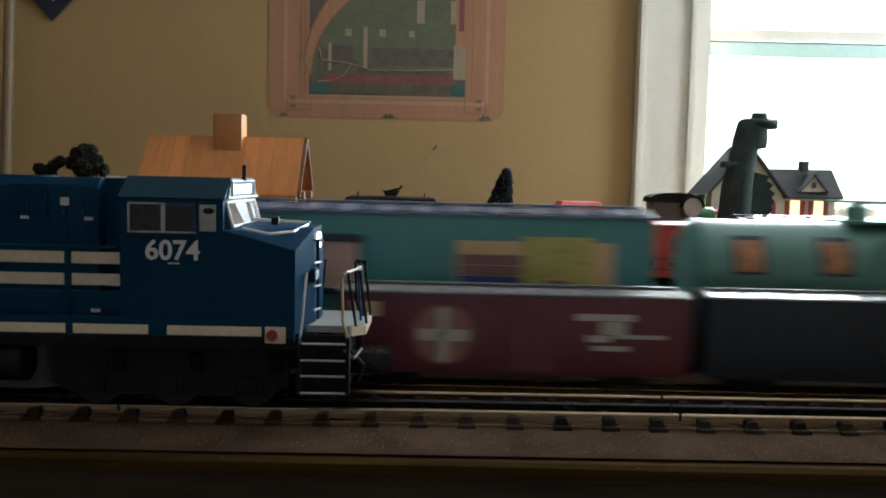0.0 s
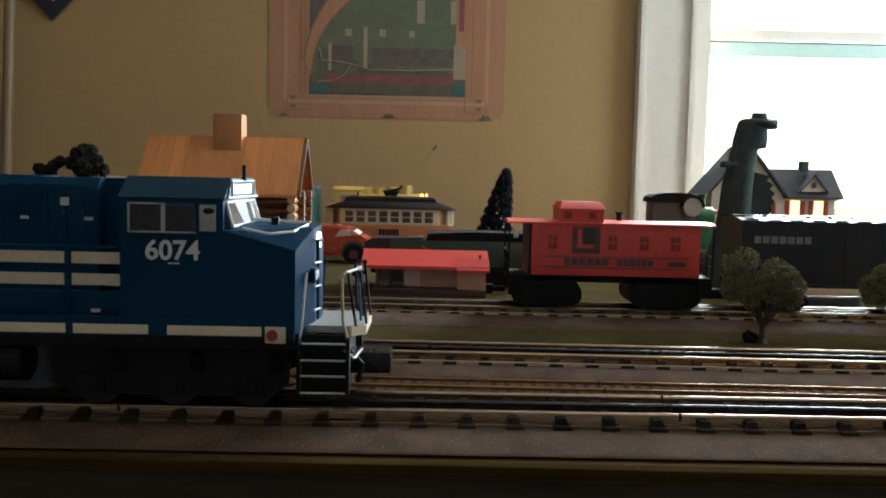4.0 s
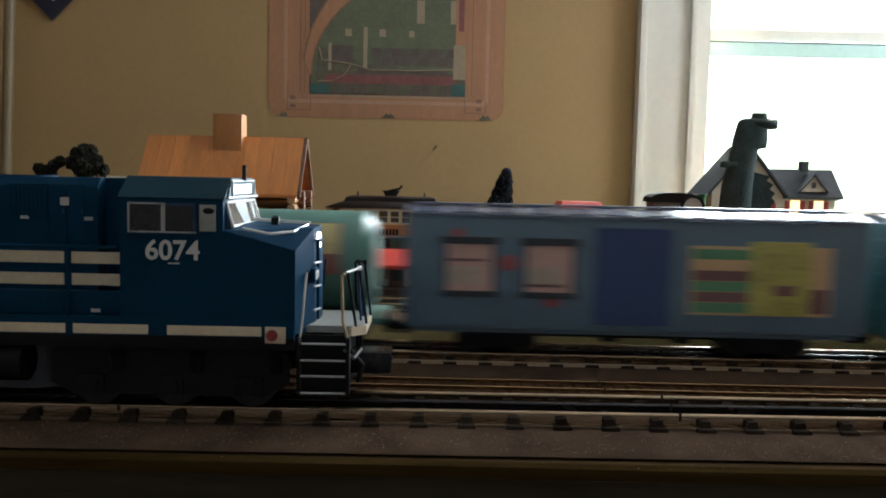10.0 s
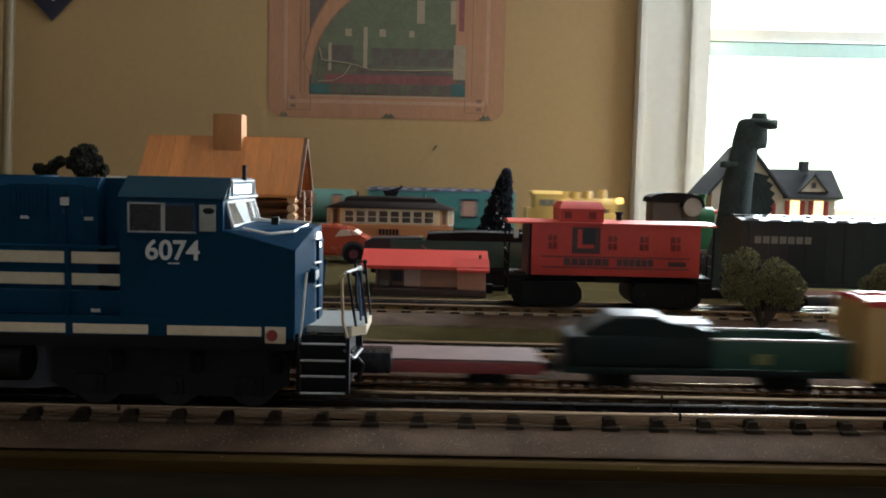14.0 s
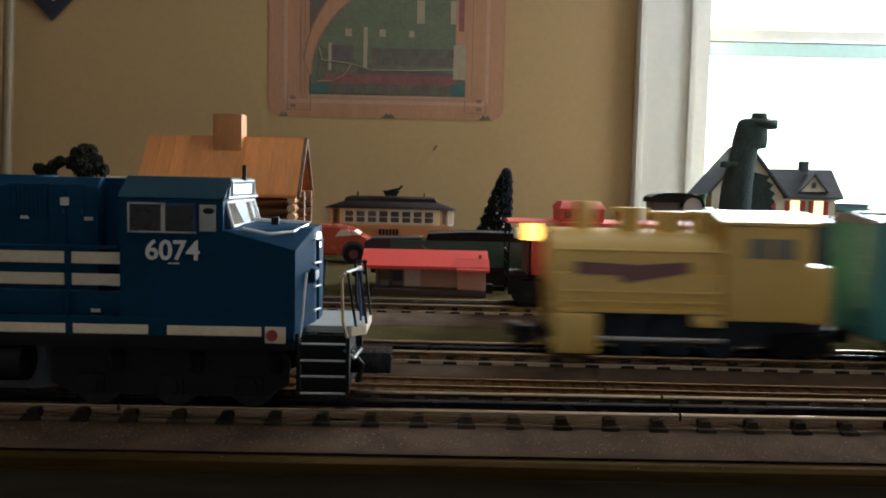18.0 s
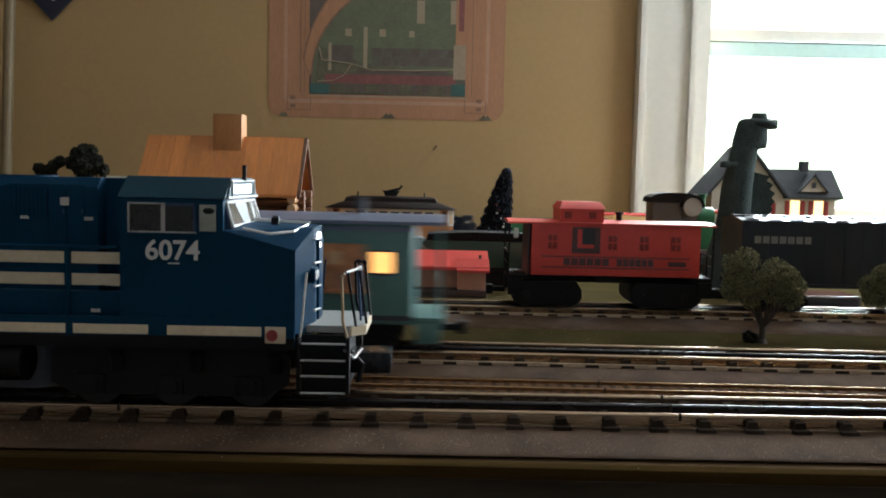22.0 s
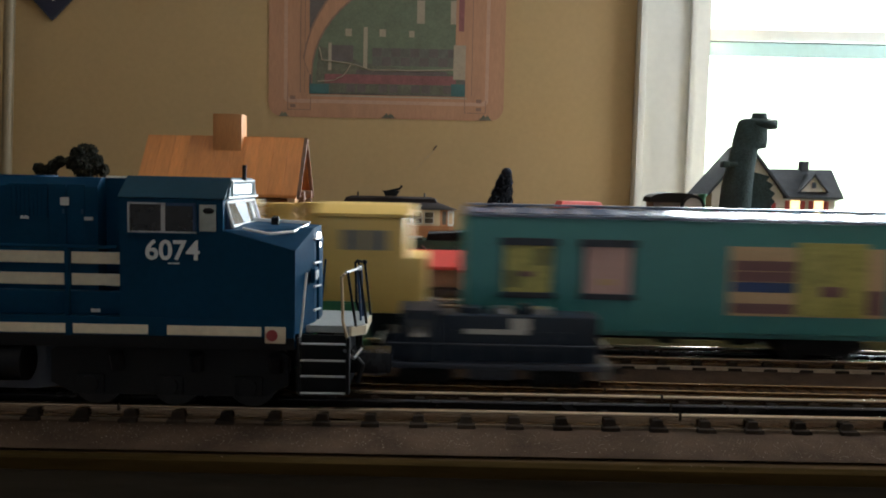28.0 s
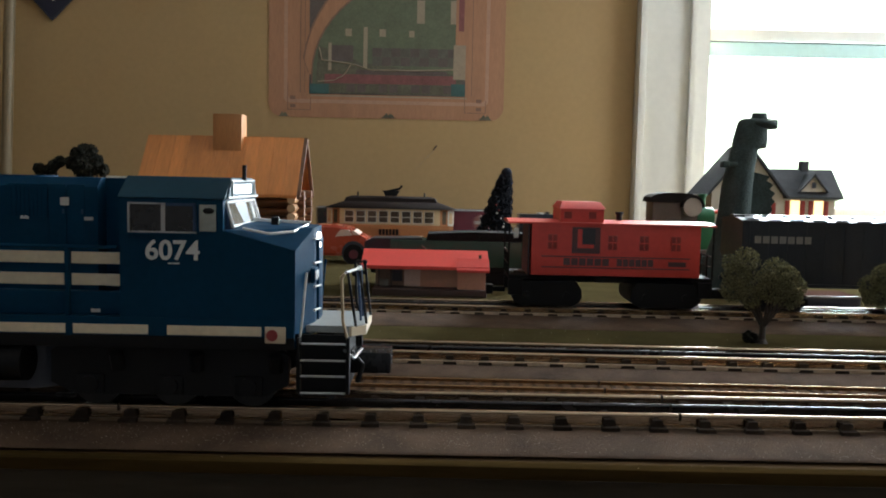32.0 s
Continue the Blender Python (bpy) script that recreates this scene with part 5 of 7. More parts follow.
def blue_diesel():
    c = place("blue_diesel_locomotive", Matrix.Translation((0, 0, 0.001)) @ NEAR.spot(0.0), "deep blue diesel locomotive with white stripes, standing on the outer track", "locomotive")
    hw = 0.0325
    # frame and walkway
    part("frame", box(-0.36, -0.06, -hw + 0.002, hw - 0.002, 0.0275, 0.0315, 0.0006), M["navy"], c)
    for s in (-1, 1):
        for xa, xb in ((-0.30, -0.19), (-0.186, -0.1585), (-0.1552, -0.1238), (-0.1158, -0.0762)):
            part("sill_stripe", box(xa, xb, min(s * (hw - 0.0015), s * (hw + 0.0004)), max(s * (hw - 0.0015), s * (hw + 0.0004)), 0.0333, 0.0373), M["stripe"], c, "cream sill stripe")
        part("side_sill", box(-0.36, -0.0625, min(s * (hw - 0.004), s * hw), max(s * (hw - 0.004), s * hw), 0.0326, 0.0405, 0.0004), M["navy"], c)
        part("sill_skirt", box(-0.36, -0.0625, min(s * (hw - 0.004), s * (hw - 0.0012)), max(s * (hw - 0.004), s * (hw - 0.0012)), 0.0272, 0.0326, 0.0003), M["black"], c, "black skirt under the sill")
    # long hood
    h = prism(nb(), [(-0.0235, 0.0315), (-0.0235, 0.0945), (-0.0195, 0.0985), (0.0195, 0.0985), (0.0235, 0.0945), (0.0235, 0.0315)], -0.36, -0.148)
    hood = part("long_hood", h, M["navy"], c)
    part("hood_recess", box(-0.149, -0.134, -0.014, 0.014, 0.0315, 0.0985), M["navy"], hood)
    for s in (-1, 1):
        y = s * 0.0235
        for k in range(2):
            for xa, xb in ((-0.36, -0.196), (-0.1905, -0.1625), (-0.1592, -0.1362)):
                za = 0.0525 if k == 0 else 0.0618
                part("hood_stripe", box(xa, xb, min(y, y + s * 0.0006), max(y, y + s * 0.0006), za, za + 0.005), M["stripe"], hood, "white hood stripe")
        # louvred grilles, access doors with latches
        for xa in (-0.186, -0.232, -0.278):
            g = part("grille", box(xa, xa + 0.017, min(y, y + s * 0.0007), max(y, y + s * 0.0007), 0.0805, 0.0955), M["navy"], hood)
            for i in range(9):
                x = xa + 0.0012 + i * 0.0018
                part("louvre", box(x, x + 0.0009, min(y, y + s * 0.001), max(y, y + s * 0.001), 0.0815, 0.0945, 0.0001), M["navy"], g)
        for xa in (-0.1685, -0.1605, -0.2155, -0.2075, -0.262, -0.254):
            d = part("hood_door", box(xa, xa + 0.0072, min(y, y + s * 0.0006), max(y, y + s * 0.0006), 0.07, 0.0955, 0.0002), M["navy"], hood)
            part("latch", box(xa + 0.0058, xa + 0.0066, min(y, y + s * 0.0012), max(y, y + s * 0.0012), 0.083, 0.085), M["navy_dark"], d)
        for xa, za, w, q in ((-0.1635, 0.0865, 0.0036, 0.0034), (-0.1805, 0.0805, 0.0036, 0.0014), (-0.1535, 0.0803, 0.0036, 0.0014)):
            part("label_plate", box(xa, xa + w, min(y, y + s * 0.0009), max(y, y + s * 0.0009), za, za + q), M["plate"], hood, "small pale label plate")
        part("label_plate", box(-0.1475, -0.1438, min(s * hw, s * (hw + 0.0006)), max(s * hw, s * (hw + 0.0006)), 0.0423, 0.0437), M["plate"], c)
        # walkway box, handrail and its posts
        part("walkway_box", box(-0.36, -0.1345, min(s * 0.024, s * (hw - 0.003)), max(s * 0.024, s * (hw - 0.003)), 0.0405, 0.0505, 0.0006), M["navy"], c)
        rod("handrail", c, "navy", (-0.36, s * (hw - 0.001), 0.0695), (-0.137, s * (hw - 0.001), 0.0695), r=0.0008)
        for x in (-0.1578, -0.1885, -0.225, -0.26, -0.3):
            part("handrail_post", box(x - 0.001, x + 0.001, s * (hw - 0.001) - 0.0008, s * (hw - 0.001) + 0.0008, 0.032, 0.0697, 0.0003), M["navy"], c)
    part("roof_plate", box(-0.1485, -0.1375, -0.012, 0.012, 0.0985, 0.0994), M["white"], c, "white roof plate")
    for x in (-0.19, -0.24, -0.29):
        part("roof_fan", cy(nb(), (x, 0, 0.098), (x, 0, 0.099), 0.014, 24), M["navy"], hood)
    # cab
    side = [(-0.1355, 0.0405), (-0.1355, 0.0905), (-0.0925, 0.0905), (-0.0925, 0.0775), (-0.0622, 0.0697), (-0.0622, 0.0405)]
    cab = part("cab", prism(nb(), side, -hw, hw, "y"), M["navy"], c, "blue cab and nose sides")
    prof = [(-hw, 0.0905), (-hw * 0.62, 0.0993), (hw * 0.62, 0.0993), (hw, 0.0905)]
    part("cab_roof", prism(nb(), [(y * 1.015, z + 0.0004) for y, z in prof], -0.1362, -0.0918), M["navy_roof"], c, "blue-grey cab roof")
    nb_ = part("number_board", hull([(x, s * y, z) for s in (-1, 1) for x, y, z in ((-0.1, 0.0315, 0.0907), (-0.0912, 0.0305, 0.0907), (-0.1, 0.0215, 0.0995), (-0.0912, 0.0215, 0.0988))]), M["navy_roof"], c, "blue number board housing")
    rim = nb()
    for q in ((-0.0295, 0.0295, 0.0907, 0.0917), (-0.0215, 0.0215, 0.098, 0.0988), (-0.0225, -0.0215, 0.0917, 0.0988), (0.0215, 0.0225, 0.0917, 0.0988)):
        bx(rim, -0.0914, -0.0906, *q, 0.0002)
    part("rim", rim, M["silver"], nb_, "silver rim")
    for ya, yb in ((-0.0175, 0.0125),):
        part("number_panel", box(-0.0912, -0.0905, ya, yb, 0.0929, 0.0967, 0.0002), M["headlight"], nb_, "white lit number panel")
    # windscreen: two panes in a pale frame
    part("screen_base", hull([(x - sweep_back, y, z) for y, sweep_back in ((-0.0285, 0.0018), (0.0, 0.0), (0.0285, 0.0018)) for x, z in ((-0.0935, 0.077), (-0.0885, 0.0775), (-0.0885, 0.0795), (-0.0915, 0.0905), (-0.0935, 0.0905))]), M["navy_dark"], c)
    for y0, y1, pane in ((-0.0278, 0.0122, "screen"), (0.0136, 0.0278, "coupler")):
        fr = nb()
        da, db = 0.064 * abs(y0), 0.064 * abs(y1)
        a0, a1 = (-0.0876 - da, y0, 0.0792), (-0.0906 - da, y0 * 0.97, 0.0892)
        b0, b1 = (-0.0876 - db, y1, 0.0792), (-0.0906 - db, y1, 0.0892)
        for p, q in ((a0, a1), (a1, b1), (b1, b0), (b0, a0)):
            cy(fr, p, q, 0.0007, 8)
        w = part("windscreen_frame", fr, M["silver"], c, "pale windscreen frame")
        gl = nb()
        vs = [gl.verts.new(p) for p in (a0, a1, b1, b0)] + [gl.verts.new((p[0] - 0.0006, p[1], p[2])) for p in (a0, a1, b1, b0)]
        for f in ((0, 1, 2, 3), (7, 6, 5, 4), (0, 4, 5, 1), (1, 5, 6, 2), (2, 6, 7, 3), (3, 7, 4, 0)):
            gl.faces.new([vs[i] for i in f])
        part("windscreen", gl, M[pane], w, "dim windscreen pane" if pane == "screen" else "black windscreen pane", smooth=0)
    # side windows
    for s in (-1, 1):
        y = s * hw
        wf = nb()
        za, zb = 0.0763, 0.0888
        for q in ((-0.1318, -0.1311, za, zb), (-0.1312, -0.117, zb - 0.0007, zb), (-0.1312, -0.1035, za, za + 0.0006), (-0.118, -0.1163, za, zb)):
            bx(wf, q[0], q[1], min(y, y + s * 0.001), max(y, y + s * 0.001), q[2], q[3])
        f = part("side_window", wf, M["frame_grey"], c, "grey-framed sliding cab window")
        part("pane", box(-0.131, -0.104, min(y, y + s * 0.0004), max(y, y + s * 0.0004), za + 0.0005, zb - 0.0005), M["dark_glass"], f)
        part("fixed_edge", box(-0.116, -0.1035, min(y, y + s * 0.0009), max(y, y + s * 0.0009), zb - 0.0012, zb), M["navy_dark"], f), part("fixed_edge", box(-0.1047, -0.1035, min(y, y + s * 0.0009), max(y, y + s * 0.0009), za + 0.001, zb - 0.0012), M["navy_dark"], f)
        q = part("quarter_window", box(-0.1022, -0.0952, min(y, y + s * 0.0007), max(y, y + s * 0.0007), 0.0771, 0.0884, 0.0003), M["quarter"], c, "grey quarter window with a mirror")
        part("mirror", sph(nb(), (-0.0982, y + s * 0.001, 0.0858), (0.0024, 0.0006, 0.0013), 12, 6), M["black"], q)
        part("window_sill", box(-0.1325, -0.103, min(y, y + s * 0.0013), max(y, y + s * 0.0013), 0.0753, 0.0762), M["navy"], cab)
        if s < 0:
            lettering("6074", 0.0115, M["number"], Matrix.Translation((-0.1249, y - 0.0004, 0.0652)) @ Matrix.Rotation(radians(90), 4, "X"), c, bold=0.0002, spacing=1.0)
        part("builder_plate", box(-0.1152, -0.1105, min(y, y + s * 0.0005), max(y, y + s * 0.0005), 0.0632, 0.0638), M["plate"], cab)
        mk = part("marker_box", box(-0.0746, -0.0659, min(y, y + s * 0.0012), max(y, y + s * 0.0012), 0.0305, 0.0375, 0.0004), M["stripe"], c, "cream box with a red lens")
        part("lens", cy(nb(), (-0.0715, y, 0.034), (-0.0715, y + s * 0.002, 0.034), 0.0024, 16), M["red_dark"], mk)
    # nose
    nw = hw - 0.0004
    pts = [(x, s * y, z) for s in (-1, 1) for x, y, z in ((-0.0922, nw, 0.0777), (-0.0922, 0.013, 0.0797), (-0.0623, nw, 0.0405), (-0.0623, nw, 0.0699), (-0.0573, 0.013, 0.0785), (-0.0565, 0.013, 0.0315), (-0.0623, nw, 0.0345), (-0.0922, nw, 0.0345))]
    no = part("nose", hull(pts), M["navy"], c, smooth=0)
    rod("nose_rail", c, "silver", (-0.0848, -0.0295, 0.0785), (-0.0735, -0.0305, 0.0766), (-0.0648, -0.022, 0.0772), (-0.0612, -0.0045, 0.0795), r=0.0006)
    part("nose_post", hull([(-0.0755 + dx, -0.006 + dy, z) for dx in (-0.0016, 0.0016) for dy in (-0.0016, 0.0016) for z in (0.0786, 0.0822)] + [(-0.0755 + dx, -0.006, 0.0832) for dx in (-0.001, 0.001)]), M["black"], no, "small dark post")
    part("nose_rim", hull([(x, y, z) for x, y, z in ((-0.0895, 0.0095, 0.0798), (-0.0895, 0.0125, 0.0798), (-0.0625, 0.0095, 0.079), (-0.0625, 0.0125, 0.079), (-0.0895, 0.0095, 0.0812), (-0.0895, 0.0125, 0.0812), (-0.0625, 0.0095, 0.0801), (-0.0625, 0.0125, 0.0801))]), M["plate"], no, "pale rim along the nose top")
    for y, z in ((-0.0035, 0.0748), (-0.0035, 0.0705)):
        part("headlight", sph(nb(), (-0.0562, y, z), (0.0011, 0.0013, 0.0016), 12, 8), M["headlight"], c, "bright white headlight")
    for z in (0.0735, 0.063, 0.0525, 0.042):
        rod("grab_iron", no, "silver", (-0.0584, -0.0135, z), (-0.0566, -0.0135, z), (-0.0548, -0.0075, z), r=0.0005)
    part("number_sign", box(-0.0575, -0.0557, -0.0195, -0.0085, 0.0548, 0.061, 0.0003), M["navy"], no)
    for i in range(4):
        part("digit_bar", box(-0.0558, -0.0553, -0.0188 + i * 0.0026, -0.017 + i * 0.0026, 0.0562, 0.0598), M["number"], no)
    part("nose_door", box(-0.0572, -0.0557, -0.0055, 0.0075, 0.034, 0.0735, 0.0004), M["navy"], no)
    # front deck, railings, steps
    dk = hull([(x, s * y, z) for s in (-1, 1) for x, y in ((-0.0625, 0.0215), (-0.0395, 0.0215), (-0.034, 0.0165)) for z in (0.0335, 0.0365)])
    part("front_deck", dk, M["deck_white"], c, "grey-blue front deck")
    part("deck_lip", hull([(x, s * y, z) for s in (-1, 1) for x, y in ((-0.0402, 0.0222), (-0.0392, 0.0222), (-0.0345, 0.0172), (-0.0333, 0.0168)) for z in (0.0322, 0.0362)]), M["stripe"], c, "pale deck lip")
    for s in (-1, 1):
        y = s * 0.0315
        near = s < 0
        rod("deck_handrail", c, "silver" if near else "navy", (-0.0575, y, 0.0605), (-0.0578, y, 0.058), (-0.0595, y, 0.037), (-0.0605, y, 0.0315), r=0.0005, label="silver handrail" if near else "blue handrail")
        rod("deck_handrail", c, "rail_cream" if near else "black", (-0.0415, y, 0.0605), (-0.0428, y, 0.059), (-0.042, y, 0.04), (-0.0395, y, 0.031), r=0.00065, label="cream painted handrail" if near else "black handrail")
        rod("front_rail", c, "black", (-0.0368, s * 0.0145, 0.0612), (-0.0335, s * 0.012, 0.036), r=0.0006)
        rod("rail_bar", c, "silver" if near else "black", (-0.0415, s * 0.027, 0.0605), (-0.0368, s * 0.0145, 0.0612), r=0.0006, label="pale rail bar" if near else "black rail bar")
        rod("front_rail", c, "navy_dark", (-0.038, s * 0.0085, 0.0605), (-0.0365, s * 0.006, 0.036), r=0.0006)
        rod("front_rail", c, "black", (-0.0408, s * 0.026, 0.0606), (-0.0375, s * 0.02, 0.036), r=0.0006)
        part("rail_cap", sph(nb(), (-0.0368, s * 0.0145, 0.0612), (0.0012, 0.0012, 0.0012), 8, 6), M["silver" if near else "black"], c)
        part("step_side", box(-0.0612, -0.0598, y - 0.003, y + 0.002, 0.0092, 0.0335, 0.0004), M["black"], c)
        part("step_side", box(-0.0402, -0.0388, y - 0.003, y + 0.002, 0.0092, 0.0335, 0.0004), M["black"], c)
        part("step_back", box(-0.06, -0.04, y - s * 0.0045 - 0.0006, y - s * 0.0045 + 0.0006, 0.0085, 0.0335), M["black"], c)
        for z in (0.0305, 0.0234, 0.0166, 0.0094):
            tr = part("step_tread", box(-0.06, -0.0405, y - 0.0035, y + 0.0022, z - 0.0006, z), M["black"], c)
            part("tread_edge", box(-0.0595, -0.0408, y + s * 0.0022 - 0.0004, y + s * 0.0022 + 0.0004, z - 0.0005, z + 0.0006), M["silver"], tr)
    part("pilot", hull([(-0.048, s * 0.026, z) for s in (-1, 1) for z in (0.005, 0.031)] + [(-0.041, s * 0.018, z) for s in (-1, 1) for z in (0.007, 0.031)]), M["black"], c)
    part("coupler_shank", box(-0.045, -0.031, -0.0045, 0.0045, 0.0145, 0.0205, 0.0008), M["black"], c)
    part("coupler_head", box(-0.0445, -0.0225, -0.0085, 0.0085, 0.0125, 0.0225, 0.0014), M["coupler"], c, "glossy black knuckle coupler")
    rod("uncoupling_lever", c, "steel", (-0.0415, -0.028, 0.027), (-0.0385, -0.018, 0.0215), (-0.036, -0.006, 0.0235), r=0.0007)
    rod("air_hose", c, "black", (-0.041, -0.014, 0.0245), (-0.035, -0.014, 0.018), (-0.037, -0.014, 0.01), r=0.0012)
    # antenna and horns
    part("antenna", cy(nb(), (-0.0908, 0.0, 0.0985), (-0.0908, 0.0, 0.1055), 0.001, 8), M["black"], c)
    # trucks and fuel tank
    for x0 in (-0.168, -0.345):
        t = nb()
        for s in (-1, 1):
            prism(t, [(x0, 0.0245), (x0 + 0.004, 0.0265), (x0 + 0.097, 0.0265), (x0 + 0.102, 0.0235), (x0 + 0.102, 0.0105), (x0 + 0.092, 0.0055), (x0 + 0.01, 0.0055), (x0, 0.0105)], s * 0.0235 - 0.0018, s * 0.0235 + 0.0018, "y")
            for i in range(3):
                x = x0 + 0.017 + i * 0.034
                bx(t, x - 0.006, x + 0.006, s * 0.0255 - 0.0015, s * 0.0255 + 0.0015, 0.006, 0.0145, 0.0008)
                cy(t, (x, s * 0.026, 0.01), (x, s * 0.0285, 0.01), 0.004, 12)
                cy(t, (x + 0.012, s * 0.0255, 0.017), (x + 0.012, s * 0.028, 0.024), 0.003, 10)
        tr = part("truck", t, M["black"], c, "black six-wheel truck")
        for i in range(3):
            x = x0 + 0.017 + i * 0.034
            w = cy(nb(), (x, -0.0168, 0.0102), (x, 0.0168, 0.0102), 0.0025, 8)
            cy(w, (x, -0.0175, 0.0102), (x, -0.0135, 0.0102), 0.0112, 24), cy(w, (x, 0.0135, 0.0102), (x, 0.0175, 0.0102), 0.0112, 24)
            part("wheel_set", w, M["wheel"], tr)
    tank = cy(cy(nb(), (-0.183, 0.0, 0.005), (-0.183, 0.0, 0.0275), 0.0158, 28), (-0.23, 0.0, 0.005), (-0.23, 0.0, 0.0275), 0.0158, 28)
    part("fuel_tank", bx(tank, -0.23, -0.183, -0.0158, 0.0158, 0.005, 0.0275), M["slate"], c, "slate grey fuel tank with rounded ends")
    # black cylinders added to stand for the fuel tank's shaded part
    for s in (-1, 1):
        part("air_tank", cy(nb(), (-0.24, s * 0.0235, 0.019), (-0.1785, s * 0.0235, 0.019), 0.0085, 20), M["black"], c, "added black cylinder for the tank's shaded part")
    coupler(c, -0.36, -1)
    return c


M["rail_cream"] = paint("tan_painted_wire", (0.36, 0.27, 0.16), 0.45, 0.1, 80.0, 0.02)
M["stripe"] = paint("aged_white_stripe", (0.62, 0.54, 0.4), 0.45, 0.1, 50.0, 0.03)
M["number"] = paint("number_white", (0.58, 0.6, 0.6), 0.45, 0.06, 80.0, 0.02)
M["plate"] = paint("pale_plate", (0.5, 0.52, 0.52), 0.4, 0.1, 90.0, 0.03)
M["silver"] = paint("silver_plastic", (0.6, 0.62, 0.63), 0.3, 0.08, 80.0, 0.03)
M["navy_dark"] = paint("recess_blue_plastic", (0.003, 0.03, 0.085), 0.5, 0.1, 60.0, 0.03)
M["frame_grey"] = paint("grey_frame_plastic", (0.36, 0.36, 0.36), 0.4, 0.1, 80.0, 0.03)
M["dark_glass"] = paint("dark_tinted_glass", (0.012, 0.011, 0.012), 0.08, 0.25, 40.0, 0.0, spec=0.4)
M["quarter"] = paint("smoked_window", (0.28, 0.3, 0.28), 0.2, 0.1, 60.0, 0.0)
# upright noise puts reflected streaks into the windscreen colour
M["screen"] = paint("streak_reflect_glass", (0.075, 0.078, 0.07), 0.12, 1.0, 200.0, 0.0, stretch=(1, 2.2, 0.3), spec=0.3)
M["deck_white"] = paint("deck_grey_blue", (0.28, 0.3, 0.3), 0.55, 0.12, 80.0, 0.05)
M["coupler"] = paint("glossy_black", (0.008, 0.009, 0.012), 0.25, 0.2, 60.0, 0.02, spec=0.25)
blue_diesel()

# ---------------------------------------------------------------- parked cars on the siding
SIDE = 0.0265


def red_caboose():
    c = place("red_caboose", INNER.spot(0.0), "bright red caboose with a cupola and dark lettering bars", "caboose", "parked cars")
    xa, xb = 0.0712, 0.2104
    bd = part("body", box(xa + 0.0008, xb - 0.0004, -SIDE, SIDE, 0.0274, 0.0695, 0.0008), M["red"], c)
    part("roof", prism(nb(), roof_prof(SIDE, 0.0692, 0.002, 0.0015, 0.0014), 0.0528, 0.2222), M["red"], c)
    part("cupola", hull([(x, s * y, z) for s in (-1, 1) for x, y, z in ((0.0955, 0.0235, 0.071), (0.1308, 0.0235, 0.071), (0.0955, 0.024, 0.082), (0.1308, 0.024, 0.082), (0.098, 0.017, 0.0868), (0.1285, 0.017, 0.0868))]), M["red"], c)
    part("cupola_roof", hull([(x, s * y, z) for s in (-1, 1) for x, y, z in ((0.0942, 0.025, 0.082), (0.1322, 0.025, 0.082), (0.0975, 0.017, 0.0875), (0.129, 0.017, 0.0875))]), M["red"], c)
    for x in (0.0985, 0.1185):
        panel("cupola_window", c, "red_dark", x, x + 0.006, 0.074, 0.0795, 0.0238, "", 0.0006)
    for x in (0.0855, 0.1345, 0.1602, 0.1862):
        for s in (-1, 1):
            y = s * SIDE
            w = part("window", box(x, x + 0.0073, min(y, y + s * 0.0008), max(y, y + s * 0.0008), 0.0492, 0.0608, 0.0002), M["red_dark"], bd, "dark window with mullions")
            for q in ((x + 0.0034, x + 0.0039, 0.0495, 0.0605), (x, x + 0.0073, 0.0545, 0.0556)):
                part("mullion", box(q[0], q[1], min(y, y + s * 0.0012), max(y, y + s * 0.0012), q[2], q[3]), M["red"], w)
    for s in (-1, 1):
        y = s * SIDE
        lg = part("logo_square", box(0.105, 0.128, min(y, y + s * 0.0006), max(y, y + s * 0.0006), 0.0458, 0.0672), M["ink"], bd, "dark square logo panel")
        part("logo_corner", box(0.1095, 0.1228, min(y, y + s * 0.0009), max(y, y + s * 0.0009), 0.0502, 0.0655), M["red"], lg)
        part("logo_inner", box(0.1132, 0.1238, min(y, y + s * 0.0012), max(y, y + s * 0.0012), 0.0532, 0.0665), M["slate"], lg)
        for za in (0.0337, 0.0425):
            part("stripe", box(0.0805, 0.2015, min(y, y + s * 0.0004), max(y, y + s * 0.0004), za, za + 0.001), M["ink"], bd)
    for q in ((0.0985, 0.1365), (0.142, 0.1725)):
        for i in range(6):
            w = (q[1] - q[0]) / 6
            panel("letter_bar", c, "ink", q[0] + i * w, q[0] + (i + 0.86) * w, 0.0358, 0.0418, SIDE, "", 0.0004)
    panel("number_bar", c, "ink", 0.184, 0.1985, 0.0362, 0.0402, SIDE, "", 0.0004)
    for xe, s in ((0.054, -1), (0.2212, 1)):
        part("platform", box(min(xe, xe - s * 0.0165), max(xe, xe - s * 0.0165), -0.0245, 0.0245, 0.0235, 0.027, 0.0006), M["black"], c)
        p = nb()
        for y in (-0.0235, -0.009, 0.009, 0.0235):
            cy(p, (xe, y, 0.026), (xe, y, 0.069 if abs(y) > 0.02 else 0.045), 0.0008, 6)
        for z in (0.036, 0.045):
            cy(p, (xe, -0.0235, z), (xe, 0.0235, z), 0.0008, 6)
        part("end_railing", p, M["black"], c)
        part("end_wall", box(min(xe - s * 0.0165, xe - s * 0.0155), max(xe - s * 0.0165, xe - s * 0.0155), -0.0255, 0.0255, 0.027, 0.069), M["slate"], c)
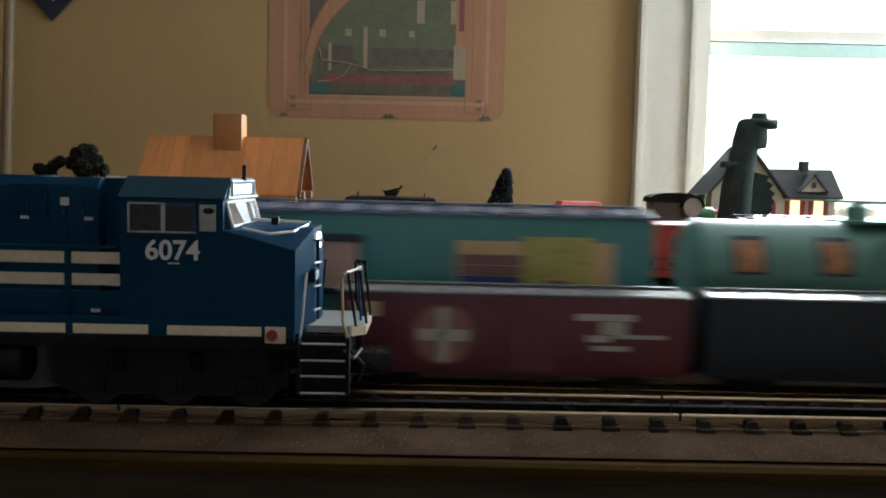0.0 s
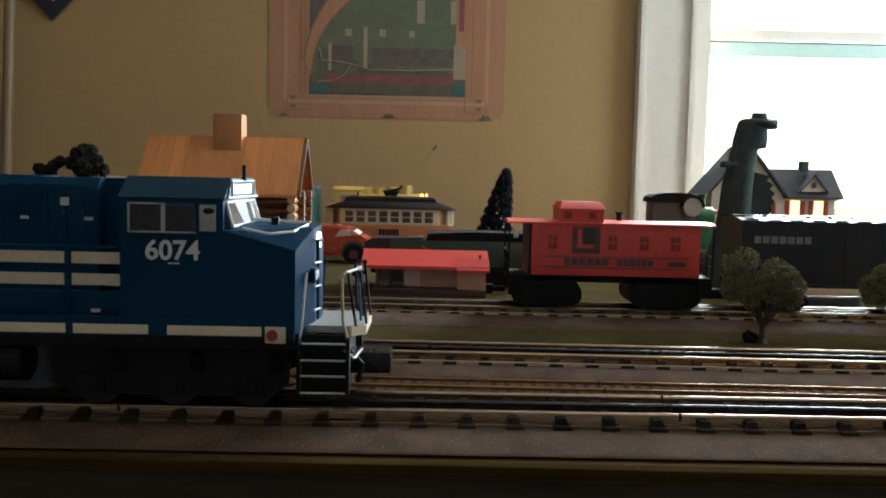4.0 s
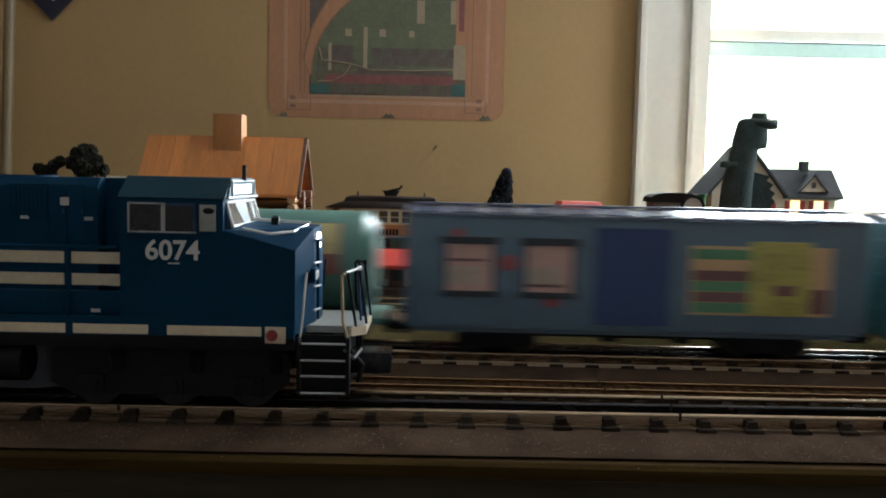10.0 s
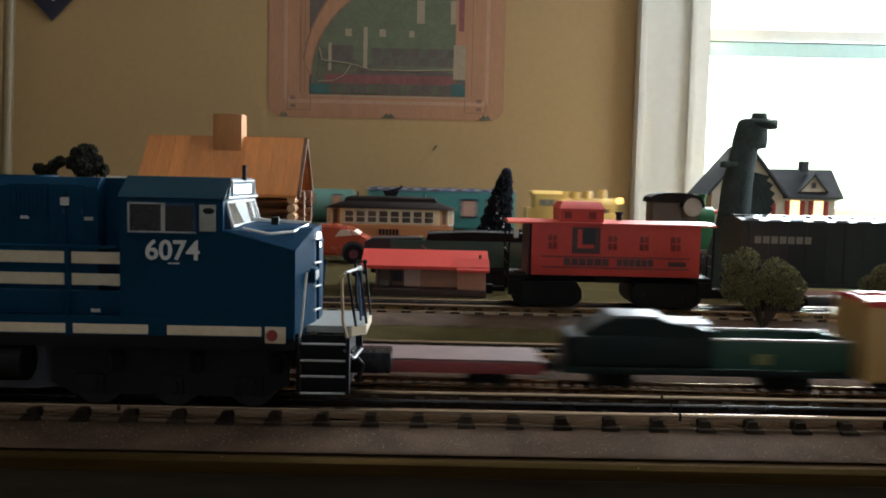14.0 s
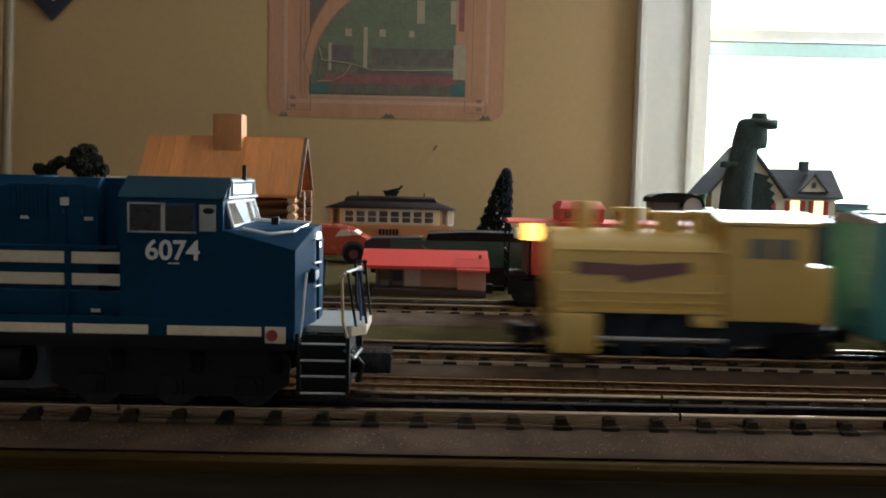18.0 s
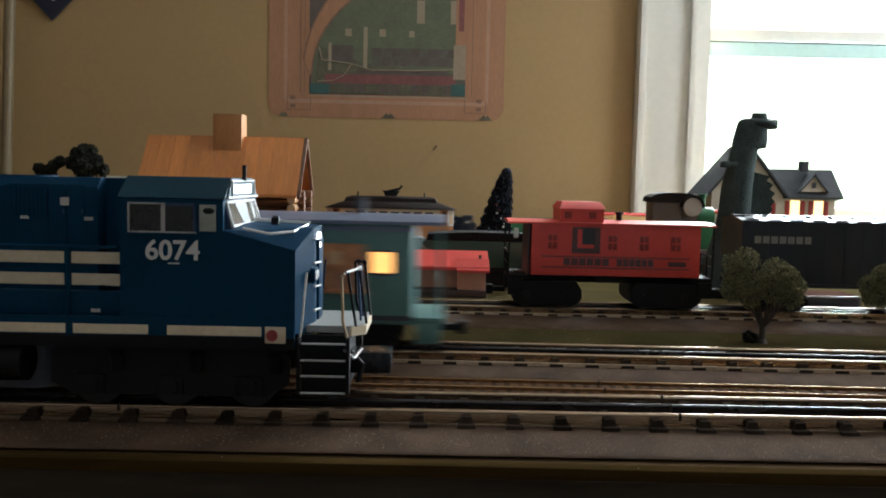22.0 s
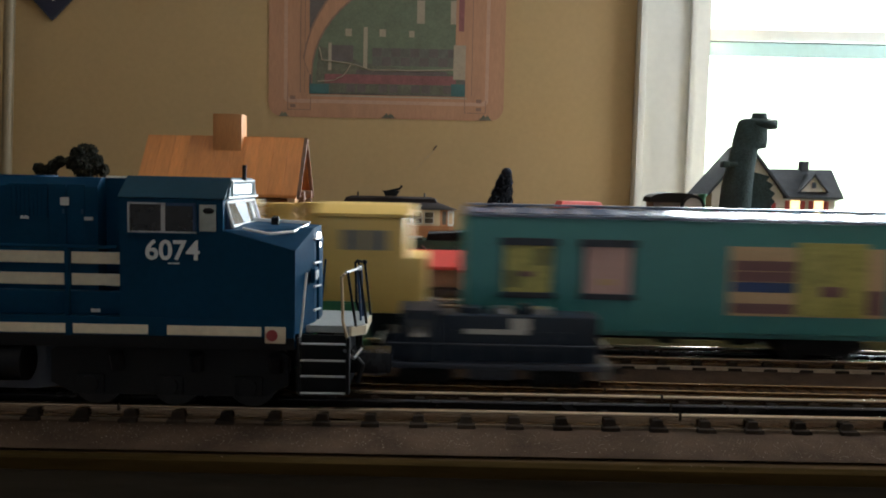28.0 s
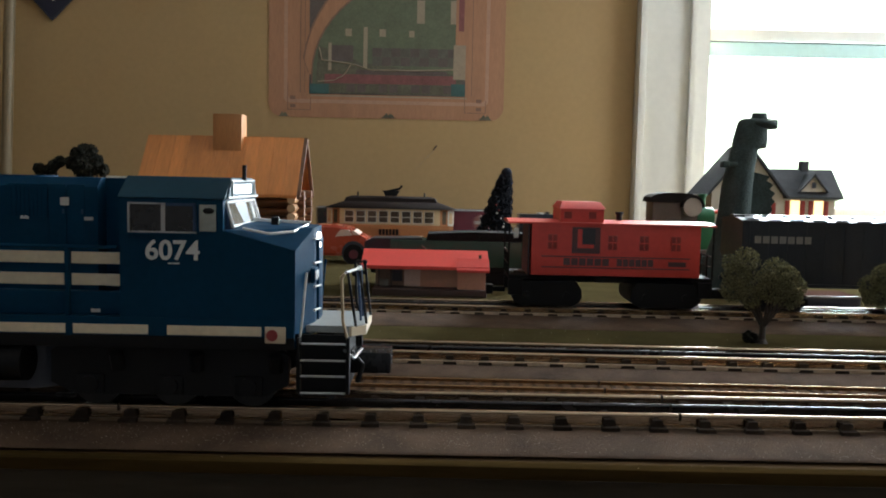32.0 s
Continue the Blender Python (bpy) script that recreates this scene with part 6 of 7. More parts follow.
        for y in (-0.0235, 0.0235):
            part("ladder_step", box(min(xe, xe - s * 0.012), max(xe, xe - s * 0.012), y - 0.0025, y + 0.0025, 0.0105, 0.0235, 0.0008), M["black"], c)
    part("marker_lamp", box(0.0575, 0.0612, -0.0275, -0.0245, 0.0575, 0.0655, 0.0006), M["silver"], c, "pale marker lamp")
    part("stove_pipe", cy(cy(nb(), (0.1472, -0.004, 0.072), (0.1472, -0.004, 0.0775), 0.0024, 10), (0.1472, -0.004, 0.0775), (0.1472, -0.004, 0.0795), 0.0034, 10), M["black"], c)
    part("centre_beam", box(0.06, 0.215, -0.008, 0.008, 0.02, 0.0278), M["black"], c)
    part("battery_box", box(0.125, 0.15, -0.022, 0.022, 0.0215, 0.0278, 0.0008), M["black"], c)
    for x in (0.086, 0.184):
        t = truck(c, x, 0.0125, 0.0102, 0.0275, 0.0225)
        part("truck_cover", hull([(x + d * q, s * 0.0245, z) for d in (-1, 1) for s in (-1, 1) for q, z in ((0.0288, 0.0085), (0.0285, 0.0155), (0.024, 0.0222), (0.0265, 0.0048), (0.0215, 0.0022))]), M["black"], t)
    coupler(c, 0.053, -1), coupler(c, 0.2222, 1)


def big_hopper():
    c = place("black_hopper_car", INNER.spot(0.0), "black covered hopper car with a panelled roof and pale lettering bars", "hopper car", "parked cars")
    xa, xb, hw = 0.2435, 0.4285, 0.0265
    part("body", hull([(x, s * hw, z) for s in (-1, 1) for x, z in ((xa, 0.0748), (xb, 0.0748), (xa, 0.045), (xb, 0.045), (xa + 0.012, 0.0225), (xb - 0.012, 0.0225))]), M["coal"], c)
    rf = part("roof", prism(nb(), roof_prof(hw, 0.0748, 0.0025, 0.0006, 0.0008), xa - 0.001, xb + 0.001), M["coal"], c)
    for i in range(10):
        x = xa + 0.003 + i * 0.0183
        part("roof_panel", hull([(x + d, y, z) for y, z, e in ((-hw * 0.93, 0.0764, 0.0), (-hw * 0.4, 0.0782, 0.0035)) for d in (e, 0.0125 + e) for z in (z, z + 0.0007)]), M["roof_panel"], rf, "glossy raised roof panel")
    part("running_board", box(xa, xb, -0.006, 0.006, 0.0772, 0.0795), M["coal"], rf)
    for i in range(12):
        x = xa + 0.006 + i * 0.0155
        panel("rib", c, "coal", x, x + 0.0012, 0.024, 0.0745, hw, "", 0.0004)
    for i in range(7):
        panel("letter_bar", c, "faded", 0.2535 + i * 0.0068, 0.2588 + i * 0.0068, 0.0573, 0.0632, hw + 0.0004, "", 0.0003)
    panel("side_sill", c, "coal", xa, xb, 0.0215, 0.0245, hw, "", 0.0015)
    for x in (xa + 0.036, xb - 0.036):
        truck(c, x, 0.0125, 0.0088, 0.023, 0.0215)
    coupler(c, xa, -1), coupler(c, xb, 1)


M["faded"] = paint("faded_grey_print", (0.2, 0.19, 0.18), 0.5, 0.15, 80.0, 0.02)
M["roof_panel"] = paint("glossy_grey_roof", (0.3, 0.32, 0.36), 0.12, 0.1, 60.0, 0.02)
red_caboose()
big_hopper()


def tender():
    c = place("green_tender", pose(0, 0.9, 0.0012), "dark green tender with a heaped black coal load", "tender", "parked cars")
    part("body", box(-0.055, 0.093, -0.022, 0.022, 0.022, 0.049, 0.001), M["dark_green"], c)
    part("frame", box(-0.075, 0.095, -0.02, 0.02, 0.014, 0.022, 0.001), M["black"], c)
    part("coal_load", hull([(x, s * 0.021, z) for s in (-1, 1) for x, z in ((-0.018, 0.049), (-0.016, 0.056), (0.03, 0.0585), (0.09, 0.0575), (0.092, 0.049))]), M["coal_lump"], c, "heaped black coal")
    part("front_hood", hull([(x, s * 0.019, z) for s in (-1, 1) for x, z in ((-0.082, 0.022), (-0.082, 0.046), (-0.074, 0.05), (-0.022, 0.051), (-0.018, 0.022))]), M["coal"], c)
    rod("handrail", c, "hop_grey", (-0.022, -0.0235, 0.044), (-0.014, -0.0235, 0.037), (0.03, -0.0235, 0.0365), r=0.0006)
    for i in range(5):
        panel("rivet_strip", c, "dark_green", -0.05 + i * 0.033, -0.049 + i * 0.033, 0.024, 0.048, 0.022, "", 0.0008)
    part("tender_step", box(0.086, 0.098, -0.023, -0.017, 0.004, 0.02, 0.001), M["black"], c)
    truck(c, 0.06, 0.0125, 0.0082, 0.02, 0.02), truck(c, -0.04, 0.0125, 0.0082, 0.02, 0.02)
    coupler(c, 0.095, 1), coupler(c, -0.08, -1)


M["coal_lump"] = paint("coal_lumps", (0.014, 0.013, 0.014), 0.85, 0.5, 80.0, 1.0, spec=0.08)
tender()


def station():
    c = place("station_house", pose(0, 0.82, 0.0012), "small tan station with a bright red sloping roof", "station")
    part("platform", box(-0.0673, 0.0428, -0.014, 0.055, 0.0, 0.0068, 0.001), M["brown_dark"], c, "dark platform base")
    part("wall", box(-0.0375, 0.0418, 0.004, 0.05, 0.0072, 0.027, 0.0004), M["station_tan"], c)
    bay = part("bay", box(0.0145, 0.0418, -0.0065, 0.006, 0.0015, 0.026, 0.0005), M["station_tan"], c)
    for i in range(6):
        part("board", box(0.015 + i * 0.0045, 0.019 + i * 0.0045, -0.0071, -0.0065, 0.0022, 0.0256), M["station_tan"], bay)
    part("white_door", box(-0.0372, -0.0215, 0.0025, 0.0042, 0.0078, 0.0258, 0.0003), M["station_pale"], c)
    for x in (-0.062, -0.05):
        part("post", box(x - 0.001, x + 0.001, 0.002, 0.004, 0.0072, 0.027), M["brown_dark"], c)
    part("porch_wall", box(-0.066, -0.0376, 0.012, 0.05, 0.0072, 0.027), M["porch"], c, "dull brown porch wall")
    part("porch_window", box(-0.0495, -0.0395, 0.0112, 0.012, 0.0115, 0.0225), M["slate"], c)
    part("crate", box(-0.061, -0.053, 0.004, 0.01, 0.0072, 0.0135, 0.0006), M["hop_grey"], c)
    r = nb()
    prism(r, [(-0.008, 0.0262), (-0.008, 0.0285), (0.027, 0.042), (0.062, 0.0285), (0.062, 0.0262), (0.027, 0.0395)], -0.079, 0.0448)
    rf = part("roof", r, M["red"], c, "bright red roof")
    part("roof_edge", box(-0.079, 0.0448, -0.0088, -0.0078, 0.0255, 0.029, 0.0003), M["red"], rf)
    part("bay_roof", hull([(x, y, z) for x in (0.0135, 0.0452) for y, z in ((-0.0118, 0.0238), (-0.0118, 0.0262), (0.004, 0.0318), (0.004, 0.036))]), M["red"], rf, "red roof of the bay")
    part("vent_pipe", cy(nb(), (0.0365, 0.006, 0.032), (0.0365, 0.006, 0.0395), 0.0014, 8), M["brown_dark"], c)


M["brown_dark"] = paint("dark_brown_plastic", (0.05, 0.03, 0.025), 0.6, 0.2, 60.0, 0.05)
M["station_tan"] = paint("station_tan_plastic", (0.44, 0.245, 0.17), 0.6, 0.1, 60.0, 0.05)
M["porch"] = paint("dull_brown_plastic", (0.19, 0.12, 0.085), 0.6, 0.25, 60.0, 0.05)
M["station_pale"] = paint("station_pale_plastic", (0.55, 0.42, 0.36), 0.6, 0.1, 60.0, 0.05)
station()

# ---------------------------------------------------------------- trees


def model_tree(name, m, blobs, trunk, seed, leaf, trunk_mat, label, n, size, group="model trees"):
    """Trunk with limbs and a crown of many small leaf clumps round the given blobs."""
    rnd = random.Random(seed)
    c = place(name, m, label, "tree", group)
    t = nb()
    r0, top = trunk
    cy(t, (0, 0, 0), (r0 * 0.3, 0, top * 0.42), r0 * 1.3, 10, r0)
    cy(t, (0, 0, -0.0005), (0, 0, 0.003), r0 * 2.4, 10, r0 * 1.3)
    for bx_, by_, bz_, br in blobs:
        cy(t, (r0 * 0.3, 0, top * 0.38), (bx_ * 0.75, by_ * 0.75, bz_ - br * 0.25), r0 * 0.6, 8, r0 * 0.22)
        for _ in range(3):
            a = rnd.uniform(0, math.tau)
            cy(t, (bx_ * 0.6, by_ * 0.6, bz_ - br * 0.5), (bx_ + math.cos(a) * br * 0.6, by_ + math.sin(a) * br * 0.6, bz_ + rnd.uniform(-0.3, 0.4) * br), r0 * 0.25, 6, r0 * 0.1)
    part("trunk", t, M[trunk_mat], c)
    verts, faces = [], []
    tot = sum(b[3] ** 2 for b in blobs)
    for bx_, by_, bz_, br in blobs:
        for _ in range(int(n * br * br / tot)):
            d = Vector((rnd.gauss(0, 1), rnd.gauss(0, 1), rnd.gauss(0, 1))).normalized()
            q = Vector((bx_, by_, bz_)) + d * br * (rnd.uniform(0.45, 1.0) ** 0.5) * (1 + 0.18 * noise.noise(d * 2.5 + Vector((seed, 0, 0)))) * Vector((1, 1, 0.9)).length / 1.69
            rot = Euler((rnd.uniform(0, 6.3), rnd.uniform(0, 6.3), rnd.uniform(0, 6.3))).to_matrix()
            s = size * rnd.uniform(0.6, 1.35)
            k = len(verts)
            for p in ((-1, -0.6, 0), (1, -0.6, 0.25), (0.9, 0.7, -0.2), (-0.8, 0.8, 0.2), (0, 0, 0.9)):
                verts.append(tuple(q + rot @ (Vector(p) * s)))
            faces += [(k, k + 1, k + 4), (k + 1, k + 2, k + 4), (k + 2, k + 3, k + 4), (k + 3, k, k + 4), (k + 3, k + 2, k + 1, k)]
    me = bpy.data.meshes.new("crown")
    me.from_pydata(verts, [], faces)
    me.materials.append(M[leaf])
    cr = new("crown", me)
    cr.parent = c
    return c


def leaf_mat(name, a, b, rough=0.9):
    m = paint(name, a, rough, 0.3, 120.0, 0.1)
    n, l = m.node_tree.nodes, m.node_tree.links
    geo, mix = n.new("ShaderNodeNewGeometry"), n.new("ShaderNodeMix")
    mix.data_type = "RGBA"
    mix.inputs["A"].default_value, mix.inputs["B"].default_value = (*a, 1), (*b, 1)
    l.new(geo.outputs["Random Per Island"], mix.inputs["Factor"])
    l.new(mix.outputs["Result"], n["Principled BSDF"].inputs["Base Color"])
    thin, both = n.new("ShaderNodeBsdfTranslucent"), n.new("ShaderNodeMixShader")
    both.inputs[0].default_value = 0.4
    l.new(mix.outputs["Result"], thin.inputs[0])
    l.new(n["Principled BSDF"].outputs[0], both.inputs[1]), l.new(thin.outputs[0], both.inputs[2])
    l.new(both.outputs[0], n["Material Output"].inputs[0])
    return m


M["leaf"] = leaf_mat("olive_foliage", (0.11, 0.11, 0.06), (0.33, 0.31, 0.17))
M["leaf_dark"] = leaf_mat("dark_foliage", (0.012, 0.012, 0.009), (0.032, 0.032, 0.02))
M["bark"] = paint("bark", (0.045, 0.035, 0.03), 0.8, 0.3, 90.0, 0.5)
BLOBS = [(-0.0135, 0.0, 0.0595, 0.0095), (-0.0235, 0.002, 0.0565, 0.007), (-0.019, 0.003, 0.048, 0.0105), (0.0055, -0.006, 0.0515, 0.0108), (0.0135, -0.003, 0.0475, 0.0105), (0.021, 0.0, 0.0405, 0.0095), (-0.02, 0.004, 0.038, 0.0098), (0.021, 0.0, 0.0325, 0.0075), (0.003, -0.006, 0.0405, 0.0105), (-0.008, 0.006, 0.043, 0.0105), (-0.0105, -0.004, 0.0335, 0.0085), (0.0125, 0.004, 0.0335, 0.008)]
model_tree("broadleaf_tree", pose(0.2300, 0.602, 0.0012), BLOBS, (0.0021, 0.029), 3, "leaf", "bark", "olive green model tree with a forked trunk on the grass", 9000, 0.0006)
model_tree("broadleaf_tree", pose(0.3285, 0.602, 0.0012, 0, 0, 130), BLOBS, (0.0021, 0.029), 9, "leaf", "bark", "olive green model tree with a forked trunk on the grass", 9000, 0.0006)
model_tree("small_bush", pose(0.2215, 0.603, 0.0012), [(0, 0, 0.004, 0.0045), (0.004, 0.002, 0.003, 0.0035)], (0.0008, 0.004), 12, "leaf_dark", "bark", "small dark bush beside a tree trunk", 300, 0.0011)
model_tree("back_tree", pose(-0.585, 1.38, 0.0012), [(0.001, 0, 0.143, 0.0135), (0.012, 0, 0.1475, 0.0085), (-0.0115, 0, 0.141, 0.0085), (-0.019, 0, 0.127, 0.0105), (0.019, 0, 0.1305, 0.0105), (0.003, 0, 0.122, 0.02), (0.031, 0, 0.116, 0.009)], (0.005, 0.1), 21, "leaf_dark", "bark", "dark model tree behind the log cabin", 2200, 0.0032)
model_tree("back_tree", pose(-0.64, 1.38, 0.0012), [(0.0165, 0, 0.1285, 0.0075), (0.007, 0, 0.1225, 0.0075), (0.0, 0, 0.1145, 0.008), (-0.0175, 0, 0.1155, 0.0085), (-0.002, 0, 0.098, 0.014)], (0.004, 0.085), 25, "leaf_dark", "bark", "dark model tree behind the log cabin", 1500, 0.003)


M["leaf_navy"] = leaf_mat("blue_black_needles", (0.008, 0.009, 0.016), (0.02, 0.024, 0.038))


def ornament_tree():
    c = place("ornament_tree", pose(0.08, 1.34, 0.0012), "dark conical tree dotted with tiny ornaments", "tree")
    rnd = random.Random(5)
    part("trunk", cy(nb(), (0, 0, 0), (0, 0, 0.05), 0.006, 10), M["bark"], c)
    verts, faces = [], []
    for _ in range(3000):
        u = rnd.random() ** 0.8
        z = 0.022 + 0.1 * u
        lean = 0.0185 * u - 0.002
        r = (0.0215 * (1 - u) ** 0.9 + 0.0095) * (0.82 + 0.18 * abs(math.sin(z * 210)))
        a = rnd.uniform(0, math.tau)
        k = r * rnd.uniform(0.55, 1.0) ** 0.5
        q = Vector((lean + k * math.cos(a), k * math.sin(a), z))
        rot = Euler((rnd.uniform(0, 6.3), rnd.uniform(0, 6.3), rnd.uniform(0, 6.3))).to_matrix()
        i = len(verts)
        for p in ((-1, -0.6, 0), (1, -0.6, 0.25), (0.9, 0.7, -0.2), (-0.8, 0.8, 0.2), (0, 0, 0.9)):
            verts.append(tuple(q + rot @ (Vector(p) * 0.0024)))
        faces += [(i, i + 1, i + 4), (i + 1, i + 2, i + 4), (i + 2, i + 3, i + 4), (i + 3, i, i + 4), (i + 3, i + 2, i + 1, i)]
    me = bpy.data.meshes.new("crown")
    me.from_pydata(verts, [], faces)
    me.materials.append(M["leaf_navy"])
    cr = new("crown", me)
    cr.parent = c
    part("top_ball", sph(nb(), (0.0175, 0, 0.126), (0.0085, 0.0085, 0.008), 12, 8), M["leaf_navy"], c)
    for i in range(14):
        u = (i * 0.618) % 1
        a = radians(-150 + 120 * ((i * 0.37) % 1))
        r = 0.0205 * (1 - u) + 0.011
        part("ornament", sph(nb(), (0.0185 * u - 0.002 + r * math.cos(a), r * math.sin(a), 0.026 + 0.088 * u), (0.0016, 0.0016, 0.0016), 8, 6), M[("white", "gond_blue", "silver", "door_blue", "red_dark")[i % 5]], c)


ornament_tree()

# ---------------------------------------------------------------- log cabin
M["pine"] = paint("pine_wood", (0.55, 0.203, 0.054), 0.5, 0.2, 22.0, 0.12, stretch=(4, 0.5, 0.5), fine=6, each=0.13)
M["log"] = paint("pine_log", (0.4, 0.2, 0.085), 0.55, 0.2, 30.0, 0.12, stretch=(0.6, 4, 4), fine=6, each=0.12)
# shade under the eaves and roof overhang, put into the log colour
M["log_shaded"] = paint("eave_shaded_log", (0.15, 0.07, 0.034), 0.6, 0.2, 30.0, 0.12, stretch=(0.6, 4, 4), fine=6, each=0.12)
M["log_end"] = paint("sawn_log_end", (0.6, 0.43, 0.27), 0.6, 0.2, 90.0, 0.1, each=0.15)
M["chimney_wood"] = paint("chimney_wood", (0.42, 0.18, 0.06), 0.55, 0.15, 25.0, 0.1, stretch=(4, 4, 0.6))


def log_cabin():
    c = place("log_cabin", pose(-0.274, 1.03, 0.0012), "varnished pine toy log cabin with a plank roof and square chimney", "cabin")
    L, D, d = 0.088, 0.1, 0.0105
    for i in range(9):
        z = d * (i + 0.5)
        for y in (0.03, D - 0.014):
            b = cy(nb(), (-L - 0.012, y, z), (L + 0.012, y, z), d * 0.5, 12)
            part("wall_log", b, M["log_shaded"], c)
        if i < 8:
            for x in (-L, L):
                lg = part("wall_log", cy(nb(), (x, 0.002, z + d / 2), (x, D - 0.002, z + d / 2), d * 0.5, 12), M["log"], c)
                part("log_end", cy(nb(), (x, 0.0012, z + d / 2), (x, 0.002, z + d / 2), d * 0.46, 12), M["log_end"], lg, "pale sawn log end")
    part("gable", prism(nb(), [(0.016, 0.0855), (D / 2, 0.148), (D - 0.016, 0.0855)], L - 0.005, L), M["log_shaded"], c)
    part("gable", prism(nb(), [(0.016, 0.0855), (D / 2, 0.148), (D - 0.016, 0.0855)], -L, -L + 0.005), M["chimney_wood"], c)
    # roof planks of both slopes, each a board of its own
    n, X0, X1 = 11, -0.1015, 0.0955
    w = (X1 - X0) / n
    rnd = random.Random(4)
    for i in range(n):
        xa, xb = X0 + i * w + 0.00002, X0 + (i + 1) * w - 0.00002
        for s in (-1, 1):
            k = rnd.uniform(-0.0004, 0.0004)
            e, r, y0 = (-0.004, 0.0855), (D / 2, 0.1575), 0
            prof = [(e[0], e[1] + k), (r[0], r[1] + k), (r[0], r[1] + 0.0042 + k), (e[0], e[1] + 0.0042 + k)]
            if s > 0:
                prof = [(D - y, z) for y, z in prof]
            plank = prism(nb(), prof, xa, xb)
            bmesh.ops.bevel(plank, geom=plank.edges[:], offset=0.0005, segments=2, affect="EDGES")
            part("roof_plank", plank, M["pine"], c)
    # boards added over the plank ends, dark like the gable in shade
    for s in (-1, 1):
        prof = [(-0.004, 0.0848), (D / 2, 0.1568), (D / 2, 0.1612), (-0.004, 0.0892)]
        part("barge_board", prism(nb(), prof if s < 0 else [(D - y, z) for y, z in prof], X1 + 0.0002, X1 + 0.0045), M["log_shaded"], c, "added board, dark as the shaded gable")
    part("chimney", box(-0.0165, 0.0195, 0.036, 0.064, 0.125, 0.1885, 0.0008), M["chimney_wood"], c, "square wooden chimney block")
    part("door", box(-0.02, 0.02, 0.0225, 0.025, 0.004, 0.06, 0.0006), M["chimney_wood"], c)


log_cabin()

# ---------------------------------------------------------------- trolley, toy car, engines behind the siding
M["orange"] = paint("orange_plastic", (0.42, 0.17, 0.064), 0.45, 0.1, 50.0, 0.03)
M["trolley_roof"] = paint("dark_brown_roof", (0.019, 0.014, 0.013), 0.7, 0.15, 50.0, 0.05, spec=0.12)
M["car_red"] = paint("orange_red_toy_paint", (0.38, 0.062, 0.03), 0.25, 0.08, 40.0, 0.02, coat=0.4)


def trolley():
    c = place("trolley", pose(-0.0795, 1.275, -0.0012), "orange and cream toy trolley with a dark clerestory roof", "trolley")
    hw = 0.026
    part("lower_body", box(-0.088, 0.088, -hw, hw, 0.022, 0.047, 0.001), M["orange"], c)
    band = part("window_band", box(-0.074, 0.074, -hw + 0.001, hw - 0.001, 0.047, 0.0705, 0.0005), M["cream"], c, "cream window band")
    for i in range(8):
        x = -0.067 + i * 0.0168
        for s in (-1, 1):
            y = s * (hw - 0.001)
            f = part("window", box(x, x + 0.0145, min(y, y + s * 0.0006), max(y, y + s * 0.0006), 0.0492, 0.068), M["white"], band, "white-framed window")
            for za, zb in ((0.0505, 0.0578), (0.0588, 0.0667)):
                part("pane", box(x + 0.0012, x + 0.0133, min(y, y + s * 0.001), max(y, y + s * 0.001), za, zb), M["trolley_glass"], f)
    for s in (-1, 1):
        v = part("vestibule", hull([(s * 0.074, y * hw, z) for y in (-0.95, 0.95) for z in (0.022, 0.0705)] + [(s * 0.094, y * hw, z) for y in (-0.6, 0.6) for z in (0.022, 0.0705)]), M["orange"], c)
        for k in (-1, 1):
            for xa, xb, za, zb, d, mt, lab in ((0.0775, 0.0832, 0.049, 0.0685, 0.0004, "trolley_glass", ""), (0.0855, 0.0938, 0.0465, 0.0695, 0.0006, "white", "white-framed end window"), (0.0874, 0.092, 0.0495, 0.0665, 0.0009, "tan", "")):
                ya, yb = 0.0247 - (xa - 0.074) * 0.455, 0.0247 - (xb - 0.074) * 0.455
                part("vestibule_window", hull([(s * (x + e * 0.4), k * (y + e), z) for x, y in ((xa, ya), (xb, yb)) for e in (0.0, d) for z in (za, zb)]), M[mt], v, lab)
        part("end_window", box(min(s * 0.0938, s * 0.0948), max(s * 0.0938, s * 0.0948), -0.012, 0.012, 0.049, 0.069), M["white"], v)
    part("roof", hull([(s * x, k * y, z) for s in (-1, 1) for k in (-1, 1) for x, y, z in ((0.099, 0.019, 0.0705), (0.086, 0.0285, 0.0705), (0.086, 0.0275, 0.073), (0.07, 0.019, 0.0805))]), M["trolley_roof"], c)
    cl = part("clerestory", hull([(s * x, k * y, z) for s in (-1, 1) for k in (-1, 1) for x, y, z in ((0.069, 0.015, 0.08), (0.067, 0.014, 0.086), (0.06, 0.009, 0.0885))]), M["trolley_roof"], c)
    part("pole_base", hull([(s * x, k * 0.006, z) for s in (-1, 1) for k in (-1, 1) for x, z in ((0.008, 0.089), (0.013, 0.097))]), M["black"], c)
    rod("trolley_pole", c, "black", (-0.004, 0, 0.096), (0.012, 0, 0.1), (0.016, 0, 0.1045), r=0.0017)
    for x in (-0.05, 0.05):
        part("roof_vent", cy(nb(), (x, 0, 0.088), (x, 0, 0.0945), 0.0012, 8), M["black"], c)
    part("sign", box(-0.018, 0.016, -hw - 0.0012, -hw, 0.0295, 0.0425), M["orange"], c)
    for i in range(6):
        part("letter_bar", box(-0.0155 + i * 0.005, -0.012 + i * 0.005, -hw - 0.0018, -hw - 0.0012, 0.032, 0.0405), M["trolley_roof"], c)
    part("fender", box(-0.08, 0.08, -0.02, 0.02, 0.012, 0.022), M["black"], c)
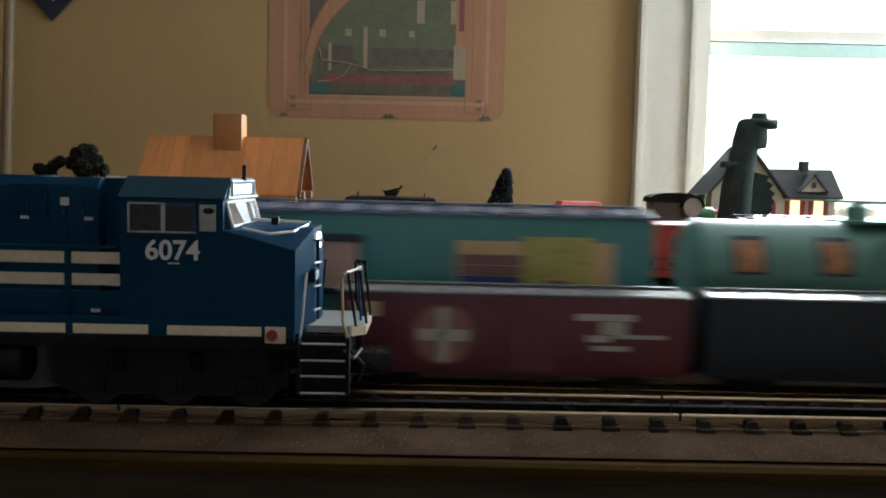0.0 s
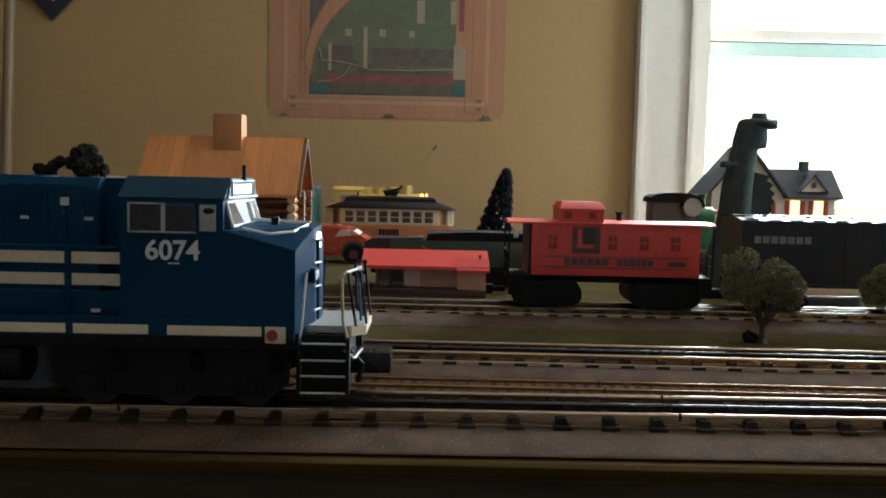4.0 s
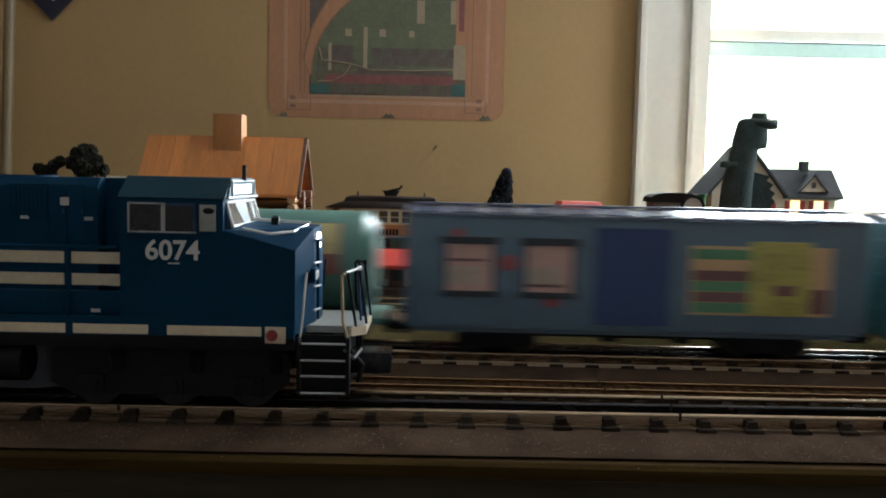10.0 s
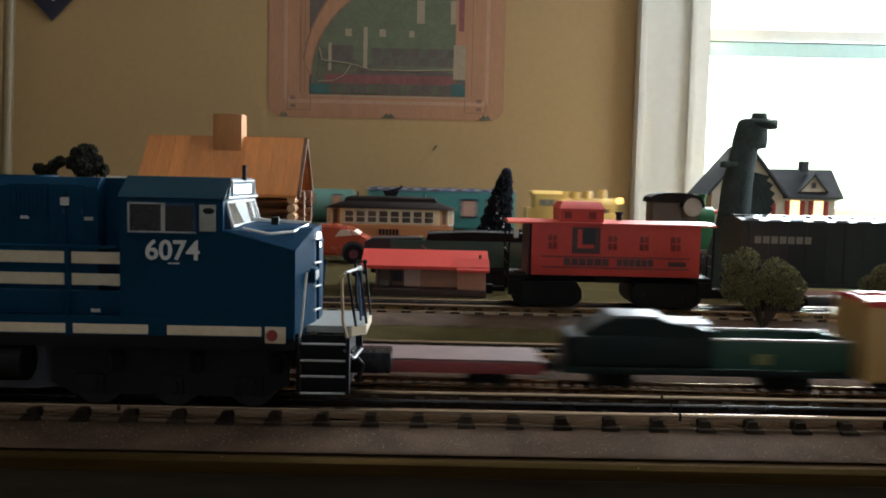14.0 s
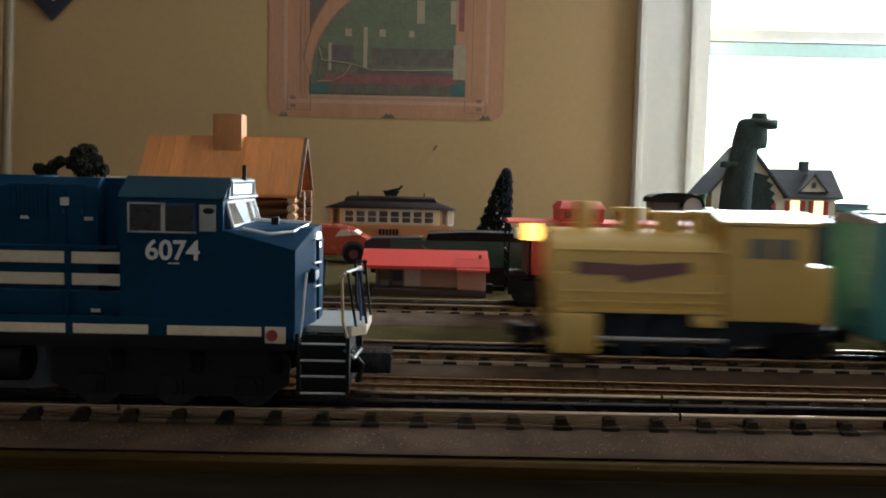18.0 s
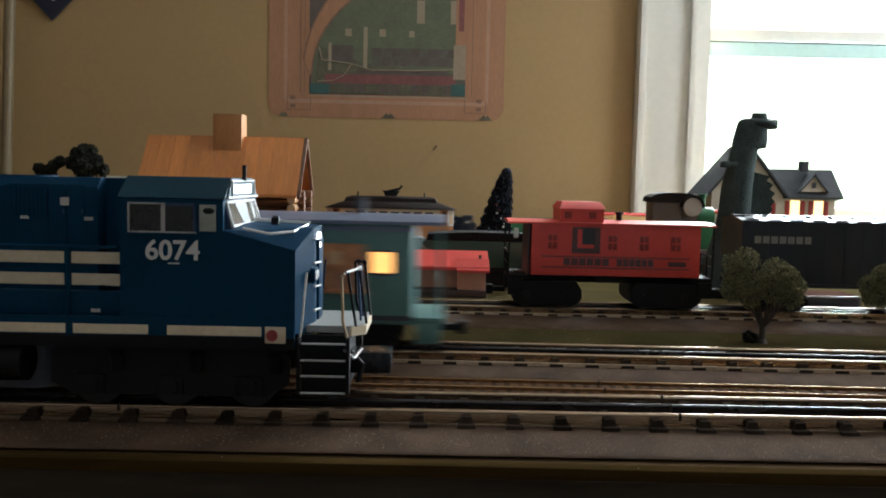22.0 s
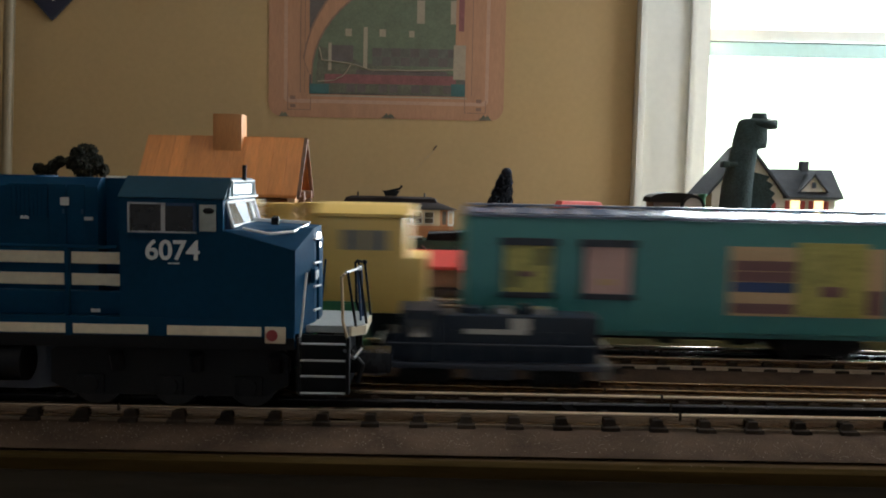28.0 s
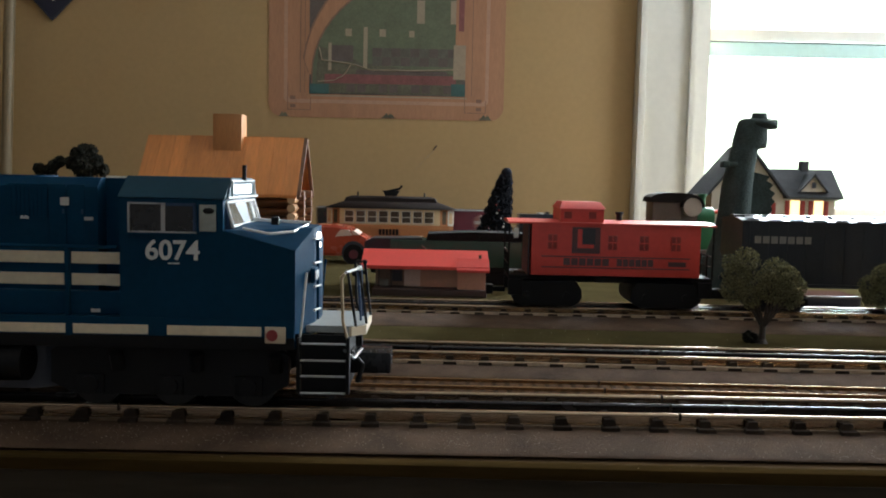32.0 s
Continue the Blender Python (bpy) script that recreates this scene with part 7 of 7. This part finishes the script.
    for x in (-0.04, 0.04):
        truck(c, x, 0.0125, 0.0075, 0.02, 0.02, 0.0024)
    return c


M["trolley_glass"] = paint("warm_dim_glass", (0.075, 0.052, 0.036), 0.2, 0.3, 60.0, 0.0)
trolley()


def toy_car():
    c = place("toy_car", pose(-0.147, 1.13, 0.0012), "orange-red toy car with a pale windscreen", "toy car")
    body = [(-0.055, 0.01), (-0.056, 0.03), (-0.046, 0.0435), (-0.02, 0.0505), (0.008, 0.0505), (0.024, 0.0465), (0.039, 0.0375), (0.052, 0.0325), (0.0545, 0.026), (0.0545, 0.01)]
    b = prism(nb(), body, -0.024, 0.024, "y")
    bmesh.ops.bevel(b, geom=b.edges[:], offset=0.003, segments=3, affect="EDGES")
    part("body", b, M["car_red"], c, smooth=60)
    part("side_window", hull([(x, y, z) for y in (-0.0246, 0.0246) for x, z in ((0.0055, 0.0352), (0.0125, 0.0445), (0.0235, 0.0447), (0.0285, 0.0375))]), M["station_pale"], c, "pale side window")
    part("windscreen", hull([(x, y, z) for y in (-0.0246, 0.0246) for x, z in ((0.0295, 0.038), (0.026, 0.0445), (0.0315, 0.0425), (0.0385, 0.0378))]), M["station_pale"], c, "pale windscreen")
    for x in (-0.036, 0.03):
        for s in (-1, 1):
            w = part("wheel", cy(nb(), (x, s * 0.0165, 0.0125), (x, s * 0.0255, 0.0125), 0.0132, 24), M["black"], c)
            part("hub", cy(nb(), (x, s * 0.0255, 0.0125), (x, s * 0.0262, 0.0125), 0.006, 16), M["maroon"], w)
            part("wheel_arch", cy(nb(), (x, s * 0.0225, 0.0145), (x, s * 0.0246, 0.0145), 0.0155, 24), M["slate"], c)


toy_car()


M["toy_brown"] = paint("brown_toy_paint", (0.14, 0.1, 0.085), 0.5, 0.12, 50.0, 0.04)
M["face_grey"] = paint("pale_grey_toy_paint", (0.5, 0.42, 0.36), 0.5, 0.08, 50.0, 0.03)


def toy_engine():
    c = place("toy_engine", pose(0.3, 1.1, 0.0012), "brown and green toy tram engine with a pale round front", "toy engine")
    part("base", box(-0.04, 0.05, -0.018, 0.018, 0.013, 0.03, 0.002), M["toy_brown"], c)
    part("cab", box(-0.034, 0.003, -0.019, 0.019, 0.03, 0.095, 0.002), M["toy_brown"], c)
    part("cab_roof", prism(nb(), [(-0.038, 0.09)] + [(-0.005 - 0.033 * math.cos(radians(a)), 0.092 + 0.0105 * math.sin(radians(a)) ** 0.7) for a in range(0, 181, 15)] + [(0.028, 0.09)], -0.021, 0.021, "y"), M["trolley_roof"], c)
    part("round_front", cy(nb(), (0.0155, -0.0245, 0.0845), (0.0155, 0.0, 0.0845), 0.0118, 28), M["face_grey"], c, "pale round front plate")
    arch = [(0.0155 - r * math.cos(radians(a)), 0.0845 + r * math.sin(radians(a))) for r, rng in ((0.0148, range(0, 181, 15)), (0.0119, range(180, -1, -15))) for a in rng]
    part("hood_arch", prism(nb(), arch, -0.0255, -0.0, "y"), M["trolley_roof"], c, "dark hood over the round front")
    part("front_block", box(0.003, 0.026, -0.012, 0.017, 0.03, 0.093, 0.002), M["toy_brown"], c)
    part("boiler", cy(nb(), (0.026, 0.0, 0.0715), (0.0475, 0.0, 0.0715), 0.013, 20), M["gond_green"], c)
    part("boiler_block", box(0.024, 0.047, -0.012, 0.012, 0.03, 0.064, 0.002), M["gond_green"], c)
    part("chimney", cy(cy(nb(), (0.0345, 0, 0.082), (0.0345, 0, 0.098), 0.0042, 14), (0.0345, 0, 0.098), (0.0345, 0, 0.1015), 0.0058, 14), M["gond_green"], c)
    part("buffer", cy(nb(), (0.0475, -0.008, 0.079), (0.0525, -0.008, 0.079), 0.0025, 10), M["red"], c)
    for x in (-0.025, 0.005, 0.033):
        for s in (-1, 1):
            part("wheel", cy(nb(), (x, s * 0.014, 0.0125), (x, s * 0.0195, 0.0125), 0.0125, 18), M["black"], c)


toy_engine()


def dinosaur():
    """One plain dark figurine, standing upright in profile: rings from the feet to the crown, then arm, cap and back fin."""
    bm = nb()
    rings = [(0.0, 0.26, 0.318, 0.023), (0.03, 0.264, 0.317, 0.024), (0.06, 0.274, 0.3135, 0.022), (0.085, 0.2793, 0.3105, 0.019), (0.114, 0.2815, 0.3115, 0.017), (0.131, 0.2848, 0.3127, 0.0155),
             (0.14, 0.2868, 0.314, 0.014), (0.1505, 0.2886, 0.3152, 0.013), (0.1525, 0.289, 0.3236, 0.012), (0.16, 0.2902, 0.3246, 0.0125), (0.168, 0.2922, 0.324, 0.0125), (0.1745, 0.2938, 0.323, 0.012), (0.179, 0.2955, 0.321, 0.0105), (0.1812, 0.299, 0.318, 0.008)]
    loops = []
    for z, xa, xb, ry in rings:
        loops.append([bm.verts.new(((xa + xb) / 2 + (xb - xa) / 2 * math.cos(math.tau * i / 24), 0.862 + ry * math.sin(math.tau * i / 24), z)) for i in range(24)])
    for p, q in zip(loops, loops[1:]):
        for i in range(24):
            bm.faces.new((p[i], p[(i + 1) % 24], q[(i + 1) % 24], q[i]))
    bm.faces.new(loops[0]), bm.faces.new(loops[-1])
    # hat with a rolled brim, one arm at the back, ragged fins down the front
    sph(bm, (0.3175, 0.862, 0.1765), (0.0155, 0.016, 0.0056), 20, 10)
    bx(bm, 0.322, 0.333, 0.856, 0.868, 0.1712, 0.1808, 0.002)
    cy(bm, (0.3154, 0.862, 0.178), (0.3154, 0.862, 0.1868), 0.0084, 18, 0.0072)
    bx(bm, 0.2762, 0.2835, 0.847, 0.857, 0.1318, 0.1385, 0.0018)
    bx(bm, 0.2815, 0.292, 0.848, 0.856, 0.1328, 0.137, 0.0012)
    fins = [(0.304, 0.13), (0.3155, 0.127)]
    for i in range(6):
        z = 0.124 - 0.0085 * i
        fins += [(0.3215 + 0.0125 * math.sin(0.5 + 0.42 * i), z), (0.319 + 0.0115 * math.sin(0.5 + 0.42 * i), z - 0.0045)]
    fins += [(0.318, 0.06), (0.304, 0.06)]
    prism(bm, fins, 0.857, 0.871, "y")
    for s in (-1, 1):
        sph(bm, (0.303, 0.862 + s * 0.016, 0.01), (0.024, 0.011, 0.0105), 14, 8)
    cy(bm, (0.28, 0.87, 0.03), (0.225, 0.885, 0.006), 0.017, 14, 0.004)
    tagged(new("dinosaur_figurine", mesh_of("dinosaur_figurine", bm, M["dino"], 60)), "dark grey-green standing monster figurine wearing a cap", "figurine")


M["platform_top"] = paint("dull_red_platform", (0.06, 0.032, 0.026), 0.95, 0.2, 60.0, 0.2, spec=0.0)


def loading_platform():
    c = place("loading_platform", pose(0.371, 0.796, 0.0012), "low grey loading platform with a dull red deck", "platform")
    part("base", box(-0.0255, 0.0255, 0.0, 0.045, 0.0, 0.0085, 0.0006), M["slate"], c)
    part("deck", box(-0.026, 0.026, 0.0012, 0.0455, 0.0085, 0.0102, 0.0004), M["platform_top"], c)
    part("edge", box(-0.026, 0.026, -0.0006, 0.0012, 0.0085, 0.0104, 0.0003), M["hop_grey"], c, "pale platform edge")


loading_platform()
M["dino"] = paint("charcoal_rubber", (0.045, 0.07, 0.068), 0.7, 0.3, 60.0, 0.5, spec=0.2)
dinosaur()

# ---------------------------------------------------------------- house by the window
M["house_wall"] = paint("cream_siding", (0.62, 0.55, 0.45), 0.6, 0.08, 50.0, 0.08)
M["house_roof"] = paint("grey_shingle", (0.06, 0.064, 0.07), 0.85, 0.25, 90.0, 0.4, spec=0.1)
M["shutter"] = paint("red_shutter", (0.4, 0.05, 0.04), 0.5, 0.1, 60.0, 0.03)
M["house_lit"] = glow("house_window_light", (1.0, 0.6, 0.25), 1.6)


def shop_house():
    c = place("lit_house", pose(0, 1.32, 0.0012), "cream model house with grey roofs, red shutters and lit windows", "house")
    part("main_wall", box(0.525, 0.607, 0.0, 0.075, 0.0, 0.0985, 0.0006), M["house_wall"], c)
    roof = nb()
    prism(roof, [(-0.009, 0.0955), (-0.009, 0.0985), (0.0375, 0.1415), (0.084, 0.0985), (0.084, 0.0955), (0.0375, 0.138)], 0.505, 0.6165)
    part("main_roof", roof, M["house_roof"], c)
    part("side_gable", prism(nb(), [(0.001, 0.0985), (0.0375, 0.136), (0.074, 0.0985)], 0.526, 0.606), M["house_wall"], c)
    # front wing with its gable to the street
    part("wing_wall", prism(nb(), [(0.406, 0.0), (0.5145, 0.0), (0.5145, 0.1), (0.4605, 0.1695), (0.406, 0.106)], -0.03, 0.06, "y"), M["house_wall"], c)
    part("wing_roof", prism(nb(), [(0.395, 0.0985), (0.4605, 0.1755), (0.5235, 0.0955), (0.519, 0.0955), (0.4605, 0.1695), (0.4, 0.0985)], -0.036, 0.065, "y"), M["house_roof"], c)
    # dormer
    dg = part("dormer", prism(nb(), [(0.5505, 0.1065), (0.5905, 0.1065), (0.5705, 0.1305)], -0.006, 0.03, "y"), M["house_wall"], c)
    part("dormer_roof", prism(nb(), [(0.5465, 0.1055), (0.5705, 0.1345), (0.5945, 0.1055), (0.5915, 0.1055), (0.5705, 0.1305), (0.5495, 0.1055)], -0.009, 0.032, "y"), M["house_roof"], dg)
    part("dormer_window", box(0.5675, 0.5735, -0.0075, -0.0058, 0.112, 0.121), M["slate"], dg)
    part("chimney", box(0.566, 0.578, 0.033, 0.046, 0.128, 0.1545, 0.0006), M["house_roof"], c)
    for x, lit in ((0.545, True), (0.5815, True)):
        f = part("window", box(x - 0.0085, x + 0.0085, -0.0012, 0.0, 0.06, 0.0935), M["white"], c, "white-framed window")
        part("pane", box(x - 0.0068, x + 0.0068, -0.0016, -0.001, 0.0615, 0.092), M["house_lit" if lit else "plate"], f, "warm lit pane" if lit else "")
        for s in (-1, 1):
            part("shutter", box(x + s * 0.0122 - 0.0032, x + s * 0.0122 + 0.0032, -0.0018, -0.0002, 0.06, 0.0935, 0.0003), M["shutter"], f, "red shutter")
    for x in (0.4885, 0.4235):
        f = part("window", box(x - 0.0075, x + 0.0075, -0.0312, -0.03, 0.058, 0.089), M["white"], c)
        part("pane", box(x - 0.006, x + 0.006, -0.0316, -0.031, 0.0595, 0.0875), M["house_lit"], f)
        part("shutter", box(x + 0.009, x + 0.015, -0.0318, -0.0302, 0.058, 0.089, 0.0003), M["shutter"], f)
    for i in range(12):
        z = 0.006 + i * 0.0075
        part("siding_board", box(0.5245, 0.6075, -0.0009, 0.0, z, z + 0.0068), M["house_wall"], c)
    part("porch_trim", box(0.522, 0.612, -0.004, 0.0, 0.0925, 0.0955, 0.0005), M["white"], c)


shop_house()

# ---------------------------------------------------------------- wall things
M["poster_wood"] = paint("poster_wood_print", (0.36, 0.178, 0.098), 0.6, 0.14, 14.0, 0.02, stretch=(3, 1, 0.5))
M["poster_rim"] = paint("poster_faded_print", (0.4, 0.235, 0.16), 0.6, 0.12, 20.0, 0.02)
M["poster_green"] = paint("poster_green_print", (0.112, 0.126, 0.077), 0.6, 0.2, 25.0, 0.02)
M["poster_dark"] = paint("poster_dark_print", (0.1, 0.078, 0.068), 0.6, 0.3, 40.0, 0.02)
M["poster_red"] = paint("poster_red_print", (0.2, 0.07, 0.065), 0.6, 0.3, 50.0, 0.02)
M["poster_pale"] = paint("poster_pale_print", (0.3, 0.235, 0.165), 0.6, 0.15, 50.0, 0.02)
M["poster_brown"] = paint("poster_brown_print", (0.2, 0.11, 0.075), 0.6, 0.2, 50.0, 0.02)
M["poster_shade"] = paint("poster_olive_print", (0.1, 0.095, 0.062), 0.6, 0.35, 30.0, 0.02)
M["poster_checker"] = paint("poster_grey_print", (0.1, 0.095, 0.075), 0.6, 0.3, 60.0, 0.02)
M["poster_teal"] = paint("poster_teal_print", (0.04, 0.1, 0.095), 0.6, 0.2, 50.0, 0.02)


def round_rect(x0, x1, z0, z1, r, k=6):
    pts = []
    for cx, cz, a0 in ((x1 - r, z0 + r, -90), (x1 - r, z1 - r, 0), (x0 + r, z1 - r, 90), (x0 + r, z0 + r, 180)):
        pts += [(cx + r * math.cos(radians(a0 + 90 * i / k)), cz + r * math.sin(radians(a0 + 90 * i / k))) for i in range(k + 1)]
    return pts


def poster():
    c = place("train_poster", pose(0, 1.9, 0), "faded poster of a station seen through a wooden arch", "poster")
    yb = -0.0015

    def flat(name, mt, prof, lift, label=""):
        return part(name, prism(nb(), prof, yb - lift * 0.0003, 0.0 if lift == 0 else yb + 0.0002, "y"), M[mt], c, label)

    def rect(name, mt, x0, x1, z0, z1, lift):
        return flat(name, mt, [(x0, z0), (x1, z0), (x1, z1), (x0, z1)], lift)
    flat("sheet", "poster_wood", round_rect(-0.394, 0.127, 0.2465, 0.93, 0.03), 0, "poster sheet with rounded corners")
    flat("inner_border", "poster_rim", round_rect(-0.36, 0.093, 0.278, 0.9, 0.012), 1)
    flat("inner_field", "poster_wood", round_rect(-0.352, 0.085, 0.286, 0.892, 0.01), 2)
    rect("picture", "poster_dark", -0.304, 0.041, 0.2975, 0.86, 3)
    # the arched opening with a green hall
    arch = [(-0.297, 0.3)] + [(0.03 - 0.327 * math.cos(radians(a)), 0.34 + 0.24 * math.sin(radians(a))) for a in range(0, 91, 6)] + [(0.03, 0.3)]
    outer = [(-0.303, 0.34)] + [(0.035 - 0.352 * math.cos(radians(a)), 0.34 + 0.305 * math.sin(radians(a))) for a in range(6, 91, 6)] + [(0.04, 0.645), (0.04, 0.34)]
    flat("arch_outline", "poster_brown", [(x - 0.003, z + 0.003) for x, z in outer], 3.6)
    flat("arch_band", "poster_wood", outer, 4)
    flat("arch_outline", "poster_brown", [(x - 0.0028 if x < 0.02 else x, z + 0.0028) for x, z in arch], 4.6)
    flat("arch_field", "poster_green", arch, 5)
    flat("hall_floor", "poster_shade", [(-0.292, 0.3), (0.03, 0.3), (0.03, 0.345), (-0.05, 0.352), (-0.19, 0.368), (-0.24, 0.392), (-0.283, 0.402)], 5.6)
    for x, z, w, h in ((-0.225, 0.425, 0.014, 0.016), (-0.15, 0.425, 0.014, 0.016), (-0.085, 0.425, 0.012, 0.014), (-0.068, 0.455, 0.017, 0.05), (0.006, 0.455, 0.017, 0.05), (-0.185, 0.355, 0.009, 0.09), (-0.262, 0.35, 0.007, 0.06)):
        rect("pale_block", "poster_pale", x, x + w, z, z + h, 6)
    for i in range(9):
        for j in range(2):
            rect("roof_tile", "poster_dark" if (i + j) % 2 else "poster_checker", -0.165 + i * 0.0208, -0.1445 + i * 0.0208, 0.362 + 0.0195 * j, 0.381 + 0.0195 * j, 6)
    rect("dark_window", "poster_dark", -0.255, -0.207, 0.37, 0.405, 6)
    rect("train_strip", "poster_red", -0.27, 0.02, 0.322, 0.342, 7)
    for i in range(11):
        rect("carriage", "poster_dark" if i % 3 else "poster_shade", -0.245 + i * 0.0238, -0.227 + i * 0.0238, 0.3035, 0.32, 7)
    rect("canopy", "poster_dark", -0.2, 0.0, 0.343, 0.352, 7)
    rect("corner_block", "poster_teal", -0.303, -0.26, 0.2985, 0.32, 8), rect("corner_block", "poster_teal", 0.01, 0.041, 0.2985, 0.325, 8)
    rect("right_column", "poster_wood", 0.018, 0.041, 0.41, 0.62, 7), rect("right_plinth", "poster_pale", 0.014, 0.041, 0.335, 0.41, 8)
    sc = nb()
    for a, b in zip([(-0.282, 0.40), (-0.276, 0.372), (-0.22, 0.366), (-0.2, 0.362), (-0.17, 0.352), (-0.06, 0.353)], [(-0.276, 0.372), (-0.22, 0.366), (-0.2, 0.362), (-0.17, 0.352), (-0.06, 0.353), (0.028, 0.357)]):
        cy(sc, (a[0], yb - 0.0024, a[1]), (b[0], yb - 0.0024, b[1]), 0.0013, 6)
    for a, b in zip([(-0.285, 0.325), (-0.25, 0.328), (-0.228, 0.34)], [(-0.25, 0.328), (-0.228, 0.34), (-0.213, 0.362)]):
        cy(sc, (a[0], yb - 0.0024, a[1]), (b[0], yb - 0.0024, b[1]), 0.0011, 6)
    part("scroll_line", sc, M["poster_pale"], c)
    for x in (-0.34, 0.072):
        for z in (0.272, 0.29):
            rect("corner_mark", "poster_brown", x - 0.006, x + 0.006, z - 0.005, z + 0.003, 3)
    for x0, x1 in ((-0.352, -0.3), (0.04, 0.088)):
        for q in ((x0, x1, 0.262, 0.2635), (x0, x0 + 0.0015, 0.262, 0.32), (x1 - 0.0015, x1, 0.262, 0.29)):
            rect("corner_line", "poster_brown", *q, 3)
    rect("side_line", "poster_brown", -0.3245, -0.3225, 0.3, 0.89, 3), rect("side_line", "poster_brown", -0.3145, -0.313, 0.3, 0.89, 3), rect("side_line", "poster_brown", 0.0545, 0.056, 0.3, 0.89, 3)
    for x0, x1, h in ((-0.372, -0.348, 0.012), (-0.145, -0.11, 0.013), (0.072, 0.102, 0.014)):
        flat("stain", "poster_shade", [(x0 + (x1 - x0) * i / 8, 0.2475 + h * math.sin(math.pi * i / 8) * (0.75 + 0.25 * math.cos(i * 2.3)) * (1 if i % 8 else 0)) for i in range(9)], 3, "dark stain")
    rect("picture_edge", "poster_pale", -0.3, 0.045, 0.293, 0.296, 3)
    rect("drape", "poster_red", 0.024, 0.036, 0.44, 0.62, 9)


poster()


def pennant():
    c = place("blue_sign", pose(-0.868, 1.897, 0.53, 0, 0, 0), "dark navy diamond-shaped sign on the wall", "sign")
    k = 0.085
    part("panel", prism(nb(), [(0, -k), (k * 0.98, 0), (0, k), (-k * 0.93, 0)], -0.006, 0.0, "y"), M["door_dark"], c)
    part("rim", prism(nb(), [(0, -k * 1.02), (k, 0), (k * 0.97, 0.0), (0, -k * 0.96), (-k * 0.92, 0), (-k * 0.95, 0)], -0.0075, -0.006, "y"), M["slate"], c)
    part("pale_mark", sph(nb(), (0.004, -0.007, -0.04), (0.004, 0.001, 0.005), 10, 6), M["white"], c)


M["door_dark"] = paint("navy_enamel", (0.012, 0.016, 0.04), 0.35, 0.15, 20.0, 0.03)
pennant()
M["pole_metal"] = paint("tan_painted_pipe", (0.22, 0.165, 0.095), 0.45, 0.12, 10.0, 0.03)
pole = place("standing_pole", pose(-0.985, 1.84, ZF), "tan painted metal pole standing before the wall", "pole")
part("pole_tube", cy(nb(), (0.0, 0, 0.02), (0.085, 0, 2.0), 0.0115, 20), M["pole_metal"], pole)
part("pole_foot", cy(nb(), (0, 0, 0.0), (0, 0, 0.02), 0.1, 28), M["black"], pole)
M["nail_brown"] = paint("rusty_nail", (0.11, 0.075, 0.05), 0.6, 0.2, 60.0, 0.03)
M["thread"] = paint("grey_thread", (0.3, 0.23, 0.16), 0.8, 0.1, 60.0, 0.0)
nail = tagged(new("nail", mesh_of("nail", cy(nb(), (-0.0262, 1.9, 0.1795), (-0.0185, 1.8955, 0.19), 0.0018, 8), M["nail_brown"], 30)), "small dark nail in the wall", "nail")
thread = part("thread", cy(nb(), (-0.0205, 1.8965, 0.184), (-0.0657, 1.898, 0.1362), 0.0004, 6), M["thread"], nail, "thin dangling thread")
baseb = structure("baseboard", box(XL, XR, YB - 0.014, YB - 0.0005, ZF, ZF + 0.12, 0.003), M["trim"], "off-white painted baseboard")

# ---------------------------------------------------------------- how the two trains run


# each pass of the passenger train: first second, last second, metres run within the lap at seven even steps
PASSES = [(0.0, 3.2, (0.3328, 0.6519, 0.9447, 1.2251, 1.4949, 1.7582, 2.0361)), (8.4, 12.5, (-0.1785, 0.2269, 0.6241, 1.0040, 1.3567, 1.6877, 2.0352)),
          (17.8, 22.1, (-0.1773, 0.2440, 0.6585, 1.0455, 1.3988, 1.7317, 2.0815)), (27.5, 31.6, (-0.1107, 0.2801, 0.6683, 1.0409, 1.3872, 1.7111, 2.0421))]
PASS_KNOTS = []
for lap, (ta, tb, run) in enumerate(PASSES):
    dt = (tb - ta) / 6
    for i in range(7):
        slope = (run[min(i + 1, 6)] - run[max(i - 1, 0)]) / (dt * (min(i + 1, 6) - max(i - 1, 0)))
        PASS_KNOTS.append((ta + i * dt, run[i] - 0.006 + PASS.xc + lap * PASS.total, slope))
PASS_KNOTS.append((32.2, PASS_KNOTS[-1][1] + 0.3, 0.5))


def pass_s(t):
    """Metres run by the passenger train's front since it first crossed the middle of the near straight."""
    for (t0, s0, v0), (t1, s1, v1) in zip(PASS_KNOTS, PASS_KNOTS[1:]):
        if t <= t1:
            d, u = t1 - t0, (t - t0) / (t1 - t0)
            return (2 * u ** 3 - 3 * u ** 2 + 1) * s0 + (u ** 3 - 2 * u ** 2 + u) * d * v0 + (3 * u ** 2 - 2 * u ** 3) * s1 + (u ** 3 - u ** 2) * d * v1


def freight_s(t):
    w = math.tau / FREIGHT_LAP
    return 0.252 + HO.total / FREIGHT_LAP * t + 0.07 * (math.sin(w * (t + 1.6)) - math.sin(w * 1.6))


def motions():
    for cars, path, run in ((pass_cars, PASS, pass_s), (freight_cars, HO, freight_s)):
        for car, off, length in cars:
            rows = []
            for i in range(161):
                t = i * 0.2
                x, y, h = path.at(run(t) - off - length / 2)
                rows.append((t, Matrix.Translation((x, y, path.z)) @ Matrix.Rotation(h, 4, "Z") @ Matrix.Translation((-length / 2, 0, 0))))
            walk(car, rows)


motions()
